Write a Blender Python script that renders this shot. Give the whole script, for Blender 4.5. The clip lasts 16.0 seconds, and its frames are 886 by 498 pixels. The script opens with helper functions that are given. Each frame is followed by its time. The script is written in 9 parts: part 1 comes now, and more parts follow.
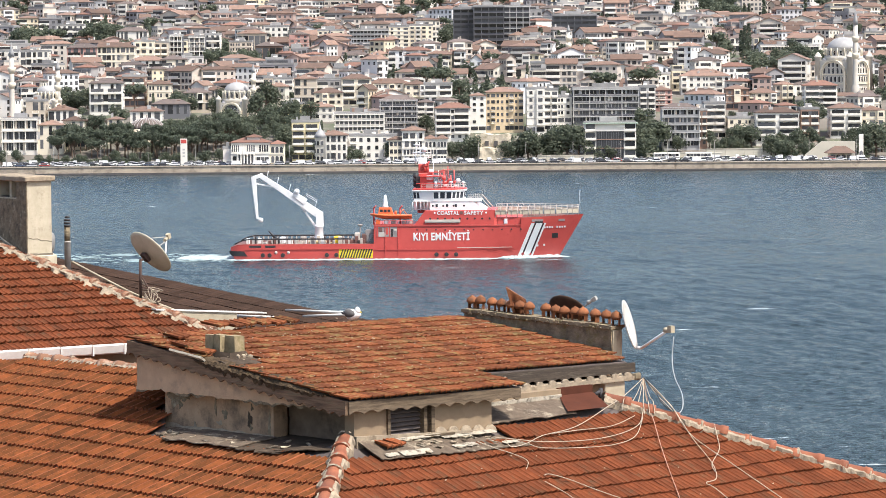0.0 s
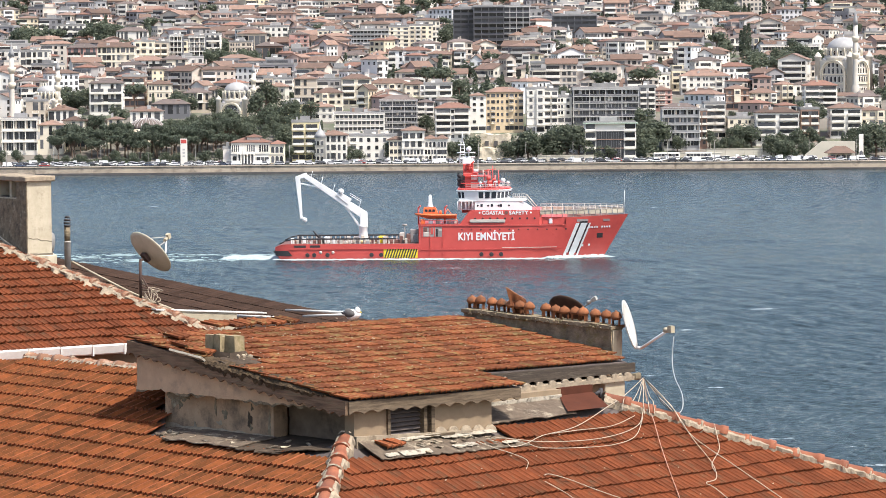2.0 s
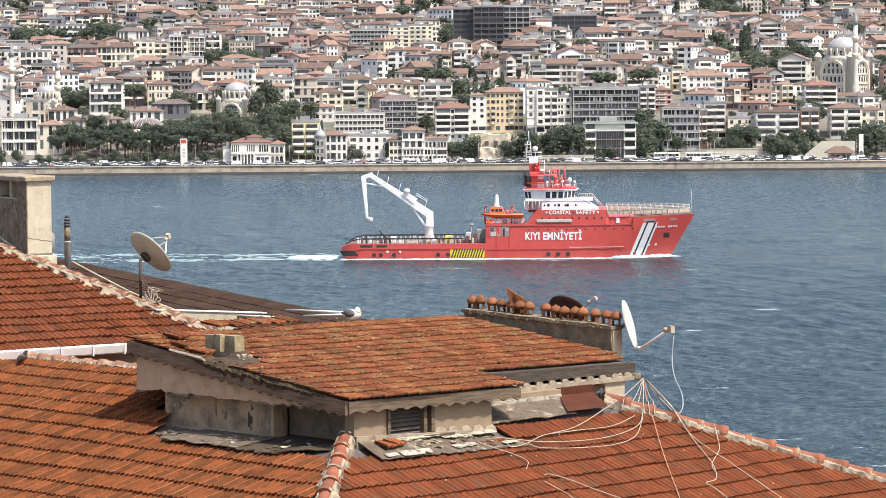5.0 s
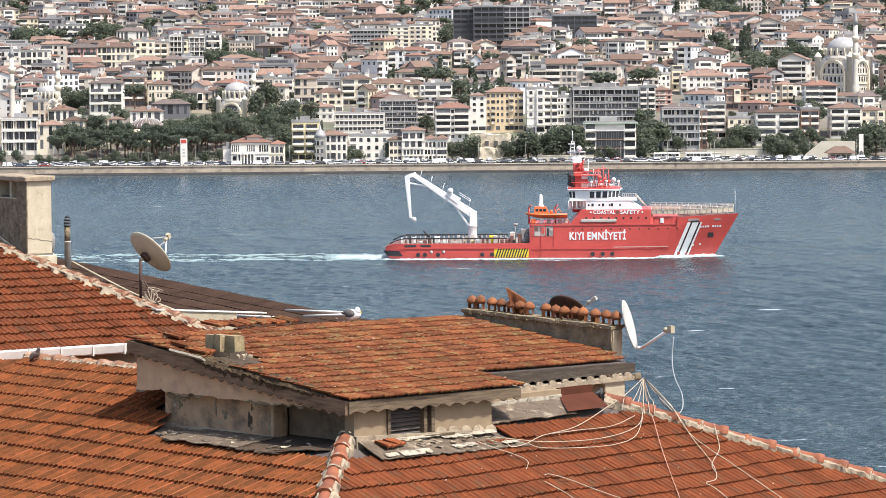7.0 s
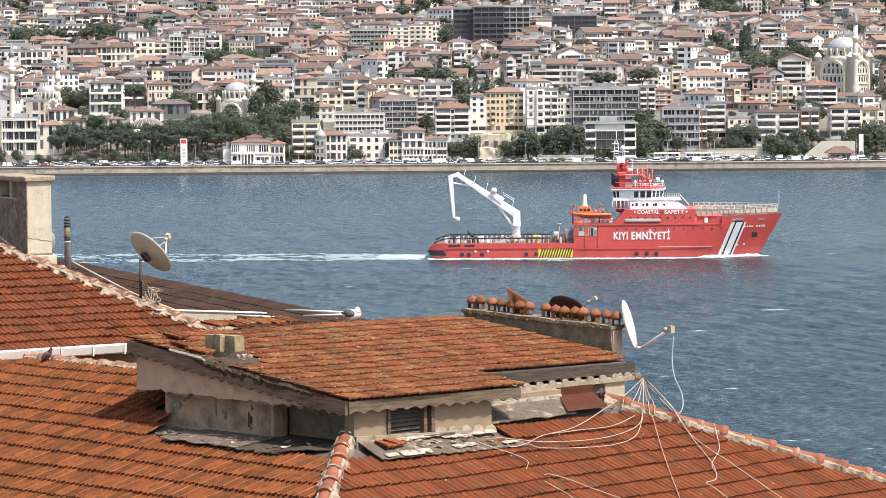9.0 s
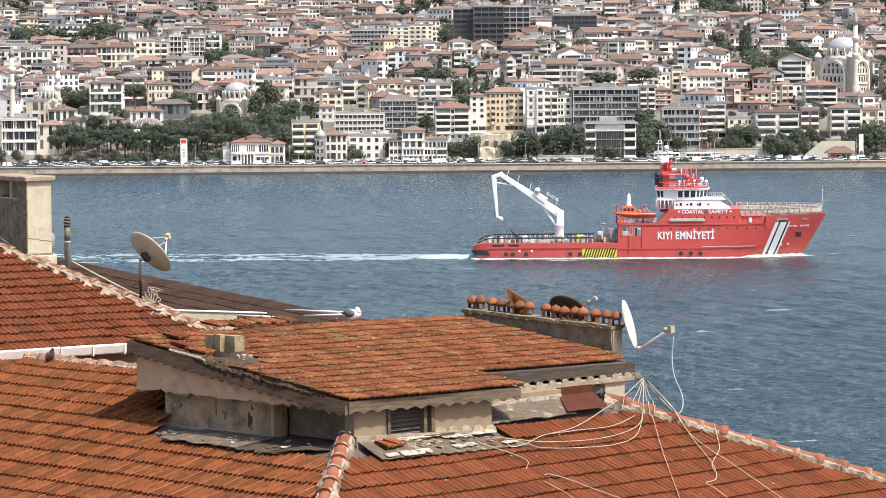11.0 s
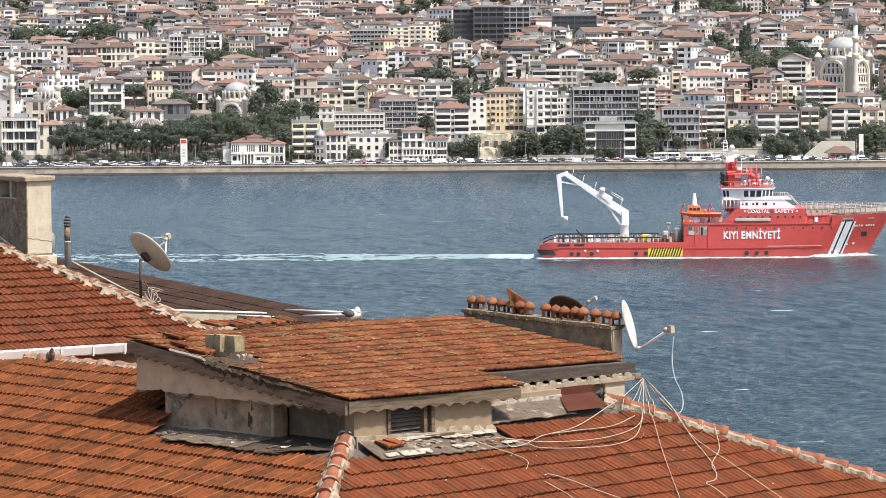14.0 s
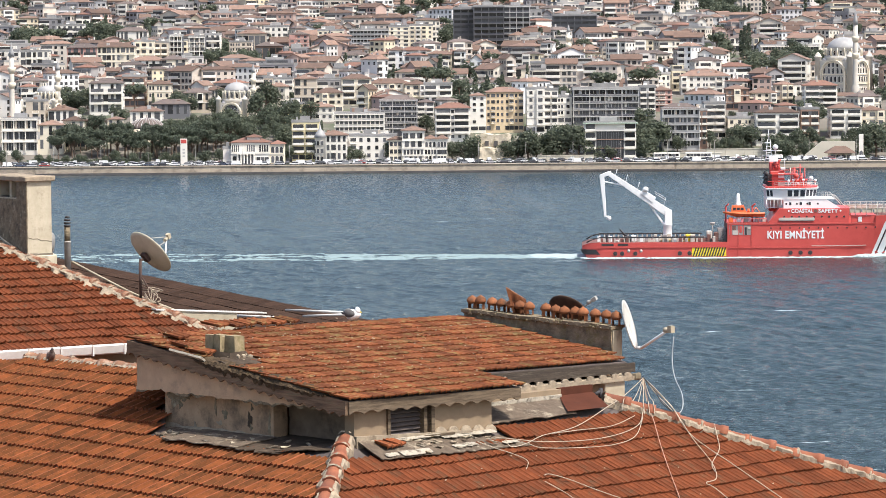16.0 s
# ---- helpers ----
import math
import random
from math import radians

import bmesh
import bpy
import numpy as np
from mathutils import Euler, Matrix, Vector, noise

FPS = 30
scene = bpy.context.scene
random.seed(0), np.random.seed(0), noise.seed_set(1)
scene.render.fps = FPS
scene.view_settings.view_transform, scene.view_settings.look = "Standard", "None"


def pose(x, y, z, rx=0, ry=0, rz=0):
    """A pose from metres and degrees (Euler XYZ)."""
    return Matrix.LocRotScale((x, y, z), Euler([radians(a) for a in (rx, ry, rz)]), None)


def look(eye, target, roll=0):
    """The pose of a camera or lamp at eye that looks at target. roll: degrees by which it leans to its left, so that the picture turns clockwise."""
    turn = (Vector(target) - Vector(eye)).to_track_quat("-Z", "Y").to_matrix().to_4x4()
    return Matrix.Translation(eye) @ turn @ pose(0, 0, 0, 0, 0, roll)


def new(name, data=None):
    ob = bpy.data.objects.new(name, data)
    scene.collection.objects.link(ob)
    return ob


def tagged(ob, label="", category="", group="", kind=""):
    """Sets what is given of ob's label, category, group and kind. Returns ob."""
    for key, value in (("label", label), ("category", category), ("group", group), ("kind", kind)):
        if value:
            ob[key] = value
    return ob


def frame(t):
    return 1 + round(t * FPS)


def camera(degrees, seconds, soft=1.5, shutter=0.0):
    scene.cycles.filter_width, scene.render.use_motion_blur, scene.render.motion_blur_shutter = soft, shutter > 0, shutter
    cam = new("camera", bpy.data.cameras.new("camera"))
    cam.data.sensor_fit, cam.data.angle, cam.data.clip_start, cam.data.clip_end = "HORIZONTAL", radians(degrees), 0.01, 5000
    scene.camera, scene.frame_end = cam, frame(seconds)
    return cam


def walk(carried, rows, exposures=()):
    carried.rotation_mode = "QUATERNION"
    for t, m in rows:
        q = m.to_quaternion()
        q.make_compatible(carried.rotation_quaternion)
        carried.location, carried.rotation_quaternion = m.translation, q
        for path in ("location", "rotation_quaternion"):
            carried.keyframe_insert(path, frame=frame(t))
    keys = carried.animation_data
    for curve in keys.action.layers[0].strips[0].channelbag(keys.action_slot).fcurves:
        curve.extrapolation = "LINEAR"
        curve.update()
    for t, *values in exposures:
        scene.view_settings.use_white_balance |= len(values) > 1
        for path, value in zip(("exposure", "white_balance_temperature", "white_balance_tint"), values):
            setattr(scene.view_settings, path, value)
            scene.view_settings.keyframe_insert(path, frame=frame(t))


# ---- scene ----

# ---------- camera: fixed on a high roof, long lens ----------
cam = camera(14.89, 16.0, 0.4)
CAM_POSE = look((0, 0, 54.5), (0, 60, 54.5 - 60 * 0.061667), -0.45)
walk(cam, [(0, CAM_POSE), (16, CAM_POSE)], ((0, 0.70), (9, 0.70), (16, 0.60)))

# ---------- light: hazy June afternoon, sun from behind and to the right ----------
SUN_AZ, SUN_EL = radians(130), radians(60)
sun_dir = Vector((math.sin(SUN_AZ) * math.cos(SUN_EL), math.cos(SUN_AZ) * math.cos(SUN_EL), math.sin(SUN_EL)))
world = bpy.data.worlds.new("sky")
scene.world = world
world.use_nodes = True
wn = world.node_tree.nodes
sky = wn.new("ShaderNodeTexSky")
sky.sky_type, sky.sun_disc = "NISHITA", False
sky.sun_elevation, sky.sun_rotation = SUN_EL, SUN_AZ
sky.dust_density, sky.air_density, sky.ozone_density = 3.0, 1.0, 1.0
wn["Background"].inputs["Strength"].default_value = 0.15
world.node_tree.links.new(sky.outputs["Color"], wn["Background"].inputs["Color"])
sun = new("sun", bpy.data.lights.new("sun", "SUN"))
sun.data.energy, sun.data.angle, sun.data.color = 4.0, radians(0.6), (1.0, 0.95, 0.87)
sun.matrix_world = look(sun_dir * 100, (0, 0, 0))
scene.view_settings.exposure = 0.7


# ---------- materials ----------
def mat(name, c1, c2=None, scale=4.0, rough=0.7, bump=0.0, bump_scale=None, metal=0.0, vary=0.0, c3=None, spot=0.62,
        spot_scale=1.5, stretch=(1, 1, 1), coords="Object", specular=0.5):
    """Two-tone noise material: c1 to c2 by a coarse and a fine noise, stains of c3, relief, and a change of value from piece to piece."""
    m = bpy.data.materials.new(name)
    m.use_nodes = True
    nt = m.node_tree
    b = nt.nodes["Principled BSDF"]
    b.inputs["Roughness"].default_value, b.inputs["Metallic"].default_value = rough, metal
    b.inputs["Specular IOR Level"].default_value = specular
    c2 = c2 or tuple(c * 0.8 for c in c1)
    if coords == "World":
        src = nt.nodes.new("ShaderNodeNewGeometry").outputs["Position"]
    else:
        src = nt.nodes.new("ShaderNodeTexCoord").outputs["Object"]
    mp = nt.nodes.new("ShaderNodeMapping")
    mp.inputs["Scale"].default_value = stretch
    nt.links.new(src, mp.inputs["Vector"])
    info = nt.nodes.new("ShaderNodeObjectInfo")
    geo = nt.nodes.new("ShaderNodeNewGeometry")
    r = nt.nodes.new("ShaderNodeMath")
    r.operation = "ADD"
    nt.links.new(info.outputs["Random"], r.inputs[0])
    nt.links.new(geo.outputs["Random Per Island"], r.inputs[1])
    fr = nt.nodes.new("ShaderNodeMath")
    fr.operation = "FRACT"
    nt.links.new(r.outputs[0], fr.inputs[0])
    shift = nt.nodes.new("ShaderNodeVectorMath")
    shift.operation = "MULTIPLY_ADD"
    cmb = nt.nodes.new("ShaderNodeCombineXYZ")
    for k in range(3):
        nt.links.new(fr.outputs[0], cmb.inputs[k])
    shift.inputs[1].default_value = (9.7, 5.3, 7.1) if vary else (0, 0, 0)
    nt.links.new(cmb.outputs[0], shift.inputs[0])
    nt.links.new(mp.outputs[0], shift.inputs[2])
    n1 = nt.nodes.new("ShaderNodeTexNoise")
    n1.inputs["Scale"].default_value, n1.inputs["Detail"].default_value = scale, 8
    n1.inputs["Roughness"].default_value = 0.65
    nt.links.new(shift.outputs[0], n1.inputs["Vector"])
    ramp = nt.nodes.new("ShaderNodeValToRGB")
    e = ramp.color_ramp.elements
    e[0].position, e[0].color = 0.3, (*c2, 1)
    e[1].position, e[1].color = 0.68, (*c1, 1)
    nt.links.new(n1.outputs["Fac"], ramp.inputs[0])
    col = ramp.outputs[0]
    if c3:
        n2 = nt.nodes.new("ShaderNodeTexNoise")
        n2.inputs["Scale"].default_value, n2.inputs["Detail"].default_value = spot_scale, 10
        n2.inputs["Roughness"].default_value = 0.7
        nt.links.new(shift.outputs[0], n2.inputs["Vector"])
        sr = nt.nodes.new("ShaderNodeMapRange")
        sr.inputs["From Min"].default_value, sr.inputs["From Max"].default_value = spot - 0.06, spot + 0.1
        nt.links.new(n2.outputs["Fac"], sr.inputs["Value"])
        mx = nt.nodes.new("ShaderNodeMix")
        mx.data_type = "RGBA"
        nt.links.new(sr.outputs[0], mx.inputs["Factor"])
        nt.links.new(col, mx.inputs["A"])
        mx.inputs["B"].default_value = (*c3, 1)
        col = mx.outputs["Result"]
    if vary:
        hs = nt.nodes.new("ShaderNodeHueSaturation")
        vr = nt.nodes.new("ShaderNodeMapRange")
        vr.inputs["To Min"].default_value, vr.inputs["To Max"].default_value = 1 - vary, 1 + vary
        nt.links.new(fr.outputs[0], vr.inputs["Value"])
        nt.links.new(vr.outputs[0], hs.inputs["Value"])
        nt.links.new(col, hs.inputs["Color"])
        col = hs.outputs[0]
    nt.links.new(col, b.inputs["Base Color"])
    if bump:
        n3 = nt.nodes.new("ShaderNodeTexNoise")
        n3.inputs["Scale"].default_value, n3.inputs["Detail"].default_value = bump_scale or scale * 6, 6
        nt.links.new(shift.outputs[0], n3.inputs["Vector"])
        bp = nt.nodes.new("ShaderNodeBump")
        bp.inputs["Strength"].default_value, bp.inputs["Distance"].default_value = min(1, bump * 25), bump
        nt.links.new(n3.outputs["Fac"], bp.inputs["Height"])
        nt.links.new(bp.outputs[0], b.inputs["Normal"])
    return m


def water_material():
    m = bpy.data.materials.new("sea_water")
    m.use_nodes = True
    nt = m.node_tree
    b = nt.nodes["Principled BSDF"]
    b.inputs["Roughness"].default_value, b.inputs["IOR"].default_value = 0.16, 1.33
    b.inputs["Specular IOR Level"].default_value = 0.34
    pos = nt.nodes.new("ShaderNodeTexCoord").outputs["Object"]

    def field(scale, stretch, detail=4, rough=0.6):
        mp = nt.nodes.new("ShaderNodeMapping")
        mp.inputs["Scale"].default_value = stretch
        mp.inputs["Rotation"].default_value = (0, 0, 0.12)
        nt.links.new(pos, mp.inputs["Vector"])
        n = nt.nodes.new("ShaderNodeTexNoise")
        n.inputs["Scale"].default_value, n.inputs["Detail"].default_value = scale, detail
        n.inputs["Roughness"].default_value = rough
        nt.links.new(mp.outputs[0], n.inputs["Vector"])
        return n.outputs["Fac"]
    # broad wind patches on the water, and ripple light and dark painted as colour
    ramp = nt.nodes.new("ShaderNodeValToRGB")
    e = ramp.color_ramp.elements
    e[0].position, e[0].color = 0.35, (0.019, 0.034, 0.041, 1)
    e[1].position, e[1].color = 0.68, (0.038, 0.057, 0.063, 1)
    nt.links.new(field(0.012, (1, 0.5, 1), 6), ramp.inputs[0])
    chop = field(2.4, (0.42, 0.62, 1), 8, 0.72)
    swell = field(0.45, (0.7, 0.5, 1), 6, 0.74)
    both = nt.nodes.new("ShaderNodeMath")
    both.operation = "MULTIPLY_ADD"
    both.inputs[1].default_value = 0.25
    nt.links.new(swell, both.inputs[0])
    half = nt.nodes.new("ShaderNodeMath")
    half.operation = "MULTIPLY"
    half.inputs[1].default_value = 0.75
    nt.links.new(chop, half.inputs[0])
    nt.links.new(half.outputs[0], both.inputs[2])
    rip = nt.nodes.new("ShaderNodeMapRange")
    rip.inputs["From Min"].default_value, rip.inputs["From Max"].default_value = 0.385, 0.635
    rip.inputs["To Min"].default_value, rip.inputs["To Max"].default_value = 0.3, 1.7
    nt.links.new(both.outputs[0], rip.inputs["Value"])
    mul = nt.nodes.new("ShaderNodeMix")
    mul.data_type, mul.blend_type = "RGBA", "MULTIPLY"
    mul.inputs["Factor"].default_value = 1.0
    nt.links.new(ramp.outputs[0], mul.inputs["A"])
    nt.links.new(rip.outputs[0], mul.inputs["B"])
    # small breaking crests
    crest = nt.nodes.new("ShaderNodeMapRange")
    crest.inputs["From Min"].default_value, crest.inputs["From Max"].default_value = 0.64, 0.69
    nt.links.new(field(0.16, (0.3, 0.75, 1), 8, 0.7), crest.inputs["Value"])
    mx = nt.nodes.new("ShaderNodeMix")
    mx.data_type = "RGBA"
    nt.links.new(crest.outputs[0], mx.inputs["Factor"])
    nt.links.new(mul.outputs["Result"], mx.inputs["A"])
    mx.inputs["B"].default_value = (0.42, 0.47, 0.49, 1)
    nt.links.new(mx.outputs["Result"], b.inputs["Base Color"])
    add = nt.nodes.new("ShaderNodeMath")
    add.operation = "MULTIPLY_ADD"
    nt.links.new(field(0.1, (0.7, 0.8, 1), 4, 0.6), add.inputs[0])
    add.inputs[1].default_value = 0.8
    nt.links.new(chop, add.inputs[2])
    bp = nt.nodes.new("ShaderNodeBump")
    bp.inputs["Strength"].default_value, bp.inputs["Distance"].default_value = 1.0, 0.35
    nt.links.new(add.outputs[0], bp.inputs["Height"])
    nt.links.new(bp.outputs[0], b.inputs["Normal"])
    return m


def glass_material(name, tint):
    m = bpy.data.materials.new(name)
    m.use_nodes = True
    b = m.node_tree.nodes["Principled BSDF"]
    b.inputs["Base Color"].default_value = (*tint, 1)
    b.inputs["Roughness"].default_value, b.inputs["Specular IOR Level"].default_value = 0.12, 0.6
    return m


M_TILE = mat("clay_tile", (0.285, 0.086, 0.034), (0.15, 0.044, 0.018), 6, 0.85, 0.008, 45, vary=0.24, c3=(0.085, 0.048, 0.026), spot=0.57, spot_scale=3, specular=0.2)
# darker clay for the right slope and the neighbour's roof
M_TILE_DEEP = mat("deep_red_clay_tile", (0.172, 0.047, 0.017), (0.10, 0.029, 0.012), 6, 0.85, 0.004, 40, vary=0.2, c3=(0.075, 0.042, 0.023), spot=0.57, spot_scale=3, specular=0.15)
M_TILE_OLD = mat("mossy_clay_tile", (0.207, 0.065, 0.024), (0.118, 0.037, 0.015), 7, 0.85, 0.009, 45, vary=0.32, c3=(0.17, 0.125, 0.05), spot=0.56, spot_scale=3.5, specular=0.2)
M_TILE_DARK = mat("brown_tile", (0.056, 0.034, 0.025), (0.034, 0.022, 0.017), 6, 0.95, 0.01, 40, vary=0.2, specular=0.05)
M_CHANNEL = mat("tile_channel", (0.16, 0.06, 0.024), (0.095, 0.04, 0.018), 8, 0.95, 0.004, 40, vary=0.15, c3=(0.22, 0.07, 0.026), spot=0.52, spot_scale=2.0, specular=0.1)
M_RIDGE = mat("ridge_clay", (0.26, 0.085, 0.038), (0.155, 0.05, 0.026), 6, 0.8, 0.003, 40, vary=0.2)
M_RIDGE_LIMED = mat("limed_ridge_tile", (0.40, 0.325, 0.235), (0.24, 0.19, 0.14), 8, 0.95, 0.02, 25, c3=(0.20, 0.07, 0.036), spot=0.5, spot_scale=3.2, specular=0.2)
M_POT = mat("pot_clay", (0.27, 0.105, 0.046), (0.14, 0.055, 0.028), 9, 0.9, 0.006, 50, vary=0.2, c3=(0.07, 0.045, 0.03), spot=0.6, spot_scale=7, specular=0.2)
M_MORTAR = mat("mortar", (0.37, 0.30, 0.215), (0.22, 0.18, 0.135), 9, 0.95, 0.02, 25, c3=(0.13, 0.10, 0.07), spot=0.6, spot_scale=5, specular=0.2)
M_RENDER = mat("grey_render", (0.54, 0.37, 0.235), (0.39, 0.265, 0.168), 3, 0.9, 0.012, 25, c3=(0.29, 0.21, 0.15), spot=0.58, spot_scale=3.2)
M_RENDER_LT = mat("cream_render", (0.28, 0.205, 0.13), (0.20, 0.145, 0.092), 3, 0.9, 0.008, 30, c3=(0.16, 0.12, 0.085), spot=0.6, spot_scale=3)
M_CREAM = mat("lit_cream_plaster", (0.45, 0.39, 0.285), (0.33, 0.28, 0.20), 2.5, 0.9, 0.012, 20, c3=(0.22, 0.185, 0.14), spot=0.61, spot_scale=3.5)
# deep shade of the dormer's recess, put into the wall colour
M_DKRENDER = mat("recess_shade_render", (0.20, 0.145, 0.10), (0.12, 0.085, 0.06), 5, 0.95, 0.015, 20, c3=(0.07, 0.052, 0.04), spot=0.6, spot_scale=4)
M_LIMED = mat("limewashed_render", (0.53, 0.47, 0.355), (0.40, 0.345, 0.25), 4, 0.9, 0.012, 24, c3=(0.30, 0.25, 0.18), spot=0.6, spot_scale=5)
M_PEEL = mat("peeling_render", (0.43, 0.285, 0.175), (0.25, 0.163, 0.10), 3, 0.9, 0.015, 20, c3=(0.12, 0.085, 0.058), spot=0.55, spot_scale=2.6)
M_STAIN_SHADE = mat("stained_shaded_render", (0.27, 0.215, 0.14), (0.075, 0.06, 0.042), 8, 0.95, 0.03, 30, c3=(0.36, 0.31, 0.22), spot=0.6, spot_scale=7)
M_CONC = mat("mossy_concrete", (0.30, 0.24, 0.16), (0.10, 0.08, 0.055), 5, 0.95, 0.025, 22, c3=(0.16, 0.135, 0.06), spot=0.57, spot_scale=6, specular=0.2)
M_WOOD = mat("weathered_wood", (0.20, 0.15, 0.10), (0.055, 0.04, 0.028), 2.5, 0.9, 0.02, 12, stretch=(1, 9, 14), c3=(0.05, 0.042, 0.036), spot=0.63, spot_scale=2.5, specular=0.2)
M_CRUST = mat("dried_moss", (0.10, 0.07, 0.042), (0.03, 0.022, 0.016), 9, 0.95, 0.03, 30, c3=(0.085, 0.08, 0.03), spot=0.66, spot_scale=8, specular=0.1)
M_VERGE = mat("verge_wood", (0.235, 0.155, 0.10), (0.085, 0.056, 0.038), 3.5, 0.9, 0.02, 12, stretch=(9, 1, 10), c3=(0.16, 0.14, 0.085), spot=0.6, spot_scale=3, specular=0.2)
M_EAVE = mat("eaves_wood", (0.085, 0.066, 0.052), (0.04, 0.032, 0.026), 2.5, 0.9, 0.02, 12, stretch=(1, 9, 12), c3=(0.15, 0.13, 0.10), spot=0.62, spot_scale=3, specular=0.2)
M_TAN = mat("tan_mortar_tile", (0.26, 0.13, 0.075), (0.17, 0.085, 0.05), 5, 0.9, 0.006, 30, vary=0.15, c3=(0.42, 0.36, 0.28), spot=0.6, spot_scale=4)
M_DKWOOD = mat("dark_wood", (0.11, 0.085, 0.075), (0.06, 0.048, 0.045), 4, 0.8, 0.004, 30)
M_LEAD = mat("flashing", (0.15, 0.115, 0.085), (0.07, 0.053, 0.04), 7, 0.9, 0.012, 14, c3=(0.33, 0.28, 0.21), spot=0.6, spot_scale=5, specular=0.15)
M_TAR = mat("tarred_sheet", (0.085, 0.063, 0.046), (0.045, 0.034, 0.026), 6, 0.95, 0.012, 20, c3=(0.15, 0.115, 0.085), spot=0.62, spot_scale=5, specular=0.1)
M_PEELWHITE = mat("peeling_white_paint", (0.23, 0.20, 0.155), (0.10, 0.082, 0.064), 6, 0.85, 0.012, 18, c3=(0.11, 0.085, 0.06), spot=0.585, spot_scale=6, stretch=(1, 2.2, 1), specular=0.2)
M_BLOCK = mat("flue_block", (0.34, 0.27, 0.165), (0.15, 0.12, 0.07), 6, 0.95, 0.02, 20, c3=(0.16, 0.15, 0.055), spot=0.6, spot_scale=5, specular=0.2)
M_FLAKE = mat("flaking_white_paint", (0.46, 0.42, 0.35), (0.30, 0.26, 0.20), 8, 0.85, 0.012, 22, c3=(0.10, 0.08, 0.06), spot=0.545, spot_scale=8, specular=0.2)
# brown darkened in its colour to carry the shade under the lintel
M_BROWN = mat("brown_paint", (0.095, 0.035, 0.022), (0.065, 0.025, 0.017), 3, 0.95, 0.006, 20, c3=(0.07, 0.032, 0.024), spot=0.63, spot_scale=4, specular=0.05)
M_WHITEPVC = mat("white_plastic", (0.66, 0.64, 0.60), (0.52, 0.50, 0.46), 3, 0.55, c3=(0.36, 0.33, 0.29), spot=0.66, spot_scale=4)
M_DISH_BACK = mat("dish_back", (0.52, 0.475, 0.36), (0.40, 0.36, 0.265), 4, 0.55, c3=(0.20, 0.13, 0.09), spot=0.68)
M_DISH = mat("dish_white", (0.56, 0.54, 0.50), (0.44, 0.42, 0.385), 5, 0.55, c3=(0.27, 0.20, 0.15), spot=0.61, spot_scale=9, specular=0.3)
M_DISH_RUST = mat("dish_rust", (0.085, 0.045, 0.028), (0.022, 0.017, 0.014), 5, 0.8, specular=0.2)
M_STEEL = mat("rusty_steel", (0.085, 0.052, 0.042), (0.045, 0.03, 0.026), 10, 0.75, specular=0.2)
M_GALV = mat("galvanised", (0.42, 0.40, 0.37), (0.28, 0.265, 0.245), 8, 0.55, metal=0.1, c3=(0.15, 0.12, 0.10), spot=0.62, spot_scale=6)
M_CABLE = mat("white_cable", (0.44, 0.365, 0.275), (0.29, 0.235, 0.175), 6, 0.6)
M_LEADGREY = mat("grey_cable", (0.36, 0.38, 0.40), (0.28, 0.30, 0.31), 6, 0.6)
M_CABLE_RED = mat("red_cable", (0.42, 0.24, 0.17), (0.32, 0.17, 0.12), 6, 0.6)
M_CABLE_BK = mat("black_cable", (0.05, 0.045, 0.045), (0.035, 0.03, 0.03), 6, 0.6)
M_RED = mat("ship_red", (0.56, 0.085, 0.072), (0.49, 0.068, 0.058), 0.35, 0.42, 0.004, 0.6, c3=(0.42, 0.03, 0.03), spot=0.68, spot_scale=0.3)
M_SHIPWHITE = mat("ship_white", (0.80, 0.80, 0.80), (0.72, 0.72, 0.72), 0.5, 0.4)
M_SHIPPALE = mat("ship_pale", (0.56, 0.50, 0.45), (0.44, 0.39, 0.35), 0.6, 0.5)
M_SHIPGREY = mat("ship_grey", (0.34, 0.30, 0.29), (0.25, 0.22, 0.21), 0.6, 0.6)
M_SCREEN = mat("beige_screen", (0.50, 0.43, 0.33), (0.38, 0.33, 0.26), 0.8, 0.7)
M_DECK = mat("deck_brown", (0.20, 0.09, 0.075), (0.13, 0.07, 0.06), 0.6, 0.8)
M_BLACK = mat("black_rubber", (0.035, 0.03, 0.032), (0.025, 0.022, 0.024), 1, 0.7)
M_OCHRE = mat("ochre_machinery", (0.50, 0.37, 0.17), (0.33, 0.24, 0.13), 0.9, 0.6)
M_YELLOW = mat("hazard_yellow", (0.80, 0.60, 0.03), (0.72, 0.53, 0.03), 1, 0.5)
M_ORANGE = mat("lifeboat_orange", (0.78, 0.17, 0.05), (0.68, 0.14, 0.045), 0.8, 0.4)
M_PIGEON = mat("pigeon_feathers", (0.19, 0.14, 0.115), (0.12, 0.09, 0.078), 30, 0.85, 0.002, 90, specular=0.2)
M_PIGEON_WING = mat("pigeon_wing", (0.25, 0.20, 0.165), (0.14, 0.11, 0.095), 25, 0.85, 0.002, 90, specular=0.2)
M_DKGREY = mat("dark_grey_feathers", (0.13, 0.125, 0.125), (0.07, 0.068, 0.07), 25, 0.8, specular=0.2)
M_GLASS = glass_material("dark_glass", (0.03, 0.035, 0.045))
M_WAKE = mat("wake_foam", (0.27, 0.35, 0.35), (0.13, 0.19, 0.21), 1.2, 0.9, 0.05, 2)
M_FOAM = mat("foam", (0.46, 0.53, 0.53), (0.22, 0.30, 0.33), 1.2, 0.9, 0.05, 2)
M_WATER = water_material()
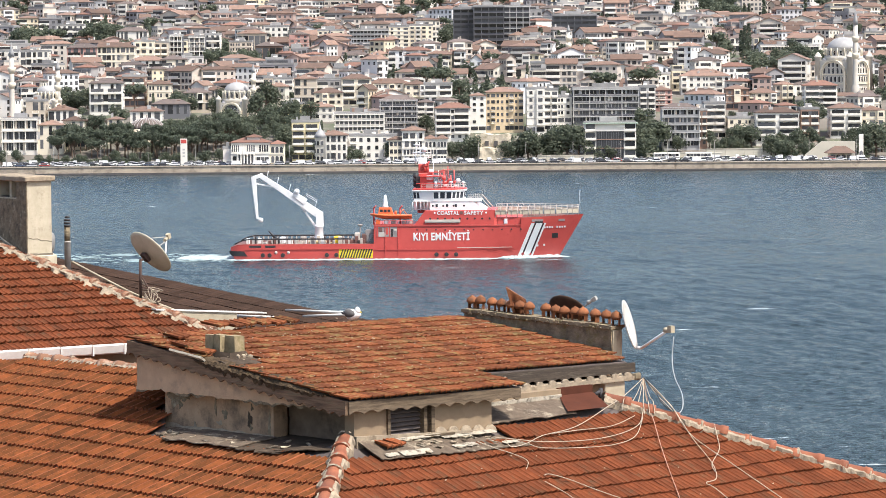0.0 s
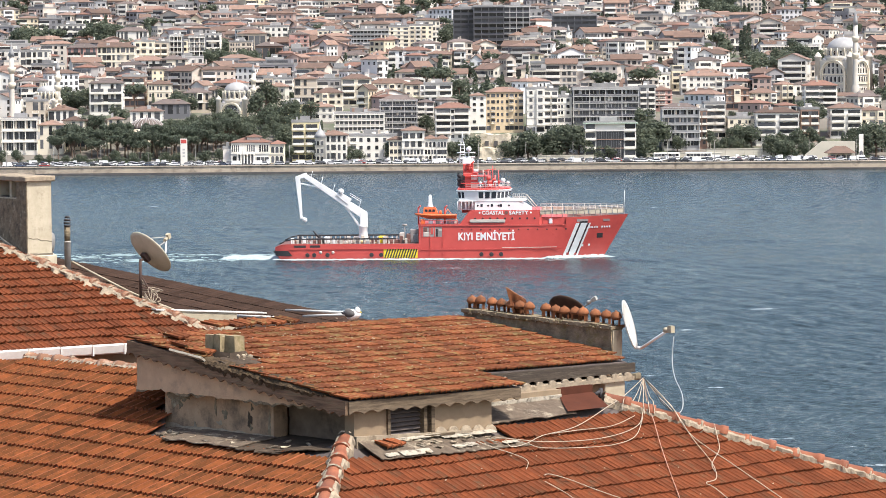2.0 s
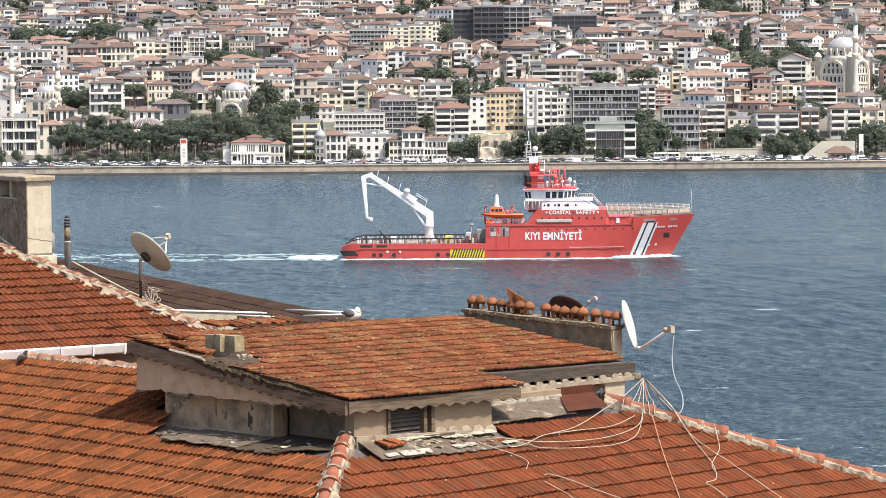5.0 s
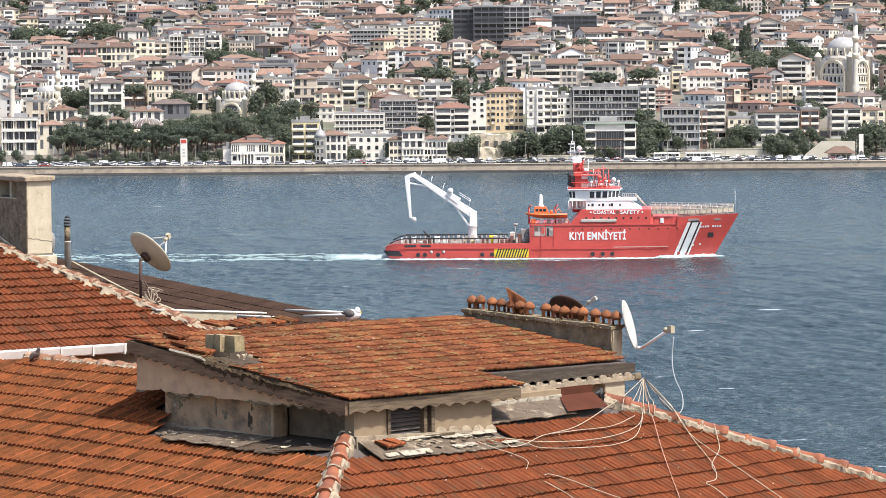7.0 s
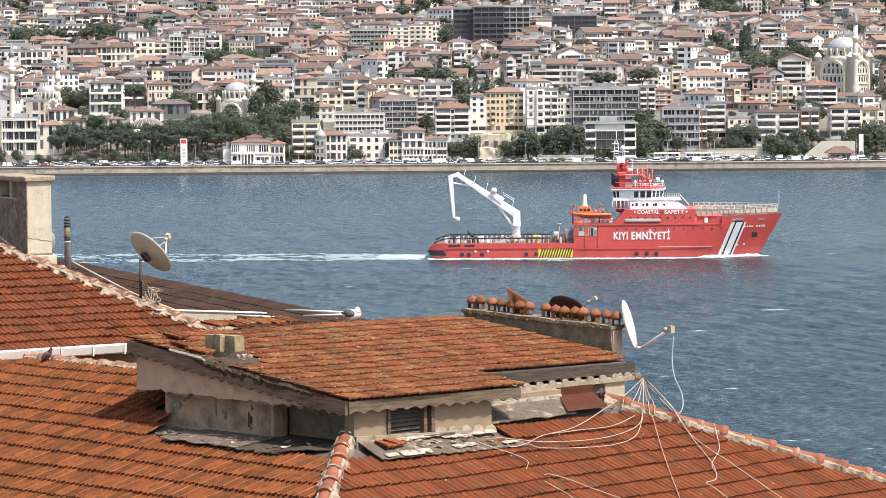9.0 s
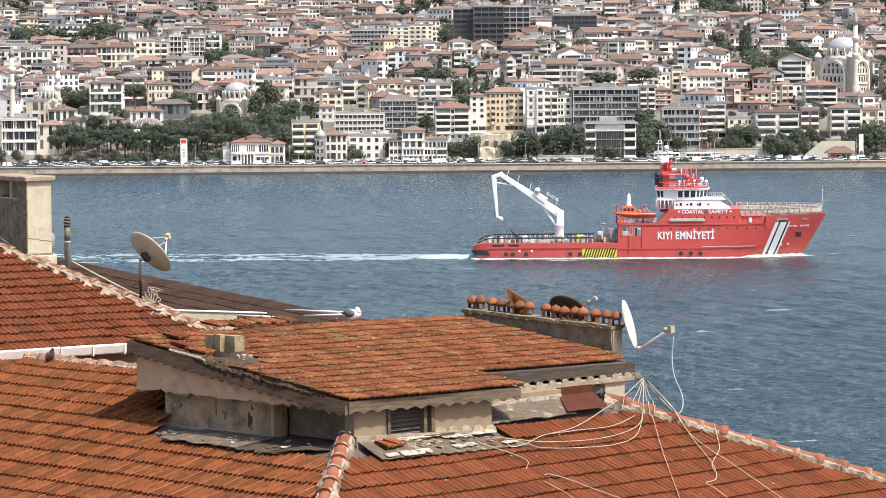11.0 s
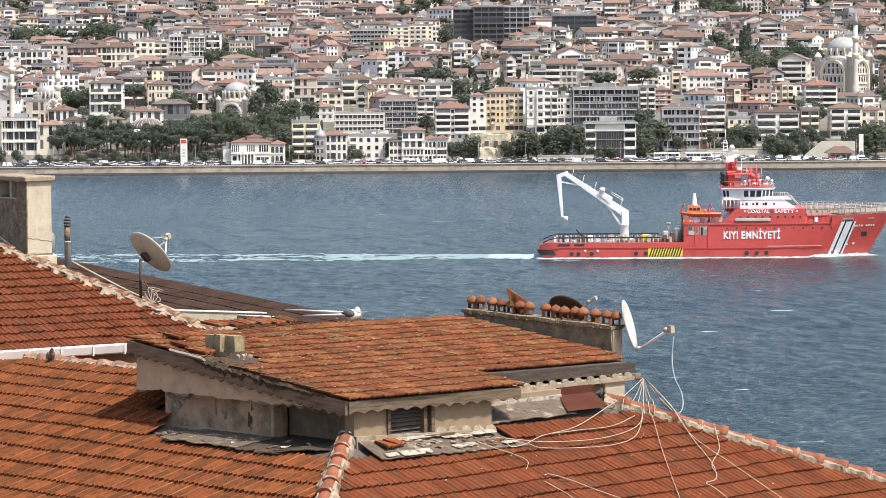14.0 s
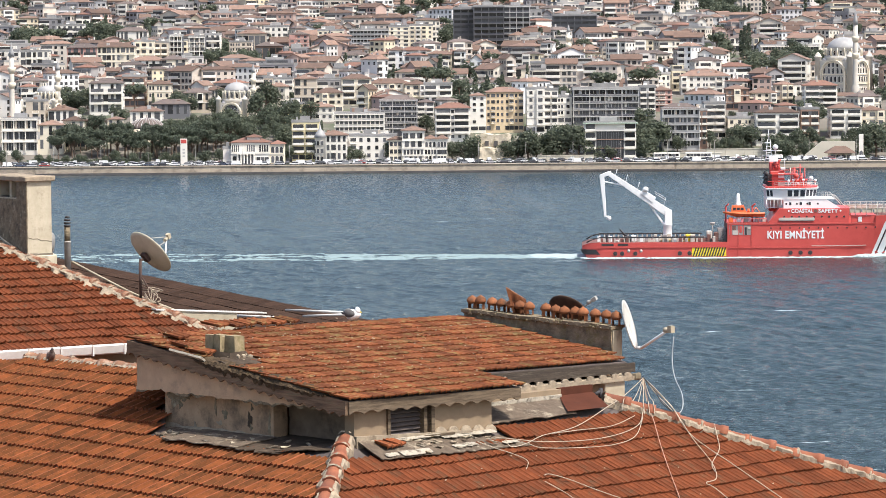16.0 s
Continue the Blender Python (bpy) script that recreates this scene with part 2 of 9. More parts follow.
M_GROUND = mat("hill_ground", (0.19, 0.17, 0.145), (0.11, 0.10, 0.085), 0.05, 0.95, coords="World", c3=(0.06, 0.09, 0.04), spot=0.55, spot_scale=0.03)


# ---------- mesh helpers ----------
def box(bm, x0, x1, y0, y1, z0, z1, mi=0):
    vs = [bm.verts.new(p) for p in ((x0, y0, z0), (x1, y0, z0), (x1, y1, z0), (x0, y1, z0), (x0, y0, z1), (x1, y0, z1), (x1, y1, z1), (x0, y1, z1))]
    for f in ((3, 2, 1, 0), (4, 5, 6, 7), (0, 1, 5, 4), (1, 2, 6, 5), (2, 3, 7, 6), (3, 0, 4, 7)):
        bm.faces.new([vs[i] for i in f]).material_index = mi


def prism(bm, outline, z0, z1, mi=0):
    """A solid over an outline in plan; z0 and z1 are numbers, or functions of x, y."""
    lo = [bm.verts.new((x, y, z0(x, y) if callable(z0) else z0)) for x, y in outline]
    hi = [bm.verts.new((x, y, z1(x, y) if callable(z1) else z1)) for x, y in outline]
    n = len(outline)
    bm.faces.new(lo[::-1]).material_index = mi
    bm.faces.new(hi).material_index = mi
    for i in range(n):
        bm.faces.new((lo[i], lo[(i + 1) % n], hi[(i + 1) % n], hi[i])).material_index = mi


def rod(bm, a, b, r, r2=None, seg=8, mi=0):
    """A round bar from a to b."""
    a, b = Vector(a), Vector(b)
    r2 = r if r2 is None else r2
    q = (b - a).to_track_quat("Z", "Y")
    rings = []
    for p, rr in ((a, r), (b, r2)):
        rings.append([bm.verts.new(p + q @ Vector((math.cos(2 * math.pi * k / seg) * rr, math.sin(2 * math.pi * k / seg) * rr, 0))) for k in range(seg)])
    for k in range(seg):
        f = bm.faces.new((rings[0][k], rings[0][(k + 1) % seg], rings[1][(k + 1) % seg], rings[1][k]))
        f.material_index, f.smooth = mi, True
    bm.faces.new(rings[0][::-1]).material_index = mi
    bm.faces.new(rings[1]).material_index = mi


def lathe(bm, profile, seg=16, at=(0, 0, 0), mi=0):
    """A turned solid from (radius, height) pairs."""
    o = Vector(at)
    rings = [[bm.verts.new(o + Vector((math.cos(2 * math.pi * k / seg) * r, math.sin(2 * math.pi * k / seg) * r, z))) for k in range(seg)] for r, z in profile]
    for a, b in zip(rings, rings[1:]):
        for k in range(seg):
            f = bm.faces.new((a[k], a[(k + 1) % seg], b[(k + 1) % seg], b[k]))
            f.material_index, f.smooth = mi, True
    bm.faces.new(rings[0][::-1]).material_index = mi
    bm.faces.new(rings[-1]).material_index = mi


def bevel(bm, width, segments=1):
    bmesh.ops.bevel(bm, geom=list(bm.edges), offset=width, segments=segments, affect="EDGES", clamp_overlap=True)


def roughen(bm, amount, scale):
    for v in bm.verts:
        v.co += noise.noise_vector(v.co * scale) * amount


def mesh_of(name, bm, *mats):
    me = bpy.data.meshes.new(name)
    if any(f.smooth for f in bm.faces):
        for e in bm.edges:
            if len(e.link_faces) == 2 and e.calc_face_angle() > 0.75:
                e.smooth = False
    bm.to_mesh(me)
    bm.free()
    for m in mats:
        me.materials.append(m)
    return me


def part(name, bm, material, parent, label=""):
    mats = material if isinstance(material, (list, tuple)) else (material,)
    ob = new(name, mesh_of(name, bm, *mats))
    ob.parent = parent
    return tagged(ob, label)


def shared(name, me, parent, m=None):
    ob = new(name, me)
    ob.parent = parent
    if m is not None:
        ob.matrix_basis = m
    return ob


def thing(name, m, label, category, group="", kind=""):
    ob = new(name)
    ob.empty_display_size = 0.2
    ob.matrix_basis = m
    return tagged(ob, label, category, group, kind)


def solid(name, bm, material, m, label, category, group="", kind=""):
    mats = material if isinstance(material, (list, tuple)) else (material,)
    ob = new(name, mesh_of(name, bm, *mats))
    ob.matrix_basis = m
    return tagged(ob, label, category, group, kind)


def tube(name, pts, r, material, parent=None):
    """A cable or pipe along smooth points, as a mesh."""
    pts = [Vector(p) for p in pts]
    fine = []
    for i in range(len(pts) - 1):
        p0, p1, p2, p3 = pts[max(i - 1, 0)], pts[i], pts[i + 1], pts[min(i + 2, len(pts) - 1)]
        for k in range(6):
            t = k / 6
            fine.append(0.5 * ((2 * p1) + (p2 - p0) * t + (2 * p0 - 5 * p1 + 4 * p2 - p3) * t * t + (3 * p1 - p0 - 3 * p2 + p3) * t ** 3))
    fine.append(pts[-1])
    bm = bmesh.new()
    rings = []
    for i, p in enumerate(fine):
        d = fine[min(i + 1, len(fine) - 1)] - fine[max(i - 1, 0)]
        q = d.to_track_quat("Z", "Y")
        rings.append([bm.verts.new(p + q @ Vector((math.cos(k * math.pi / 3) * r, math.sin(k * math.pi / 3) * r, 0))) for k in range(6)])
    for a, b in zip(rings, rings[1:]):
        for k in range(6):
            bm.faces.new((a[k], a[(k + 1) % 6], b[(k + 1) % 6], b[k])).smooth = True
    bm.faces.new(rings[0][::-1])
    bm.faces.new(rings[-1])
    me = mesh_of(name, bm, material)
    ob = new(name, me)
    ob.parent = parent
    return ob


# ---------- sea and ground ----------
SHORE = 1397.0
GROUND_Y = (-2500, -60, 30, 62, 270, 420, 1396.5, 1436, 1475, 1540, 1750, 2000, 2300, 2600, 4900)
GROUND_Z = (60, 42, 40, 36, 1, -12, -12, 3.4, 10.5, 21, 38, 55, 82, 104, 108)


def ground_z(x, y):
    """Height of the ground: the near hillside, the strait's bed and the far hill."""
    z = float(np.interp(y, GROUND_Y, GROUND_Z))
    if y > SHORE:
        z = max(3.2, z)
        z += 3.0 * math.sin(x * 0.011 + 1.0) * max(0, min(1, (y - 1440) / 200))
    return z


def build_ground():
    xs = [-4500, -2500, -1200] + list(range(-700, 701, 50)) + [1200, 2500, 4500]
    ys = [-2500, -60, 30, 62, 150, 270, 420, 1000, 1396.4, 1397, 1412, 1436, 1450, 1475] + list(range(1490, 2641, 50)) + [3200, 4000, 4900]
    vs, fs = [], []
    for y in ys:
        for x in xs:
            z = ground_z(x, y)
            if y == 1396.4:
                z = -12
            vs.append((x, y, z))
    n = len(xs)
    for j in range(len(ys) - 1):
        for i in range(n - 1):
            fs.append((j * n + i, j * n + i + 1, (j + 1) * n + i + 1, (j + 1) * n + i))
    me = bpy.data.meshes.new("ground")
    me.from_pydata(vs, [], fs)
    me.materials.append(M_GROUND)
    tagged(new("ground", me), "earth and scrub of the hillsides under the houses", "ground", kind="structure")


def build_water():
    """The sea: wind waves over the open strait, finer towards the near shore, on a flat sheet that goes on to all sides."""
    rng = np.random.default_rng(3)
    cols, rows = 300, 1600
    ys = 385 * (1412 / 385) ** (np.arange(rows) / (rows - 1))
    fan = np.linspace(-0.148, 0.148, cols)
    Y, F = np.meshgrid(ys, fan, indexing="ij")
    X = F * Y
    Z = np.zeros_like(X)
    cell = Y * 0.00078
    for k in range(60):
        length = 0.75 * (2.3 / 0.75) ** rng.random()
        ang = math.radians(262) + rng.normal(0, 0.5)
        kx, ky = 2 * math.pi / length * math.cos(ang), 2 * math.pi / length * math.sin(ang)
        fade = np.clip(length / (2 * cell) - 0.8, 0, 1)
        if k >= 42:
            kx, ky, length = kx * 0.45, ky * 0.45, length / 0.45
            fade = 0.6 * np.clip((Y - 750) / 450, 0, 1)
        gust = 0.75 + 0.5 * np.sin(X * 0.021 + k) * np.sin(Y * 0.013 + 2.1 * k)
        Z += WAVE_SLOPE * length / (2 * math.pi) * fade * gust * np.sin(kx * X + ky * Y + rng.random() * 6.28)
    Z = Z + 0.35 * np.maximum(Z, 0) ** 2
    co = np.stack((X, Y, Z), -1).reshape(-1, 3)
    i = np.arange((rows - 1) * (cols - 1))
    a = i // (cols - 1) * cols + i % (cols - 1)
    quads = np.stack((a, a + 1, a + cols + 1, a + cols), -1)
    n = len(co)
    co = np.concatenate((co, [(-4400, -30, -0.45), (4400, -30, -0.45), (4400, 1430, -0.45), (-4400, 1430, -0.45)]))
    quads = np.concatenate((quads, [(n, n + 1, n + 2, n + 3)]))
    me = bpy.data.meshes.new("water")
    me.vertices.add(len(co))
    me.vertices.foreach_set("co", co.ravel())
    me.loops.add(len(quads) * 4)
    me.loops.foreach_set("vertex_index", quads.ravel())
    me.polygons.add(len(quads))
    me.polygons.foreach_set("loop_start", np.arange(len(quads)) * 4)
    me.polygons.foreach_set("use_smooth", np.ones(len(quads), bool))
    me.update(calc_edges=True)
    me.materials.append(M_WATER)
    return tagged(new("water", me), "blue-grey choppy sea with small breaking crests", "sea", kind="structure")


WAVE_SLOPE = 0.062
build_ground()
WATER = build_water()


# ---------- the salvage ship: origin at the stern on the waterline, bow towards +x, starboard towards -y ----------
def stem(z):
    return 82.3 + 6.2 * max(0.0, min(1.0, z / 10.5)) if z > 0 else 82.3 + z * 0.8


def half_beam(x, z):
    full = 58 + 6 * max(0.0, min(1.0, z / 9.0))
    b = 9.0 if z > 0.5 else 8.9 + (z - 0.5) * 0.25
    if x < 5:
        b *= 1 - 0.18 * ((5 - x) / 5) ** 2
    if x > full:
        k = min(1.0, (x - full) / (stem(z) - full))
        b *= 1 - k ** (2.0 + 0.5 * z / 11)
    return max(b, 0.05)


def hull_top(x):
    if x < 3:
        return 3.0 + 0.9 * math.sin(min(1, x / 3) * math.pi / 2)
    if x < 36.2:
        return 3.9
    if x < 72.9:
        return 8.5
    return 10.2 + 0.4 * (x - 73) / 15


def foam_flake(bm, x, y, w, h):
    """A low ragged heap of foam, longer along x."""
    vs = [bm.verts.new((x + math.cos(a) * w * 2.2, y + math.sin(a) * w * 0.7, 0.06)) for a in (0, 1.2, 2.3, 3.3, 4.4, 5.4)]
    top = bm.verts.new((x, y, h + 0.12))
    for i in range(6):
        bm.faces.new((vs[i], vs[(i + 1) % 6], top)).smooth = True


def build_ship():
    ship = thing("salvage_ship", Matrix(), "red and white salvage ship with a white deck crane at sea", "ship")
    # hull
    bm = bmesh.new()
    stations = [0.2, 0.8, 2, 3.5, 6, 12, 20, 28, 36.19, 36.21, 42, 50, 56, 60, 64, 68, 72.89, 72.91, 76, 79, 82, 84.5, 86.5, 88]
    rings = []
    for s in stations:
        top = hull_top(s)
        ring = []
        for k in range(8):
            z = -3.0 + (top + 3.0) * k / 7
            x = s if s < 73 else 73 + (s - 73) / 15 * (stem(z) - 73)
            if s < 3:
                x += max(0.0, 1.6 - z) * 0.9 * (1 - s / 3)
            ring.append((x, half_beam(min(x, stem(z) - 0.02), z), z))
        rings.append(([bm.verts.new((x, -b, z)) for x, b, z in ring], [bm.verts.new((x, b, z)) for x, b, z in ring]))
    for (s0, p0), (s1, p1) in zip(rings, rings[1:]):
        for k in range(7):
            bm.faces.new((s0[k], s1[k], s1[k + 1], s0[k + 1])).smooth = True
            bm.faces.new((p0[k + 1], p1[k + 1], p1[k], p0[k])).smooth = True
        bm.faces.new((s0[7], s1[7], p1[7], p0[7])).material_index = 1
    for ends, flip in ((rings[0], False), (rings[-1], True)):
        for k in range(7):
            q = (ends[0][k], ends[0][k + 1], ends[1][k + 1], ends[1][k])
            bm.faces.new(q[::-1] if flip else q)
    bmesh.ops.recalc_face_normals(bm, faces=list(bm.faces))
    part("hull", bm, (M_RED, M_DECK), ship, "bright red painted steel hull")

    def on_side(name, x0, x1, z0, z1, material, proud=0.05, lean=0.0, label="", thick=0.06):
        """A plate on the starboard side; lean shifts its top forward."""
        bm = bmesh.new()
        n, layers = 6, []
        for y_out in (proud, proud - thick):
            rows = []
            for c in range(4):
                z = z0 + (z1 - z0) * c / 3
                xs = [x0 + (x1 - x0) * a / n + lean * c / 3 for a in range(n + 1)]
                rows.append([bm.verts.new((x, -half_beam(x, z) - y_out, z)) for x in xs])
            layers.append(rows)
        for rows, flip in ((layers[0], False), (layers[1], True)):
            for c in range(3):
                for a in range(n):
                    q = (rows[c][a], rows[c][a + 1], rows[c + 1][a + 1], rows[c + 1][a])
                    bm.faces.new(q[::-1] if flip else q)
        rim = lambda rows: rows[0] + [r[n] for r in rows[1:3]] + rows[3][::-1] + [r[0] for r in rows[2:0:-1]]
        o, i = rim(layers[0]), rim(layers[1])
        for k in range(len(o)):
            bm.faces.new((o[k], i[k], i[(k + 1) % len(o)], o[(k + 1) % len(o)]))
        return part(name, bm, material, ship, label)

    # bow stripes, rubbing strakes, hazard panel, ship's name as bars
    for x0, x1, word in ((71.9, 72.75, "narrow"), (73.2, 74.75, "wide"), (75.2, 75.65, "narrow")):
        on_side("bow_stripe", x0, x1, 0.3, 8.7, M_SHIPWHITE, 0.06, 3.5, f"{word} slanted white stripe")
    for x0, x1 in ((72.78, 73.17), (74.78, 75.17)):
        on_side("bow_stripe", x0, x1, 0.3, 8.7, M_BLACK, 0.05, 3.5, "narrow slanted black stripe")
    on_side("rubbing_strake", 36.5, 71.0, 2.35, 2.6, M_RED, 0.16)
    on_side("rubbing_strake", 4.0, 36.0, 2.6, 2.95, M_RED, 0.2)
    on_side("rubbing_strake", 36.5, 73.0, 8.2, 8.5, M_RED, 0.16)
    on_side("rubbing_strake", 57.0, 70.6, 2.75, 2.92, M_SHIPPALE, 0.18)
    on_side("hazard_panel", 27.4, 35.9, 0.35, 2.55, M_YELLOW, 0.05, 0, "yellow panel with black slanted bars")
    for k in range(12):
        on_side("hazard_bar", 27.55 + k * 0.66, 27.9 + k * 0.66, 0.35, 2.55, M_BLACK, 0.075, 0.75)
    for k in range(9):
        if k != 4:
            on_side("name_bar", 78.6 + k * 0.62, 79.0 + k * 0.62, 7.35, 7.8, M_SHIPWHITE, 0.05)
    on_side("stern_band", 0.6, 4.6, 0.9, 2.2, M_BLACK, 0.08, -1.0, "black rubber stern fender")
    for x0, x1 in ((5, 8), (9, 11.6)):
        on_side("freeing_port", x0, x1, 3.05, 3.6, M_BLACK, 0.03)
    for x, z, hw, hh, m in ((81.3, 5.4, 0.75, 0.6, M_BLACK), (77.0, 9.35, 1.4, 0.3, M_SHIPGREY), (77.3, 8.95, 1.0, 0.25, M_BLACK), (83.0, 9.3, 0.8, 0.25, M_SHIPGREY)):
        on_side("anchor_pocket", x - hw, x + hw, z - hh, z + hh, m, 0.03)
    for x, z in ((76.9, 3.0), (78.6, 3.1)):
        on_side("thruster_mark", x - 0.25, x + 0.25, z - 0.25, z + 0.25, M_SHIPWHITE, 0.03)
    for x in (8.4, 10.1, 13.4, 24.4, 26.8, 51.8, 54.3, 56.7):
        bm = bmesh.new()
        rod(bm, (x, -9.02, 1.15), (x, -9.25, 1.15), 0.55, 0.5, 14)
        rod(bm, (x, -9.2, 1.15), (x, -9.3, 1.15), 0.3, 0.25, 10)
        part("tyre_fender", bm, M_BLACK, ship, "round black fender")
    for x in (11.7, 14.8):
        bm = bmesh.new()
        lathe(bm, [(0.05, -0.04), (0.4, 0), (0.05, 0.04)], 10)
        ob = part("draught_mark", bm, M_SHIPPALE, ship)
        ob.matrix_basis = pose(x, -half_beam(x, 1.8) - 0.08, 1.8, 90)
    for x in (39.0, 42.2):
        bm = bmesh.new()
        box(bm, x - 0.08, x + 0.08, -9.16, -9.0, 0.3, 8.3)
        part("side_rib", bm, M_RED, ship)
    for k in range(12):
        x = 47 + k * 2.35
        bm = bmesh.new()
        rod(bm, (x, -half_beam(x, 7.3) - 0.0, 7.3), (x, -half_beam(x, 7.3) - 0.06, 7.3), 0.2, 0.2, 10)
        part("porthole", bm, M_BLACK, ship)

    def lettering(name, words, size, x, y, z, width, material):
        cu = bpy.data.curves.new(name, "FONT")
        cu.body, cu.size, cu.extrude, cu.offset, cu.space_character = words, size, 0.03, 0.03 * size, 1.08
        tmp = bpy.data.objects.new(name, cu)
        me = bpy.data.meshes.new_from_object(tmp)
        bpy.data.objects.remove(tmp)
        me.materials.append(material)
        ob = new(name, me)
        ob.parent = ship
        ob.matrix_basis = pose(x, y, z, 90) @ Matrix.Diagonal((width / max(v.co.x for v in me.vertices), 1, 1, 1))
        return ob
    lettering("lettering", "KIYI EMNİYETİ", 2.6, 46.0, -9.06, 4.75, 14.1, M_SHIPWHITE)

    # accommodation: opening aft, side block, band with the second lettering
    on_side("side_recess", 36.7, 42.0, 5.6, 8.1, M_SHIPGREY, 0.03, 0, "grey recess of the after deck")
    for x, w, m, z0, z1 in ((36.8, 0.5, M_RED, 5.6, 8.5), (40.0, 0.3, M_RED, 5.6, 8.5), (37.5, 1.6, M_SHIPPALE, 5.65, 6.7), (40.5, 0.5, M_BLACK, 5.65, 7.6), (41.2, 0.7, M_SHIPPALE, 7.0, 7.5), (37.4, 0.9, M_DECK, 6.9, 7.9), (39.2, 0.6, M_RED, 6.2, 7.9)):
        bm = bmesh.new()
        box(bm, x, x + w, -9.1, -8.6, z0, z1)
        bevel(bm, 0.05)
        part("recess_locker", bm, m, ship)
    bm = bmesh.new()
    prism(bm, [(49.0, -8.7), (66.2, -8.7), (66.8, -8.2), (66.8, 8.2), (66.2, 8.7), (49.0, 8.7)], 8.5, lambda x, y: 12.1)
    prism(bm, [(46.5, -8.68), (49.0, -8.68), (49.0, 8.68), (46.5, 8.68)], 8.5, lambda x, y: 12.08 if x > 48 else 8.8)
    part("upper_block", bm, M_RED, ship, "red accommodation block")
    lettering("lettering", "COASTAL", 1.3, 52.0, -8.76, 11.05, 5.5, M_SHIPWHITE)
    lettering("lettering", "SAFETY", 1.3, 58.7, -8.76, 11.05, 4.9, M_SHIPWHITE)
    for x, r, m in ((51.4, 0.24, M_SHIPWHITE), (58.05, 0.42, M_DECK), (64.2, 0.24, M_SHIPWHITE)):
        bm = bmesh.new()
        rod(bm, (x, -8.69, 11.5), (x, -8.77, 11.5), r, r, 10)
        part("round_emblem", bm, m, ship)
    bm = bmesh.new()
    box(bm, 48.9, 57.8, -9.1, -8.68, 9.0, 9.85)
    bevel(bm, 0.18, 2)
    part("side_fender", bm, M_SHIPPALE, ship, "long pale side fender")
    for k in range(9):
        x = 50.3 + k * 1.85
        bm = bmesh.new()
        rod(bm, (x, -8.7, 10.05), (x, -8.76, 10.05), 0.26, 0.26, 10)
        part("porthole", bm, M_BLACK, ship)
    bm = bmesh.new()
    prism(bm, [(66.8, -8.0), (73.2, -7.6), (73.2, 7.6), (66.8, 8.0)], 8.5, 10.3)
    part("fore_block", bm, M_RED, ship)
    for x in (68.6,):
        bm = bmesh.new()
        box(bm, x, x + 0.9, -8.15, -7.75, 8.7, 9.9)
        bevel(bm, 0.05)
        part("deck_locker", bm, M_SHIPWHITE, ship)
    # white house with sloped front, bridge, roof
    bm = bmesh.new()
    prism(bm, [(46.0, -5.2), (50.2, -5.2), (50.2, -7.4), (64.3, -7.4), (64.3, 7.4), (50.2, 7.4), (50.2, 5.2), (46.0, 5.2)], 12.1, 14.28)
    for v in bm.verts:
        if v.co.x > 60 and v.co.z > 13:
            v.co.x -= 3.4
    part("deck_house", bm, M_SHIPWHITE, ship, "white deckhouse with sloping front")
    for k in range(4):
        bm = bmesh.new()
        rod(bm, (50.9 + k * 2.6, -7.38, 13.2), (50.9 + k * 2.6, -7.44, 13.2), 0.26, 0.26, 10)
        part("porthole", bm, M_BLACK, ship)
    # open after end of the deckhouse: grey panels as its shade, between white posts
    for x, w in ((46.6, 1.1), (48.2, 0.9)):
        bm = bmesh.new()
        box(bm, x, x + w, -5.26, -5.1, 12.3, 14.0)
        part("deck_door", bm, M_SHIPGREY, ship, "grey panel in place of the open deck's shade")
    for k in range(5):
        bm = bmesh.new()
        rod(bm, (45.9 + k * 0.95, -8.3, 12.1), (45.9 + k * 0.95, -8.3, 14.3), 0.07, seg=6)
        part("deck_post", bm, M_SHIPWHITE, ship)
    for x in (51.6, 54.2, 56.4):
        bm = bmesh.new()
        box(bm, x, x + 0.55, -7.46, -7.3, 12.9, 13.6)
        part("deck_window", bm, M_GLASS, ship)
    bridge_line = [(46.2, -6.6), (51.0, -7.6), (55.6, -7.2), (58.3, -4.5), (58.8, 0), (58.3, 4.5), (55.6, 7.2), (51.0, 7.6), (46.2, 6.6)]
    bm = bmesh.new()
    prism(bm, bridge_line, 14.3, 16.95)
    for v in bm.verts:
        if v.co.z > 16:
            v.co.x, v.co.y = 52 + (v.co.x - 52) * 1.06, v.co.y * 1.05
    bridge = part("bridge", bm, M_SHIPWHITE, ship, "white wheelhouse")
    for (xa, ya), (xb, yb) in zip(bridge_line, bridge_line[1:]):
        a, b = Vector((xa, ya, 0)), Vector((xb, yb, 0))
        aft = xa < 50 and xb < 52 or xb < 50
        n = 6 if aft else max(2, round((b - a).length / 1.5))
        out = Vector(((b - a).y, -(b - a).x, 0)).normalized()
        for k in range(n):
            if aft and min(a.lerp(b, (k + 0.5) / n).x, 99) > 47.8:
                continue
            p, q = a.lerp(b, (k + 0.14) / n), a.lerp(b, (k + 0.86) / n)
            bm = bmesh.new()
            vs = []
            for off in (0.05, -0.15):
                for s, z in ((p, 15.05), (q, 15.05), (q, 16.6), (p, 16.6)):
                    f = (z - 14.3) / 2.65
                    vs.append(bm.verts.new(Vector((52 + (s.x - 52) * (1 + 0.06 * f), s.y * (1 + 0.05 * f), z)) + out * off))
            for f in ((0, 1, 2, 3), (7, 6, 5, 4), (0, 4, 5, 1), (1, 5, 6, 2), (2, 6, 7, 3), (3, 7, 4, 0)):
                bm.faces.new([vs[i] for i in f])
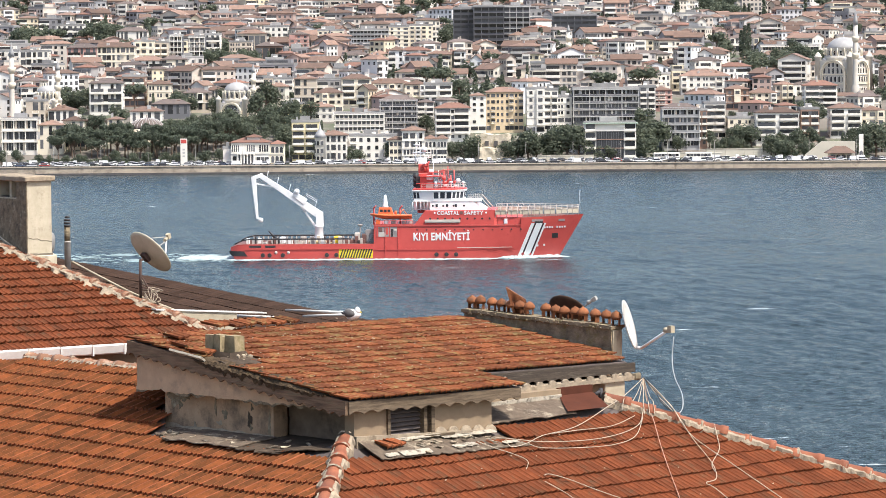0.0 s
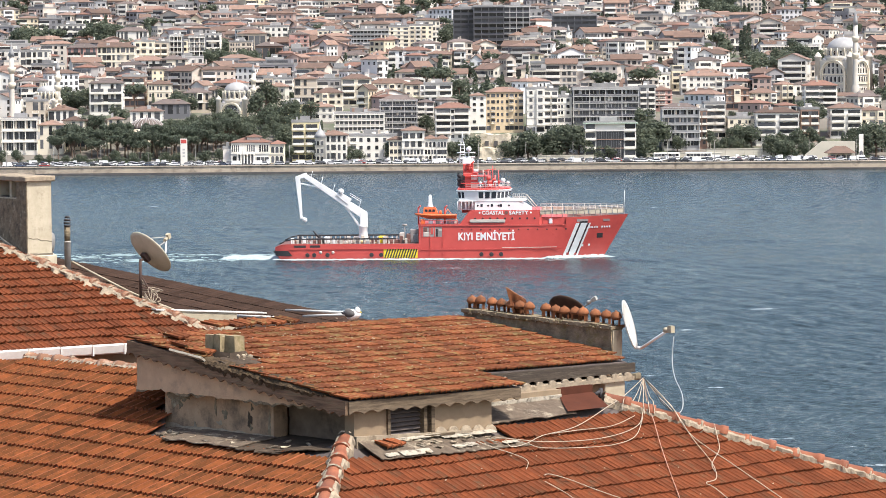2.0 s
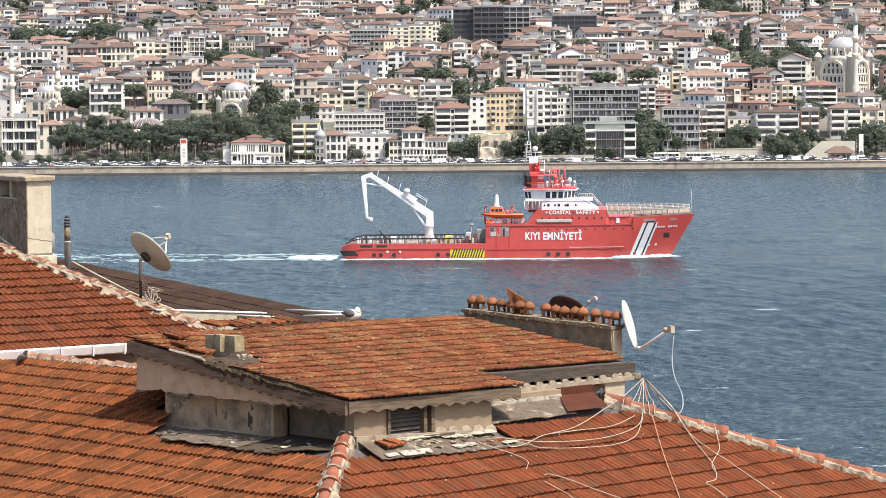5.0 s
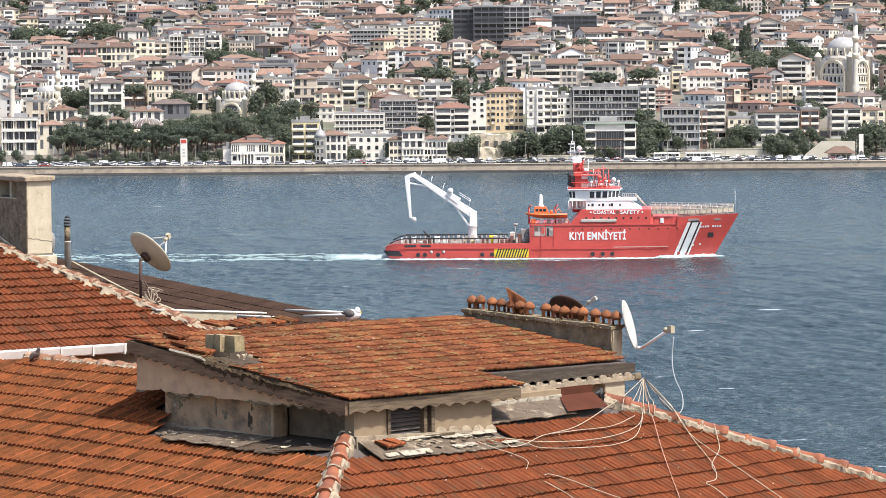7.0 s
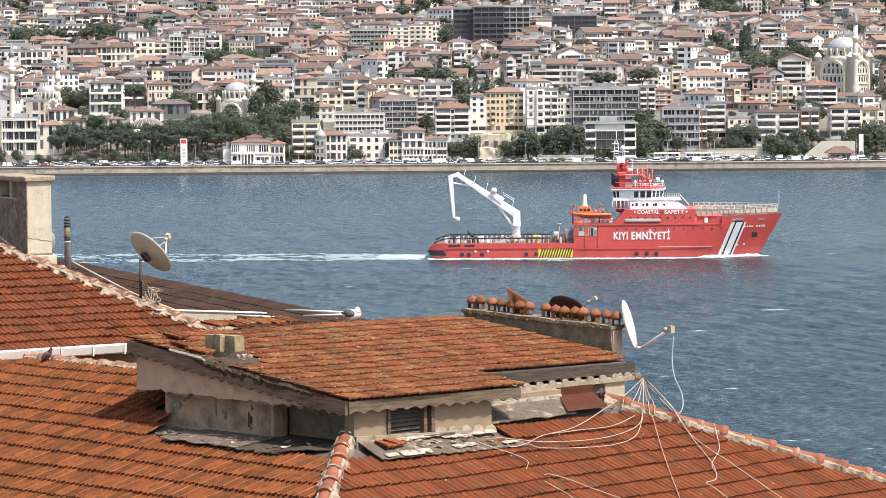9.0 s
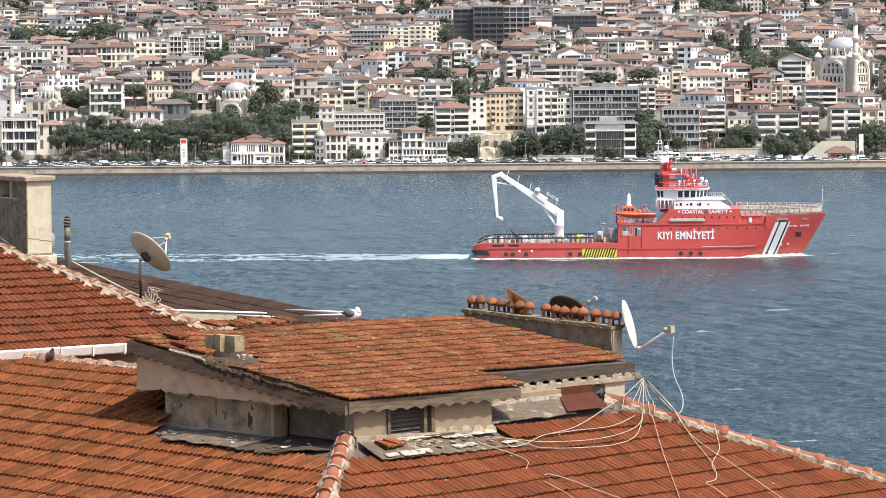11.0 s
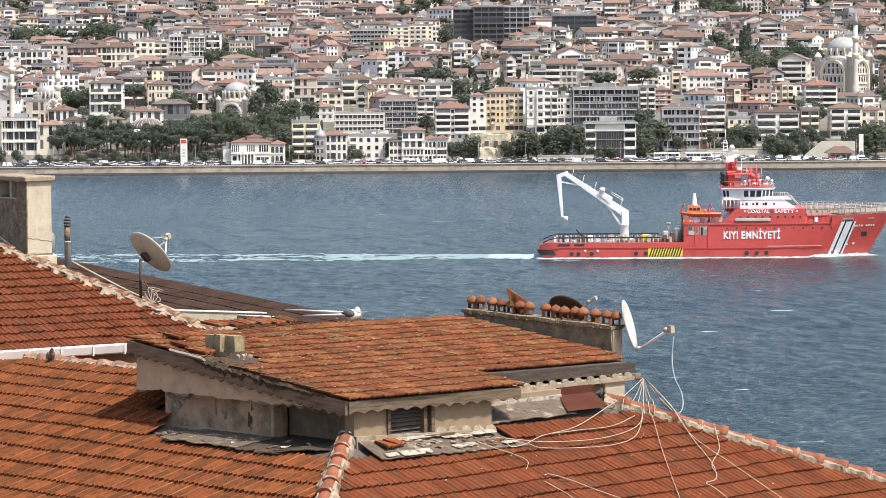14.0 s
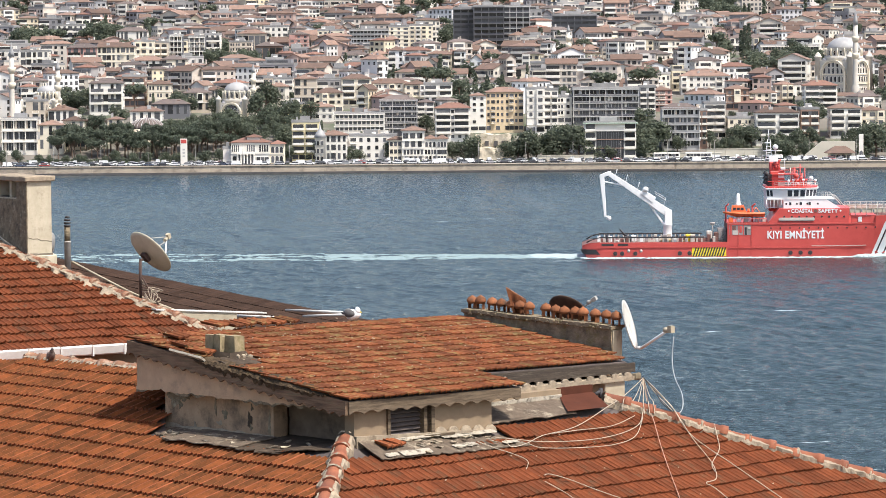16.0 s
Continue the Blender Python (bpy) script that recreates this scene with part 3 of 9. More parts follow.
            part("bridge_window", bm, M_GLASS, bridge)
    bm = bmesh.new()
    prism(bm, [(52 + (x - 52) * 1.1, y * 1.08) for x, y in bridge_line], 16.95, 17.12)
    bevel(bm, 0.06)
    part("bridge_roof", bm, M_SHIPWHITE, ship, "white wheelhouse roof")
    bm = bmesh.new()
    prism(bm, [(52 + (x - 52) * 1.06, y * 1.05) for x, y in bridge_line], 17.12, 17.42)
    part("roof_deck", bm, M_RED, ship)
    bm = bmesh.new()
    prism(bm, [(46.0, -7.5), (63.0, -7.5), (63.0, 7.5), (46.0, 7.5)], 14.28, 14.42)
    part("bridge_deck", bm, M_SHIPWHITE, ship)
    # funnel and mast tower, and all that stands on the wheelhouse roof
    def upper(name, bm, material, parent, label=""):
        ob = part(name, bm, material, parent, label)
        ob.matrix_basis = pose(0, 0, -0.8)
        return ob
    bm = bmesh.new()
    prism(bm, [(46.8, -2.6), (51.2, -2.2), (51.2, 2.2), (46.8, 2.6)], 12.0, 22.0)
    for v in bm.verts:
        if v.co.z > 20:
            v.co.x = 48.7 + (v.co.x - 48.7) * 0.8
    bevel(bm, 0.15)
    upper("funnel", bm, M_RED, ship, "red funnel tower")
    bm = bmesh.new()
    prism(bm, [(47.1, -1.5), (49.7, -1.3), (49.7, 1.3), (47.1, 1.5)], 22.0, 24.2)
    bevel(bm, 0.12)
    upper("mast_head", bm, M_RED, ship)
    for z in (18.6, 19.7, 20.8):
        bm = bmesh.new()
        rod(bm, (47.3, -1.7, z), (45.9, -1.9, z + 0.6), 0.46, 0.5, 12)
        upper("exhaust_pipe", bm, M_BLACK, ship, "black exhaust pipe")
        bm = bmesh.new()
        rod(bm, (46.7, 0.4, z + 0.2), (45.7, 0.4, z + 0.75), 0.4, 0.42, 12)
        upper("exhaust_pipe", bm, M_BLACK, ship, "black exhaust pipe")
    bm = bmesh.new()
    box(bm, 49.2, 50.7, -2.6, -2.1, 20.3, 21.4)
    upper("funnel_emblem", bm, M_SHIPWHITE, ship)
    bm = bmesh.new()
    box(bm, 49.1, 50.8, -2.75, -2.1, 18.2, 19.6)
    bevel(bm, 0.05)
    upper("funnel_locker", bm, M_SHIPPALE, ship)
    # soot on the after side of the tower, platform brackets, red fire monitors with their pipes
    for z0, z1 in ((17.9, 18.9), (19.0, 20.0), (20.1, 21.2)):
        bm = bmesh.new()
        box(bm, 46.5, 47.6, -2.68, -2.3, z0, z1)
        bevel(bm, 0.06)
        upper("funnel_grille", bm, M_BLACK, ship, "sooty black grille")
    for x, y, z in ((53.9, -3.2, 18.2), (48.7, -1.6, 22.4)):
        mon = bmesh.new()
        rod(mon, (x, y, z), (x, y, z + 1.3), 0.34, 0.26, 10)
        rod(mon, (x - 0.7, y, z + 1.35), (x + 0.5, y, z + 1.5), 0.42, 0.42, 12)
        rod(mon, (x + 0.4, y, z + 1.5), (x + 1.2, y - 0.1, z + 2.5), 0.3, 0.2, 10)
        rod(mon, (x - 0.9, y, z), (x - 0.2, y, z + 1.2), 0.14, seg=7)
        rod(mon, (x + 1.1, y, z), (x + 0.3, y, z + 1.2), 0.14, seg=7)
        upper("fire_monitor", mon, M_RED, ship, "red water monitor")
    for x, y in ((55.4, -4.0), (56.2, -2.2), (52.9, -4.4)):
        bm = bmesh.new()
        rod(bm, (x, y, 18.2), (x, y, 19.6), 0.1, seg=6)
        rod(bm, (x - 0.35, y, 19.7), (x + 0.35, y, 19.8), 0.3, 0.24, 9)
        upper("search_light", bm, M_RED if y == -2.2 else M_SHIPWHITE, ship)
    bm = bmesh.new()
    rod(bm, (52.2, -3.0, 18.2), (52.2, -3.0, 22.8), 0.11, seg=6)
    rod(bm, (51.5, -3.0, 22.2), (52.9, -3.0, 22.2), 0.08, seg=6)
    upper("aerial", bm, M_SHIPPALE, ship)
    bm = bmesh.new()
    box(bm, 47.6, 54.0, -3.4, 3.4, 21.1, 21.3)
    rod(bm, (54.6, -3.0, 18), (54.6, -3.0, 23.8), 0.12)
    rod(bm, (56.0, 0.5, 18), (56.0, 0.5, 22.6), 0.14)
    for y in (-3.3, 3.3):
        rod(bm, (53.9, y, 21.2), (53.9, y, 22.2), 0.06)
        rod(bm, (47.7, y, 22.2), (53.9, y, 22.2), 0.06)
    upper("mast_platform", bm, M_RED, ship)
    bm = bmesh.new()
    for x in (46.2, 47.8):
        for y in (-0.45, 0.45):
            rod(bm, (x, y, 24.2), (47.0 + (x - 47.0) * 0.4, 0, 29.8), 0.12, 0.09)
    rod(bm, (47.0, 0, 29.6), (47.0, 0, 32.3), 0.14, 0.07)
    upper("mast", bm, M_SHIPWHITE, ship, "thin white mast")
    bm = bmesh.new()
    box(bm, 47.0, 49.2, -0.9, 0.9, 24.2, 25.7)
    bevel(bm, 0.08)
    upper("mast_base", bm, M_SHIPWHITE, ship)
    for k in range(6):
        bm = bmesh.new()
        z = 24.9 + k * 0.8
        rod(bm, (46.3 + 0.07 * k, -0.42 + 0.06 * k, z), (47.7 - 0.07 * k, -0.42 + 0.06 * k, z), 0.08, seg=5)
        upper("mast_rung", bm, M_SHIPWHITE, ship)
    for z, x0, x1 in ((29.0, 45.9, 47.6), (27.0, 45.6, 50.2), (25.9, 46.4, 50.2)):
        bm = bmesh.new()
        rod(bm, (x0, -0.3, z), (x1, -0.3, z), 0.13)
        upper("mast_yard", bm, M_SHIPWHITE, ship)
    bm = bmesh.new()
    rod(bm, (50.9, -1.4, 21.3), (50.9, -1.4, 25.2), 0.07)
    upper("aerial", bm, M_SHIPWHITE, ship)
    for x, y, z, r in ((48.6, -0.6, 27.9, 0.72), (57.2, -4.8, 20.2, 0.62), (58.4, -3.0, 19.6, 0.4), (53.6, -4.6, 20.8, 0.65), (51.6, -5.2, 19.6, 0.35)):
        bm = bmesh.new()
        lathe(bm, [(0.02, -r), (r * 0.7, -r * 0.7), (r, 0), (r * 0.7, r * 0.7), (0.02, r)], 12)
        rod(bm, (0, 0, -r), (0, 0, 18.2 - z if z < 22 else -2.0), 0.1)
        ob = upper("radome", bm, M_RED if x == 53.6 else M_SHIPWHITE, ship)
        ob.matrix_basis = pose(x, y, z - 0.8)
    # platforms, louvres and rails round the funnel tower
    for k in range(4):
        bm = bmesh.new()
        box(bm, 48.0 + k * 0.95, 48.7 + k * 0.95, -2.72, -2.2, 14.9, 16.6)
        upper("funnel_louvre", bm, M_SHIPWHITE if k % 2 else M_BLACK, ship)
    bm = bmesh.new()
    for y in (-5.6, 5.6):
        for k in range(9):
            x = 48.0 + k * 1.35
            rod(bm, (x, y, 18.2), (x, y, 19.2), 0.05, seg=5)
        for z in (18.7, 19.2):
            rod(bm, (48.0, y, z), (58.8, y, z), 0.045, seg=5)
    upper("roof_rail", bm, M_SHIPPALE, ship)
    bm = bmesh.new()
    box(bm, 46.6, 52.8, -3.1, 3.1, 19.3, 19.5)
    rod(bm, (52.6, -2.9, 18.2), (52.6, -2.9, 22.0), 0.14)
    rod(bm, (55.2, -1.5, 18.2), (55.2, -1.5, 21.4), 0.3, 0.2)
    rod(bm, (53.4, 1.0, 18.2), (53.4, 1.0, 22.8), 0.18)
    rod(bm, (52.0, -1.5, 22.4), (55.4, -1.5, 22.9), 0.1)
    upper("tower_platform", bm, M_RED, ship)
    for x, y, z, s in ((50.4, -2.4, 22.6, 0.6), (48.6, -2.0, 24.5, 0.45), (53.9, -3.2, 19.0, 0.5), (56.6, -5.4, 19.0, 0.4)):
        bm = bmesh.new()
        box(bm, x - s, x + s, y - s * 0.6, y + s * 0.6, z - s * 0.5, z + s * 0.5)
        bevel(bm, 0.08)
        upper("search_light", bm, M_SHIPWHITE, ship)
    for y in (-7.45, 7.45):
        bm = bmesh.new()
        for k in range(7):
            rod(bm, (59.5 + k * 0.55, y, 14.4), (59.5 + k * 0.55, y, 15.4), 0.05, seg=5)
        rod(bm, (59.5, y, 15.4), (62.8, y, 15.4), 0.05, seg=5)
        rod(bm, (62.8, y, 15.4), (65.6, y, 12.2), 0.12, seg=6)
        part("bridge_rail", bm, M_SHIPPALE, ship)
    # foredeck rail
    bm = bmesh.new()
    for y in (-1, 1):
        for k in range(16):
            x = 66.5 + k * 1.38
            b = half_beam(min(x, stem(11) - 0.3), 11) * 0.97
            x2 = x + 1.38 if k < 15 else x
            b2 = half_beam(min(x2, stem(11) - 0.3), 11) * 0.97
            z0 = 10.2 if x < 73 else 10.4
            rod(bm, (x, y * b, z0), (x, y * b, 12.9), 0.07, seg=5)
            for z in (12.15, 12.5, 12.9):
                rod(bm, (x, y * b, z), (x2, y * b2, z), 0.055, seg=5)
    part("foredeck_rail", bm, M_SHIPPALE, ship, "pale steel railing")
    for y in (-1, 1):
        for k in range(7):
            xa, xb = 66.6 + k * 3.0, 69.3 + k * 3.0
            ba, bb = half_beam(xa, 11) * 0.955, half_beam(min(xb, stem(11) - 0.3), 11) * 0.955
            bm = bmesh.new()
            za = 10.95
            vs = [bm.verts.new((x, y * b + o, z)) for o in (0, 0.06) for x, b, z in ((xa, ba, za), (xb, bb, za), (xb, bb, 12.05), (xa, ba, 12.05))]
            for f in ((0, 1, 2, 3), (7, 6, 5, 4), (0, 4, 5, 1), (1, 5, 6, 2), (2, 6, 7, 3), (3, 7, 4, 0)):
                bm.faces.new([vs[i] for i in f])
            bmesh.ops.recalc_face_normals(bm, faces=list(bm.faces))
            part("rail_screen", bm, M_SCREEN, ship, "beige wind screen on the railing")
    bm = bmesh.new()
    rod(bm, (87.6, 0, 10.4), (87.6, 0, 16.6), 0.06, 0.03)
    part("jackstaff", bm, M_SHIPWHITE, ship)
    for x, y in ((76, -2.5), (79.5, 0), (75, 2.5)):
        bm = bmesh.new()
        rod(bm, (x, y - 1.2, 11.9), (x, y + 1.2, 11.9), 0.7, 0.7, 12)
        box(bm, x - 0.9, x + 0.9, y - 1.5, y + 1.5, 10.9, 11.5)
        part("windlass", bm, M_SHIPGREY, ship)
    # lifeboat with its davit
    boat = bmesh.new()
    rows = []
    for k in range(13):
        q = k / 12
        w = 1.55 * min(1.0, (0.04 + q * 3.2)) ** 0.6 * (1 - 0.15 * max(0, q - 0.8) / 0.2)
        keel = -1.15 + 1.0 * max(0, 0.3 - q) / 0.3
        top = 0.25 * max(0, 0.45 - q) / 0.45
        rows.append([boat.verts.new((35.2 + q * 10.4, -6.6 + y * w, 11.1 + z)) for y, z in ((-0.95, top), (-1.05, top - 0.22), (-0.85, keel * 0.55), (0, keel), (0.85, keel * 0.55), (1.05, top - 0.22), (0.95, top))])
    for a, b in zip(rows, rows[1:]):
        for k in range(7):
            boat.faces.new((a[k], b[k], b[(k + 1) % 7], a[(k + 1) % 7])).smooth = True
    boat.faces.new(rows[0])
    boat.faces.new(rows[-1][::-1])
    prism(boat, [(37.2, -7.6), (41.2, -7.5), (41.2, -5.7), (37.2, -5.6)], 11.0, 12.9)
    for v in boat.verts:
        if v.co.z > 12.5:
            v.co.x, v.co.y = 38.9 + (v.co.x - 39.2) * 0.72, -6.6 + (v.co.y + 6.6) * 0.85
    bmesh.ops.recalc_face_normals(boat, faces=list(boat.faces))
    lb = part("lifeboat", boat, M_ORANGE, ship, "orange rescue boat")
    bm = bmesh.new()
    lathe(bm, [(0.95, 0), (0.6, 0.5), (0.5, 1.9), (0.36, 2.9), (0.06, 3.2)], 10, (39.0, -6.4, 12.8))
    part("boat_mast", bm, M_SHIPWHITE, lb)
    for k in range(3):
        bm = bmesh.new()
        box(bm, 37.7 + k * 0.95, 38.4 + k * 0.95, -7.58, -7.2, 11.75, 12.35)
        part("cabin_window", bm, M_GLASS, lb)
    bm = bmesh.new()
    rod(bm, (42.6, -6.9, 11.1), (43.4, -6.9, 12.4), 0.09, seg=6)
    rod(bm, (43.4, -6.9, 12.4), (44.3, -6.9, 11.2), 0.09, seg=6)
    rod(bm, (41.6, -6.6, 11.1), (41.6, -6.6, 12.0), 0.35, 0.3, 8)
    part("boat_frame", bm, M_ORANGE, lb)
    bm = bmesh.new()
    for x in (36.0, 42.6):
        rod(bm, (x, -4.6, 8.5), (x, -5.2, 12.6), 0.22)
        rod(bm, (x, -5.2, 12.6), (x + 0.6, -6.6, 13.2), 0.18)
    box(bm, 36.0, 46.6, -7.6, 7.6, 8.5, 8.66)
    for k in range(6):
        rod(bm, (36.4 + k * 1.9, -8.3, 8.5), (36.4 + k * 1.9, -8.3, 9.6), 0.06, seg=5)
    rod(bm, (36.4, -8.3, 9.6), (45.9, -8.3, 9.6), 0.06, seg=5)
    part("davit", bm, M_RED, ship)
    for x, y, z, m in ((36.6, -7.6, 8.66, M_ORANGE), (38.6, -7.2, 8.66, M_SHIPWHITE), (40.4, -7.4, 8.66, M_SHIPGREY), (43.2, -7.0, 8.66, M_SHIPGREY), (44.8, -6.8, 8.66, M_SHIPPALE)):
        bm = bmesh.new()
        box(bm, x, x + 1.1, y, y + 1.3, z, z + 1.2)
        bevel(bm, 0.12)
        part("deck_locker", bm, m, ship)
    # knuckle-boom crane
    crane = part("deck_crane", (lambda b: (lathe(b, [(1.3, 3.9), (1.15, 4.4), (1.05, 7.4), (1.2, 7.6), (1.2, 8.0)], 20, (21.7, 2.0, 0)), b)[1])(bmesh.new()), M_SHIPWHITE, ship, "white knuckle-boom deck crane")

    def beam(name, a, b, w0, h0, w1, h1, label=""):
        bm = bmesh.new()
        a, b = Vector(a), Vector(b)
        d = (b - a).normalized()
        side = Vector((0, 1, 0))
        upv = side.cross(d) * -1
        vs = [bm.verts.new(p + side * sy * w + upv * sz * h) for p, w, h in ((a, w0, h0), (b, w1, h1)) for sy, sz in ((-1, -1), (1, -1), (1, 1), (-1, 1))]
        for f in ((3, 2, 1, 0), (4, 5, 6, 7), (0, 1, 5, 4), (1, 2, 6, 5), (2, 3, 7, 6), (3, 0, 4, 7)):
            bm.faces.new([vs[i] for i in f])
        bmesh.ops.recalc_face_normals(bm, faces=list(bm.faces))
        bevel(bm, 0.08)
        return part(name, bm, M_SHIPWHITE, crane, label)
    beam("crane_column", (21.9, 2, 8.0), (21.9, 2, 11.4), 0.9, 0.95, 0.8, 0.85)
    beam("main_boom", (21.9, 2, 10.6), (7.2, 2, 20.5), 0.62, 1.0, 0.42, 0.55, "white box-section boom")
    beam("boom_knuckle", (7.6, 2, 20.9), (4.8, 2, 19.9), 0.4, 0.5, 0.38, 0.45)
    beam("jib", (5.25, 2, 20.2), (6.1, 2, 9.7), 0.36, 0.62, 0.28, 0.3, "hanging white jib")
    beam("luffing_ram", (20.9, 2, 7.6), (17.2, 2, 12.9), 0.3, 0.28, 0.25, 0.22)
    beam("jib_ram", (12.0, 2, 17.4), (6.0, 2, 18.6), 0.2, 0.2, 0.16, 0.16)
    beam("winch_box", (18.4, 2, 13.9), (15.2, 2, 16.1), 0.75, 0.8, 0.75, 0.6)
    bm = bmesh.new()
    rod(bm, (7.0, 2, 9.6), (6.4, 2, 9.6), 0.42, 0.42, 12)
    lathe(bm, [(0.1, -0.7), (0.5, -0.3), (0.35, 0.4)], 10, (7.1, 2, 9.5))
    part("hook_block", bm, M_SHIPWHITE, crane)
    for x, z in ((20.8, 13.6), (16.0, 16.4), (11.2, 19.4), (14.2, 17.6), (8.6, 20.9)):
        bm = bmesh.new()
        rod(bm, (x, 1.5, z - 1.0), (x + 0.5, 1.5, z + 0.9), 0.07, seg=5)
        part("boom_stay", bm, M_SHIPWHITE, crane)
    for z in (0.0, -0.5):
        bm = bmesh.new()
        rod(bm, (18.5, 1.5, 16.1 + z), (21.3, 1.5, 14.4 + z), 0.06, seg=5)
        part("boom_rail", bm, M_SHIPWHITE, crane)
    bm = bmesh.new()
    lathe(bm, [(0.1, -0.7), (0.7, -0.4), (0.7, 0.4), (0.1, 0.7)], 12, (16.2, 1.4, 16.6))
    part("boom_drum", bm, M_SHIPWHITE, crane)
    # working deck: bulwark rail, winch gear, lockers
    for y in (-8.3, 8.3):
        bm = bmesh.new()
        box(bm, 4.6, 30.5, y - 0.14, y + 0.14, 4.95, 5.3)
        rod(bm, (4.7, y, 5.12), (2.9, y * 0.98, 4.7), 0.17, seg=6)
        rod(bm, (2.9, y * 0.98, 4.7), (1.3, y * 0.95, 3.9), 0.17, seg=6)
        rail = part("deck_rail", bm, M_BLACK, ship, "dark bulwark rail")
        bm = bmesh.new()
        box(bm, -0.16, 0.16, -0.1, 0.1, 0, 1.2)
        stay = mesh_of("rail_post", bm, M_SHIPPALE)
        for k in range(22):
            shared("rail_post", stay, rail, pose(4.7 + k * 1.2, y, 3.8))
    random.seed(11)
    for k in range(44):
        x, y = 4 + k * 0.7, random.uniform(-7.9, -3.5)
        w, h = random.uniform(0.3, 1.3), random.choice((0.5, 0.8, 1.0, 1.3, 1.8))
        bm = bmesh.new()
        box(bm, x, x + w, y, y + 0.8, 3.85, 3.9 + h)
        bevel(bm, 0.06)
        part("deck_gear", bm, random.choice((M_SHIPPALE, M_SHIPPALE, M_SHIPGREY, M_SHIPWHITE, M_DECK, M_BLACK)), ship)
    for x, z, w, m in ((10.6, 4.4, 1.6, M_BLACK), (12.4, 4.6, 1.3, M_SHIPWHITE), (26.0, 4.75, 1.7, M_YELLOW), (19.8, 3.6, 4.2, M_OCHRE), (24.4, 3.3, 3.0, M_OCHRE), (28.4, 3.9, 4.2, M_DECK), (31.2, 5.6, 1.3, M_SHIPPALE), (33.0, 5.3, 1.4, M_DECK), (34.6, 5.5, 1.5, M_SHIPWHITE), (33.9, 6.4, 2.2, M_SHIPGREY)):
        bm = bmesh.new()
        box(bm, x, x + w, -6.5, -3.6, 3.9, z + 0.9)
        bevel(bm, 0.15)
        part("deck_winch", bm, m, ship)
    bm = bmesh.new()
    rod(bm, (11.2, -5, 5.2), (9.6, -5, 7.0), 0.3, 0.2)
    part("deck_arm", bm, M_BLACK, ship)
    bm = bmesh.new()
    rod(bm, (32.6, -6, 5), (32.6, -6, 8.4), 0.12)
    rod(bm, (32.0, -6, 8.4), (33.2, -6, 8.4), 0.3)
    part("deck_post", bm, M_SHIPGREY, ship)
    # white water along the hull
    bm = bmesh.new()
    random.seed(5)
    for k in range(520):
        x = random.uniform(0.5, 84)
        near = 0.4 + 1.4 * random.random() ** 2
        b = half_beam(min(x, 81.5), 0) + near
        h = random.uniform(0.05, 0.3) + (0.5 * random.random() if 68 < x < 82 else 0)
        w = random.uniform(0.4, 1.8)
        lathe(bm, [(w, -0.1), (w * 0.7, h * 0.6), (0.05, h)], 6, (x, -b, 0))
    part("bow_wave", bm, M_FOAM, ship, "broken white water along the hull")
    bm = bmesh.new()
    for k in range(420):
        d = 13 * random.random()
        foam_flake(bm, 1.0 - d, random.gauss(0, 3.4), random.uniform(0.5, 1.2), random.uniform(0.08, 0.3) * (1 - d / 20))
    part("stern_wash", bm, M_FOAM, ship, "white water churned up at the stern")
    return ship


SHIP = build_ship()


# stern on the waterline at the start and at the end, and the speed along the track
TRACK_A, TRACK_B = Vector((-53.05, 854.2, 0)), Vector((34.76, 850.2, 0))
TRACK_SPEED = (TRACK_B - TRACK_A).length / 16


def wake_strip(s0, s1, age, seed):
    """Foam of the wake between two distances along the track (0: the stern at the start); age is how far it lies behind the ship, on average."""
    rnd = random.Random(seed)
    bm = bmesh.new()
    lane = 3.0 + min(9.0, age * 0.17)
    for k in range(int((s1 - s0) * (44 if age < 30 else 30))):
        x = rnd.uniform(s0, s1)
        y = rnd.gauss(0, 1.6 + age * 0.012) + rnd.choice((-lane, lane, rnd.uniform(-lane, lane)))
        if noise.noise((x * 0.09, y * 0.2, 3)) + 0.6 * noise.noise((x * 0.4, y * 0.5, 8)) < 0.12 - 0.5 * max(0, 1 - age / 40):
            continue
        foam_flake(bm, x, y, rnd.uniform(0.15, 0.65) * (1.1 - age / 400), rnd.uniform(0.03, 0.12))
    return bm


def build_wake():
    """The wake stays where the ship left it: an old trail, and strips that well up as the stern passes and slowly settle."""
    along = (TRACK_B - TRACK_A).normalized()
    place = Matrix.Translation(TRACK_A) @ pose(0, 0, 0, 0, 0, math.degrees(math.atan2(along.y, along.x)))
    solid("wake", wake_strip(-230, -56, 110, 21), M_WAKE, place, "thin broken foam of an old wake on the sea", "wake", kind="stuff")
    out = []
    step = 8
    for k in range(-7, 11):
        s0 = k * step
        age = max(8.0, 44 - s0 * 0.5 - 4)
        ob = solid("wake_strip", wake_strip(s0, s0 + step + 1.5, age, 40 + k), M_WAKE, place, "white foaming strip of the ship's wake", "wake", kind="stuff")
        up = (s0 + step * 0.5) / TRACK_SPEED
        at = lambda t, z: (t, place @ pose(0, 0, z))
        if up <= 0.5:
            rows = [at(0, 0), at(16, -0.05)]
        elif up < 14.8:
            rows = [at(0, -0.7), at(up - 0.4, -0.7), at(up + 0.5, 0), at(16, -0.03)]
        else:
            rows = [at(0, -0.7), at(up - 0.4, -0.7), at(16.0, -0.7 + 0.7 * max(0.0, min(1.0, (16.4 - up) / 0.9)))]
        out.append((ob, rows))
    return out


WAKE = build_wake()


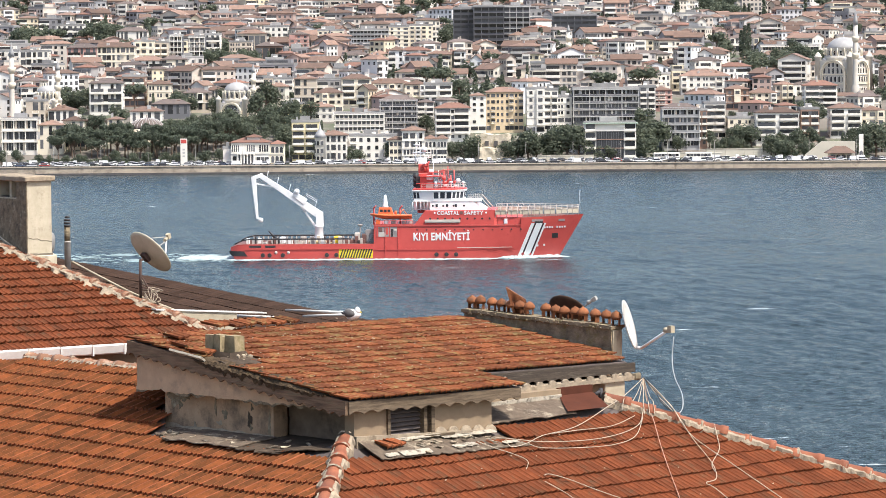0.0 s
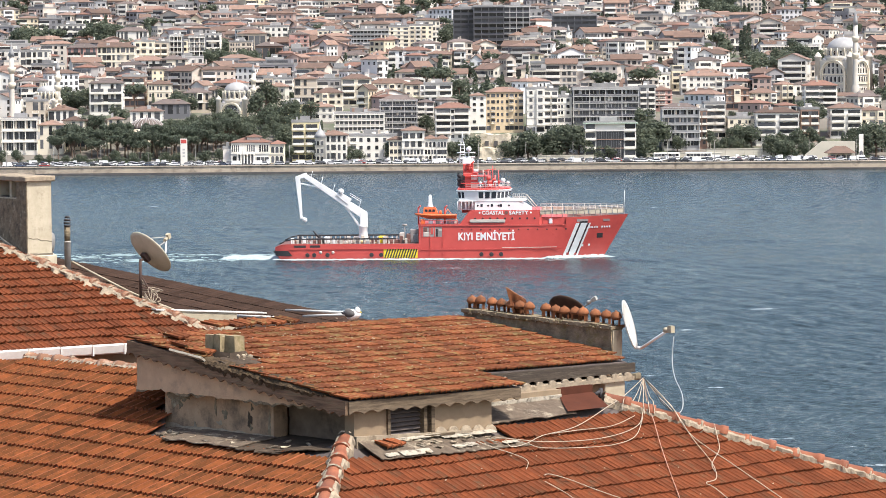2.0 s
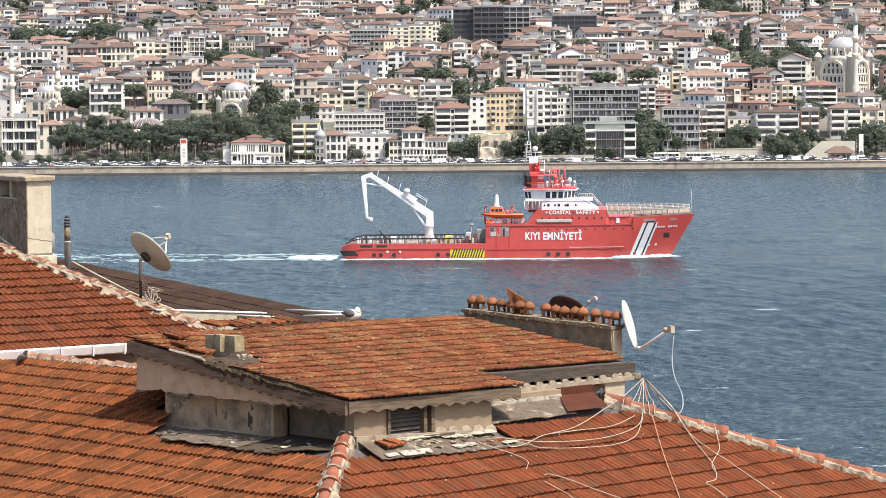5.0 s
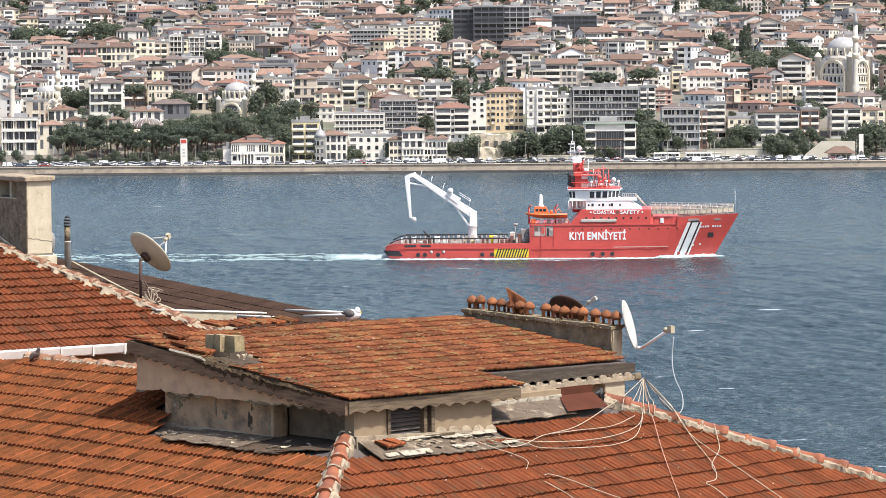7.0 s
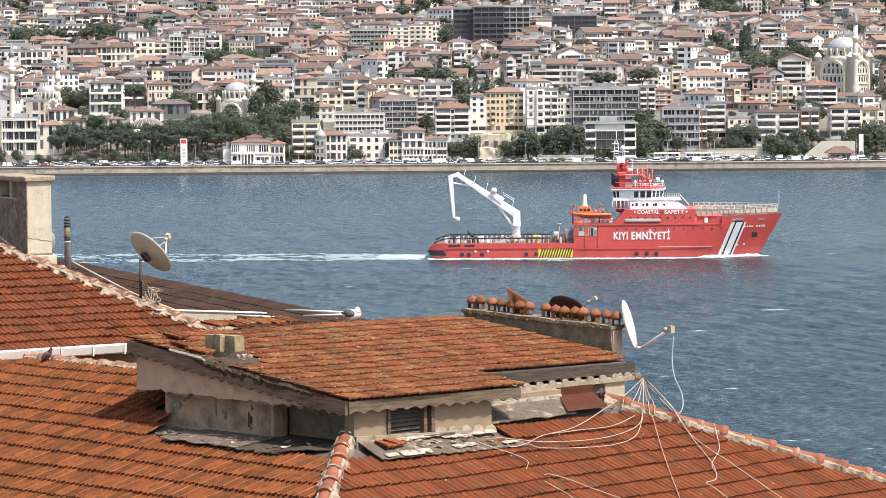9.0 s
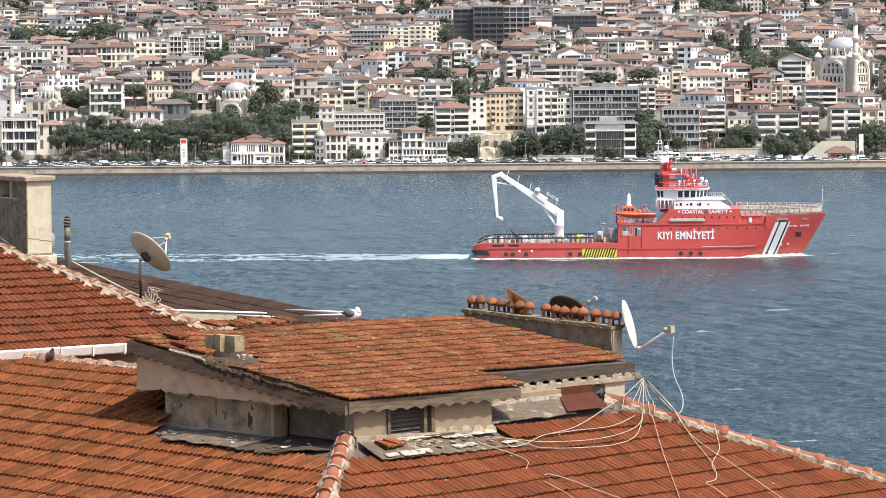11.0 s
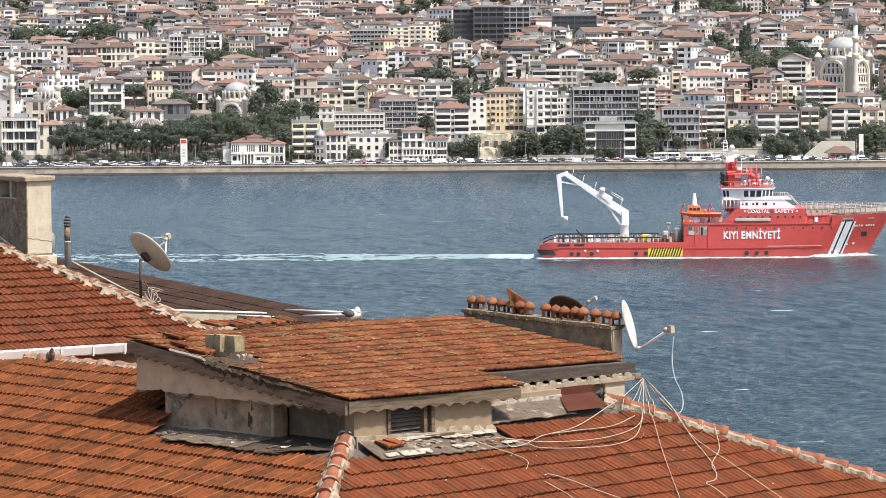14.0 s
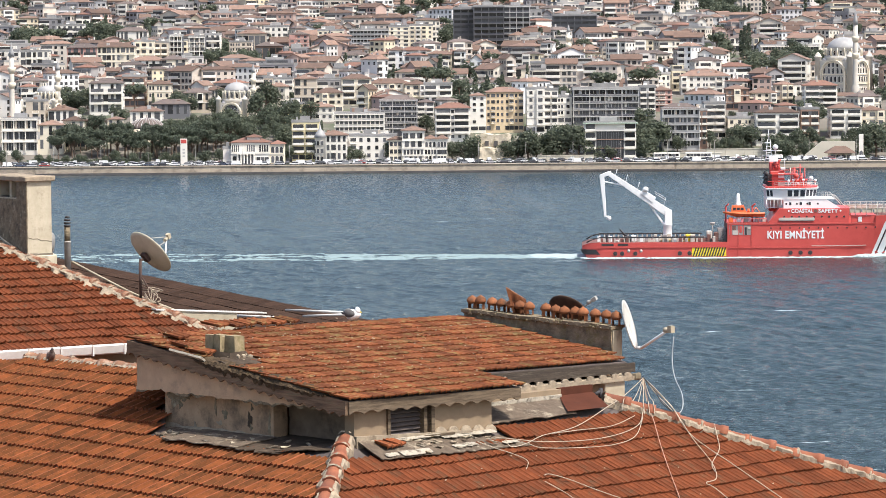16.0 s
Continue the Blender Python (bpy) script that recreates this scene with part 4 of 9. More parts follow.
# ---------- near roofs: a house frame with u along the street front, v along its side ----------
ROOF = pose(-1.183, 44.204, 49.238, 0, 0, 44)
T_RIGHT, T_LEFT, T_DORMER = 0.46, 0.38, 0.12
TILE_W, TILE_RUN = 0.205, 0.335


def right_z(u, v):
    return T_RIGHT * (v - 0.1)


def left_z(u, v):
    return T_LEFT * (u + 0.1)


def dormer_z(u, v):
    return 0.596 + T_DORMER * (v - 0.05) - 0.018 * max(0.0, u)


def left_shelf(u, v):
    """Height of the flat sheet along the dormer's gable side."""
    return -0.08 + (u - 0.05) * 0.077


def front_shelf(u, v):
    """Height of the flat sheet along the dormer's front."""
    edge = -0.5 - 0.04 * u
    foot = 0.03 - 0.051 * u
    return foot + (right_z(u, edge) + 0.09 - foot) * min(1.0, v / edge)


def plane_frame(origin, along, up_slope):
    """Frame of a roof plane: x along the rows, y up the slope, z outwards."""
    x, y = Vector(along).normalized(), Vector(up_slope).normalized()
    z = x.cross(y)
    m = Matrix((x, y, z)).transposed().to_4x4()
    m.translation = Vector(origin)
    return m


def tile_data(width, length):
    """Interlocking clay tile with two ribs and a side roll: vertices and faces."""
    xs = [0, 0.07, 0.15, 0.23, 0.34, 0.44, 0.50, 0.58, 0.66, 0.78, 0.92, 1.0, 1.05]
    zs = [0.038, 0.040, -0.008, 0.020, 0.018, 0.026, 0.040, -0.008, 0.020, 0.018, 0.028, 0.040, 0.032]
    vs, fs = [], []
    n = len(xs)
    for y, lift in ((0, 0.040), (length, 0.0)):
        vs += [(x * width, y, z + lift) for x, z in zip(xs, zs)]
    vs += [(x * width, 0.004, z + 0.040 - 0.028) for x, z in zip(xs, zs)]
    for i in range(n - 1):
        fs.append((i, i + 1, n + i + 1, n + i))
        fs.append((2 * n + i, 2 * n + i + 1, i + 1, i))
    fs.append((0, n, 2 * n))
    fs.append((n - 1, 3 * n - 1, 2 * n - 1))
    return vs, fs


TILE_VS, TILE_FS = tile_data(TILE_W, TILE_RUN + 0.07)
# groove faces take the second, channel material
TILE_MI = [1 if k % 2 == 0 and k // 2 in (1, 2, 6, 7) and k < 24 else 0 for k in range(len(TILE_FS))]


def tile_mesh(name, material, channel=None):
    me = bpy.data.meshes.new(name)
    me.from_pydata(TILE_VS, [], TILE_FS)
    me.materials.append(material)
    me.materials.append(channel or M_CHANNEL)
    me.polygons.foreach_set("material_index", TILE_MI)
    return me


def lay_tiles(slope, m, x0, x1, y0, y1, keep, near, material, seed, sag=0.0, jitter=1.0, channel=None, bow=0.0, flat=1.0):
    """Covers a slope with tiles: those in the near stretch as parts, the rest joined."""
    rnd = random.Random(seed)
    me = tile_mesh("tile", material, channel)
    vs, fs = [], []
    count = 0
    for j in range(int((y1 - y0) / TILE_RUN) + 1):
        y = y0 + j * TILE_RUN
        s = (y + 2.07) / 3.37
        y += bow * s * (1 - s) if 0 < s < 1 else 0
        off = rnd.uniform(-0.02, 0.02)
        for i in range(int((x1 - x0) / TILE_W) + 1):
            x = x0 + i * TILE_W + off
            if not keep(x + TILE_W / 2, y + TILE_RUN * 0.5):
                continue
            dip = sag * noise.noise((x * 0.6, y * 0.8, seed))
            t = m @ pose(x, y + dip + rnd.uniform(-0.008, 0.008) * jitter, rnd.uniform(0, 0.006) * jitter + abs(dip) * 0.3, rnd.uniform(-1.0, 1.0) * jitter,
                         rnd.uniform(-0.9, 0.9) * jitter, rnd.uniform(-0.8, 0.8) * jitter) @ Matrix.Diagonal((1, 1, flat, 1))
            if count < 300 and near(x, y):
                shared("tile", me, slope, t)
                count += 1
            else:
                b = len(vs)
                vs += [tuple(t @ Vector(p)) for p in TILE_VS]
                fs += [tuple(b + k for k in f) for f in TILE_FS]
    if vs:
        rest = bpy.data.meshes.new("tile_field")
        rest.from_pydata(vs, [], fs)
        rest.materials.append(material)
        rest.materials.append(channel or M_CHANNEL)
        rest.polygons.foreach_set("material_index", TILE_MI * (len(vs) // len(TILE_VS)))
        ob = new("tile_field", rest)
        ob.parent = slope
        tagged(ob, kind="stuff")


def slab(bm, outline, z, thick=0.07):
    prism(bm, outline, lambda a, b: z(a, b) - thick, lambda a, b: z(a, b) - 0.012)


def ridge_tiles(parent, a, b, step=0.36, r=0.105, seed=0, mortar=1.0, material=None):
    """Half-round capping tiles from a down to b, bedded in rough mortar."""
    rnd = random.Random(seed)
    a, b = Vector(a), Vector(b)
    d = (b - a).normalized()
    side = d.cross(Vector((0, 0, 1))).normalized()
    upv = side.cross(d)
    bm = bmesh.new()
    rings = []
    for y, rr in ((0, r * 0.86), (0.06, r * 0.9), (step * 0.8, r), (step * 0.82, r * 1.16), (step + 0.03, r * 1.16)):
        rings.append([bm.verts.new((math.cos(math.pi * k / 8) * rr, y, math.sin(math.pi * k / 8) * rr * 0.92)) for k in range(9)])
    for p, q in zip(rings, rings[1:]):
        for k in range(8):
            bm.faces.new((p[k], p[k + 1], q[k + 1], q[k])).smooth = True
    bm.faces.new(rings[-1])
    me = mesh_of("ridge_tile", bm, material or M_RIDGE)
    base = Matrix((side, d, upv)).transposed().to_4x4()
    n = int((b - a).length / step)
    for k in range(n):
        p = a + d * (k * step)
        base.translation = p + upv * rnd.uniform(-0.01, 0.012)
        shared("ridge_tile", me, parent, base @ pose(0, 0, 0, rnd.uniform(-1.5, 1.5), rnd.uniform(-4, 4), rnd.uniform(-2.5, 2.5)))
    bm = bmesh.new()
    length = (b - a).length
    m = int(length / 0.035)
    for w in (-1, 1):
        rows = []
        for k in range(m + 1):
            t = length * k / m
            f = noise.noise((t * 5.0, w * 3.0 + seed, 0.5)) + 0.6 * noise.noise((t * 14.0, w * 2.0, seed))
            reach = 0.118 + 0.045 * f * mortar + 0.03 * mortar * max(0, math.cos(2 * math.pi * t / step)) ** 2
            p = a + d * t
            rows.append([bm.verts.new(p + side * w * 0.075 + upv * (0.06 + 0.012 * f)), bm.verts.new(p + side * w * (0.11 + 0.01 * f) + upv * (0.03 + 0.02 * abs(f))), bm.verts.new(p + side * w * reach - upv * 0.02), bm.verts.new(p + side * w * reach - upv * 0.09)])
        for p, q in zip(rows, rows[1:]):
            for k in range(3):
                bm.faces.new((p[k], p[k + 1], q[k + 1], q[k]) if w > 0 else (q[k], q[k + 1], p[k + 1], p[k]))
    for k in range(n + 1):
        rows = []
        for j in range(9):
            ang = math.pi * j / 8
            o = side * math.cos(ang) + upv * math.sin(ang) * 0.92
            f = noise.noise((k * 3.1, j * 0.9, seed + 0.3))
            rows.append([bm.verts.new(a + d * (k * step + e) + o * (r * 1.1 + h)) for e, h in ((-0.014 - 0.03 * f, 0.0), (0.0, 0.012 + 0.012 * f), (0.022 + 0.035 * f * mortar, 0.0))])
        for j, (p, q) in enumerate(zip(rows, rows[1:])):
            if noise.noise((k * 2.3, j * 0.55, seed + 4.7)) < -0.05:
                continue
            for i in range(2):
                bm.faces.new((p[i], q[i], q[i + 1], p[i + 1]))
    roughen(bm, 0.012, 18)
    tagged(part("ridge_mortar", bm, M_MORTAR, parent, "crumbling pale mortar"), kind="stuff")


def build_main_house():
    house = thing("apartment_house", ROOF, "old house under a hipped roof of red clay tiles", "house")
    bm = bmesh.new()
    prism(bm, [(-5.0, -3.8), (9.6, -3.8), (9.6, 13), (-5.0, 13)], -14, -2.15)
    part("wall", bm, M_RENDER_LT, house, "cream rendered wall")
    hip = lambda u: 0.1 + (u + 0.1) * T_LEFT / T_RIGHT
    bm = bmesh.new()
    slab(bm, [(-5.5, hip(-5.5)), (-0.7, hip(-0.7)), (-0.06, hip(-0.06)), (-0.4, 0.5), (-0.66, 0.6), (-0.66, 3.84), (-0.32, 3.5), (0.02, 3.94), (1.2, 4.1), (1.2, 8.55), (0.92, 8.55), (0.92, 14), (-5.5, 14)], left_z)
    left = part("roof_slope", bm, M_DKWOOD, house)
    bm = bmesh.new()
    slab(bm, [(-5.5, hip(-5.5)), (10.39, -4.36), (4.1, 1.2), (hip(0) + 1.1, 1.2)], right_z)
    right = part("roof_slope", bm, M_DKWOOD, house)
    bm = bmesh.new()
    slab(bm, [(10.39, -4.36), (10.39, 4.5), (4.1, 4.5), (4.1, 1.2)], lambda u, v: 0.023 - 0.406 * (u - 5.29))
    part("roof_slope", bm, M_TILE, house)
    bm = bmesh.new()
    slab(bm, [(1.2, 1.25), (4.1, 1.25), (4.1, 14), (1.2, 14)], lambda u, v: 0.44 - 0.5 * (u - 1.2))
    part("roof_slope", bm, M_TILE, house)
    # tiles
    cl, cr = math.sqrt(1 + T_LEFT ** 2), math.sqrt(1 + T_RIGHT ** 2)
    ml = plane_frame((0, 0, left_z(0, 0)), (0, -1, 0), (1, 0, T_LEFT))

    def keep_left(x, y):
        u, v = y / cl, -x
        return v > hip(u) + 0.06 and u < 1.16 and not (u > -0.64 + 0.35 * max(0.0, 0.7 - v) and v < 3.5 + max(1.2 * (u + 0.32), -1.07 * (u + 0.32))) and not (u > 0.9 and v > 8.5)
    lay_tiles(left, ml, -10.6, 4.4, -5.4 * cl, 1.3 * cl, keep_left, lambda x, y: -5.2 < x and -2.6 < y < 0.9, M_TILE, 3, 0.05, bow=0.62, flat=1.08)
    mr = plane_frame((0, 0, right_z(0, 0)), (1, 0, 0), (0, 1, T_RIGHT))

    def keep_right(x, y):
        u, v = x, y / cr
        return v < hip_inv(u) and u < 5.24 + (0.15 - v) * 1.131 and v < (-0.42 - 0.04 * u if u < 1.3 else -0.3 if u < 2.62 else 0.0)

    def hip_inv(u):
        return hip(u) - 0.06
    lay_tiles(right, mr, -5.0, 10.0, -4.4 * cr + 0.1, 0.3 * cr, keep_right, lambda x, y: -0.9 < x < 6.8 and -2.3 < y, M_TILE_DEEP, 4, 0.05, flat=0.95)
    # hips and the left ridge
    ridge_tiles(right, (-0.12, 0.04, 0.06), (-5.4, hip(-5.4), left_z(-5.4, 0) + 0.05), seed=1, mortar=1.3)
    ridge_tiles(right, (5.1, 0.32, 0.15), (10.3, -4.28, right_z(0, -4.28) + 0.05), seed=2, mortar=0.9)
    ridge_tiles(left, (1.2, 5.0, 0.485), (1.2, 8.6, 0.485), r=0.095, seed=3, mortar=1.2, material=M_TAN)
    return house


def scalloped_board(bm, a, b, top, bottom, thick, pitch=0.19, depth=0.045, out=(0, 0, 0)):
    """An eaves board from a to b (plan points), its lower edge cut in scallops."""
    a, b = Vector(a), Vector(b)
    n = max(8, int((b - a).length / pitch) * 8)
    nrm = Vector(((b - a).y, -(b - a).x, 0)).normalized() * thick
    f0, f1 = [], []
    for k in range(n + 1):
        s = k / n
        p = a.lerp(b, s)
        t0, b0 = top[0] + (top[1] - top[0]) * s, bottom[0] + (bottom[1] - bottom[0]) * s
        b0 += depth * abs(math.sin(math.pi * s * (b - a).length / pitch))
        for off, row in ((nrm, f0), (nrm * 0, f1)):
            q = Vector((p.x, p.y, 0)) + off
            row.append((bm.verts.new((q.x, q.y, t0)), bm.verts.new((q.x, q.y, b0))))
    for k in range(n):
        bm.faces.new((f0[k][1], f0[k + 1][1], f0[k + 1][0], f0[k][0]))
        bm.faces.new((f1[k][0], f1[k + 1][0], f1[k + 1][1], f1[k][1]))
        bm.faces.new((f0[k][0], f0[k + 1][0], f1[k + 1][0], f1[k][0]))
        bm.faces.new((f1[k][1], f1[k + 1][1], f0[k + 1][1], f0[k][1]))
    bm.faces.new((f0[0][0], f1[0][0], f1[0][1], f0[0][1]))
    bm.faces.new((f0[n][1], f1[n][1], f1[n][0], f0[n][0]))


def build_dormer():
    dormer = thing("roof_dormer", ROOF, "weathered rendered roof room with a low tiled lean-to roof", "dormer")
    # roof with an offset in its eaves
    bm = bmesh.new()
    outline = [(-0.2, -0.1), (2.98, -0.1), (2.98, 0.83), (6.14, 0.83), (6.32, 1.3), (6.4, 4.62), (1.3, 4.62), (-0.2, 4.42)]
    slab(bm, outline, dormer_z, 0.06)
    roof = part("roof_slope", bm, M_DKWOOD, dormer)
    cd = math.sqrt(1 + T_DORMER ** 2)
    md = plane_frame((0, 0, dormer_z(0, 0)), (1, 0, -0.018), (0, 1, T_DORMER))

    def keep(x, y):
        v = y / cd
        return v < 4.62 - 0.13 * max(0.0, 1.3 - x) and (v > 0.72 or x < 2.94) and x < min(6.36, 5.80 + 0.42 * v) and not (-0.02 < x < 0.55 and 2.66 < v < 3.2) and not (-0.3 < x < 0.42 and 2.25 < v < 2.7)
    lay_tiles(roof, md, -0.24, 6.3, -0.16, 4.55, keep, lambda x, y: y < 2.1, M_TILE_OLD, 9, 0.035, 0.9, flat=0.68)
    # loose, lifted tiles near the top of the left verge
    rnd = random.Random(14)
    for u, v, tilt in ((1.5, 4.5, 7), (1.75, 4.45, 9), (2.0, 4.5, 6), (2.3, 4.5, 10), (2.55, 4.45, 5), (2.85, 4.5, 8), (0.25, 3.9, 6), (-0.1, 3.3, 7), (-0.14, 2.85, 5)):
        me = tile_mesh("tile", M_TILE_OLD)
        shared("tile", me, roof, Matrix.Translation((u, v, dormer_z(u, v) + 0.03)) @ pose(0, 0, 0, tilt * 0.6 + 7, rnd.uniform(-5, 5), rnd.uniform(-8, 8)))
    # crust of moss and dirt over the verge, a pale plank left on it
    bm = bmesh.new()
    rows = []
    for k in range(160):
        v = 0.25 + 2.75 * k / 159
        f = max(0.0, min(1.0, (v - 0.2) / 0.9, (3.0 - v) / 0.3)) * (0.55 + 0.45 * noise.noise((v * 2.5, 0, 9)) + 0.4 * noise.noise((v * 11, 0, 4)))
        z = dormer_z(0, v)
        drop = 0.015 + 0.15 * max(0.0, f)
        rows.append([bm.verts.new((u + 0.012 * noise.noise((v * 14, u * 30, 5)), v, zz + 0.02 * noise.noise((v * 17, u * 25, 8)))) for u, zz in ((-0.02, z + 0.035), (-0.13, z + 0.03 + 0.03 * f), (-0.225, z + 0.03 * f), (-0.262 - 0.012 * f, z - 0.35 * drop), (-0.25, z - drop))])
    for p, q in zip(rows, rows[1:]):
        for i in range(4):
            bm.faces.new((p[i], q[i], q[i + 1], p[i + 1]))
    roughen(bm, 0.012, 22)
    bmesh.ops.recalc_face_normals(bm, faces=list(bm.faces))
    bmesh.ops.solidify(bm, geom=list(bm.faces), thickness=0.012)
    tagged(part("verge_crust", bm, M_CRUST, dormer, "dried moss and dirt along the verge"), kind="stuff")
    bm = bmesh.new()
    box(bm, -0.045, 0.045, -0.36, 0.36, -0.016, 0.016)
    bmesh.ops.subdivide_edges(bm, edges=[e for e in bm.edges if e.calc_length() > 0.3], cuts=8)
    roughen(bm, 0.008, 12)
    part("verge_plank", bm, M_FLAKE, dormer, "short pale plank lying on the verge").matrix_basis = pose(-0.25, 3.1, dormer_z(0, 3.1) + 0.02, 6.8, 35, 2)
    # verge board, front eaves boards
    bm = bmesh.new()
    scalloped_board(bm, (-0.2, 4.42, 0), (-0.2, -0.1, 0), (dormer_z(0, 4.42) - 0.01, dormer_z(0, -0.1) - 0.01), (dormer_z(0, 4.42) - 0.22, dormer_z(0, -0.1) - 0.24), 0.045, 0.2, 0.05)
    part("verge_board", bm, M_VERGE, dormer, "dark weathered verge board with scalloped edge")
    bm = bmesh.new()
    scalloped_board(bm, (-0.2, -0.1, 0), (2.98, -0.1, 0), (0.562, 0.508), (0.385, 0.335), 0.03, 0.26, 0.045)
    part("eaves_board", bm, M_WOOD, dormer, "grey weathered eaves board with scalloped edge")
    bm = bmesh.new()
    scalloped_board(bm, (2.98, 0.82, 0), (6.28, 0.82, 0), (0.612, 0.555), (0.385, 0.365), 0.03, 0.26, 0.06)
    part("eaves_board", bm, M_EAVE, dormer, "dark eaves board with scalloped edge")
    bm = bmesh.new()
    box(bm, 2.98, 6.16, 0.64, 0.9, 0.325, 0.385)
    for k in range(12):
        rod(bm, (3.13 + k * 0.26, 0.65, 0.375), (3.13 + k * 0.26, 0.7, 0.375), 0.066, seg=14)
    part("lintel", bm, M_MORTAR, dormer, "cream lintel with scalloped top")
    bm = bmesh.new()
    box(bm, 6.08, 6.25, 0.6, 0.76, 0.31, 0.43)
    bmesh.ops.subdivide_edges(bm, edges=list(bm.edges), cuts=4, use_grid_fill=True)
    for q in bm.verts:
        d = q.co - Vector((6.165, 0.68, 0.37))
        q.co -= d * 0.35 * (d.length / 0.13) ** 2
    roughen(bm, 0.03, 9)
    part("corner_block", bm, M_CONC, dormer)
    # overhanging wedge of wall under the verge
    bm = bmesh.new()
    prism(bm, [(-0.12, 0.6), (0.12, 0.6), (0.12, 4.36), (-0.12, 4.36)], 0.45, lambda u, v: dormer_z(u, v) - 0.07)
    part("gable_panel", bm, M_RENDER, dormer, "stained grey rendered gable panel")
    for face, reach, m, words in ((-0.124, 0.06, M_RENDER, "ragged lower edge of the render"), (-0.118, 0.095, M_STAIN_SHADE, "dark crumbled render")):
        bm = bmesh.new()
        rows = []
        for k in range(121):
            v = 0.58 + 3.8 * k / 120
            ragged = 0.5 + 0.5 * noise.noise((v * 2.2, face * 90, 1.0)) + 0.5 * noise.noise((v * 9.0, face * 40, 3.0))
            low = 0.455 - reach * max(0.0, ragged)
            rows.append([bm.verts.new((face + 0.006 * noise.noise((v * 6, z * 9, 2.0)), v, z)) for z in (0.462, 0.458, low)] + [bm.verts.new((face + 0.03, v, low + 0.004))])
        for p, q in zip(rows, rows[1:]):
            for i in range(3):
                bm.faces.new((p[i], q[i], q[i + 1], p[i + 1]))
        bmesh.ops.recalc_face_normals(bm, faces=list(bm.faces))
        bmesh.ops.solidify(bm, geom=list(bm.faces), thickness=0.006)
        part("render_edge", bm, m, dormer, words)
    # lower walls
    bm = bmesh.new()
    box(bm, 0.05, 0.3, 1.66, 3.95, -0.5, 0.47)
    part("wall", bm, M_PEEL, dormer, "peeling stained wall under the gable panel")
    rnd4 = random.Random(33)
    for v, z, rv, rz, m in ((3.74, 0.32, 0.15, 0.1, M_STAIN_SHADE), (3.5, 0.36, 0.12, 0.06, M_STAIN_SHADE), (3.62, 0.24, 0.05, 0.07, M_STAIN_SHADE), (2.86, 0.28, 0.025, 0.13, M_STAIN_SHADE), (2.66, 0.18, 0.06, 0.07, M_STAIN_SHADE), (2.78, 0.05, 0.06, 0.03, M_MORTAR), (2.14, 0.14, 0.05, 0.1, M_TAR), (2.12, 0.03, 0.03, 0.04, M_STAIN_SHADE), (2.1, 0.3, 0.03, 0.05, M_STAIN_SHADE), (3.3, -0.02, 0.03, 0.05, M_MORTAR), (1.74, 0.1, 0.03, 0.16, M_STAIN_SHADE)):
        bm = bmesh.new()
        rim = []
        for k in range(18):
            a = 2 * math.pi * k / 18
            f = 0.6 + 0.6 * rnd4.random() + 0.25 * math.sin(3 * a + 5 * v)
            rim.append((v + math.cos(a) * rv * f, z + math.sin(a) * rz * f))
        lo = [bm.verts.new((0.05, p, q)) for p, q in rim]
        hi = [bm.verts.new((0.044, p, q)) for p, q in rim]
        bm.faces.new(hi)
        for k in range(18):
            bm.faces.new((lo[k], lo[(k + 1) % 18], hi[(k + 1) % 18], hi[k]))
        bmesh.ops.recalc_face_normals(bm, faces=list(bm.faces))
        part("bare_patch", bm, m, dormer, "patch where the render has come off")
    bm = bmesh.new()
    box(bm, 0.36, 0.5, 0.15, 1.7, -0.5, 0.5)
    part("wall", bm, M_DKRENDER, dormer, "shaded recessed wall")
    for u0, u1, z0, z1 in ((0.0, 0.6, -0.45, 0.47), (1.42, 2.54, -0.45, 0.47), (0.6, 1.42, -0.45, 0.0), (0.6, 1.42, 0.4, 0.47)):
        bm = bmesh.new()
        box(bm, u0, u1, 0.0, 0.18, z0, z1)
        part("wall", bm, M_RENDER_LT, dormer)
    bm = bmesh.new()
    box(bm, 2.4, 2.54, 0.18, 1.1, -0.4, 0.47)
    part("wall", bm, M_RENDER, dormer)
    bm = bmesh.new()
    box(bm, 2.5, 4.42, 0.5, 0.64, -0.3, 0.33)
    box(bm, 4.42, 5.9, 0.8, 1.0, -0.3, 0.36)
    box(bm, 0.1, 6.3, 3.8, 3.95, -0.4, 0.98)
    box(bm, 6.15, 6.3, 1.3, 3.9, -0.9, 0.65)
    part("wall", bm, M_RENDER_LT, dormer)
    # louvred vent
    vent = part("louvre_vent", (lambda b: ([box(b, x0, x1, -0.03, 0.1, z0, z1) for x0, x1, z0, z1 in ((0.58, 0.63, -0.02, 0.44), (1.24, 1.30, -0.02, 0.44), (1.38, 1.44, -0.02, 0.44), (0.63, 1.4, -0.03, 0.02), (0.63, 1.4, 0.4, 0.44))], b)[1])(bmesh.new()), M_WOOD, dormer, "wooden louvred vent")
    me = None
    for k in range(7):
        if me is None:
            bm = bmesh.new()
            box(bm, 0.63, 1.25, -0.03, 0.03, -0.006, 0.006)
            me = mesh_of("slat", bm, M_DKWOOD)
        shared("slat", me, vent, pose(0, 0.06, 0.045 + k * 0.058, 38))
    bm = bmesh.new()
    box(bm, 0.62, 1.42, 0.14, 0.17, -0.02, 0.44)
    part("backing", bm, M_BLACK, vent)
    bm = bmesh.new()
    box(bm, 1.2, 1.75, -0.1, 0.0, -0.03, 0.0)
    part("sill", bm, M_WOOD, dormer)
    # plaster skirting and flashings
    bm = bmesh.new()
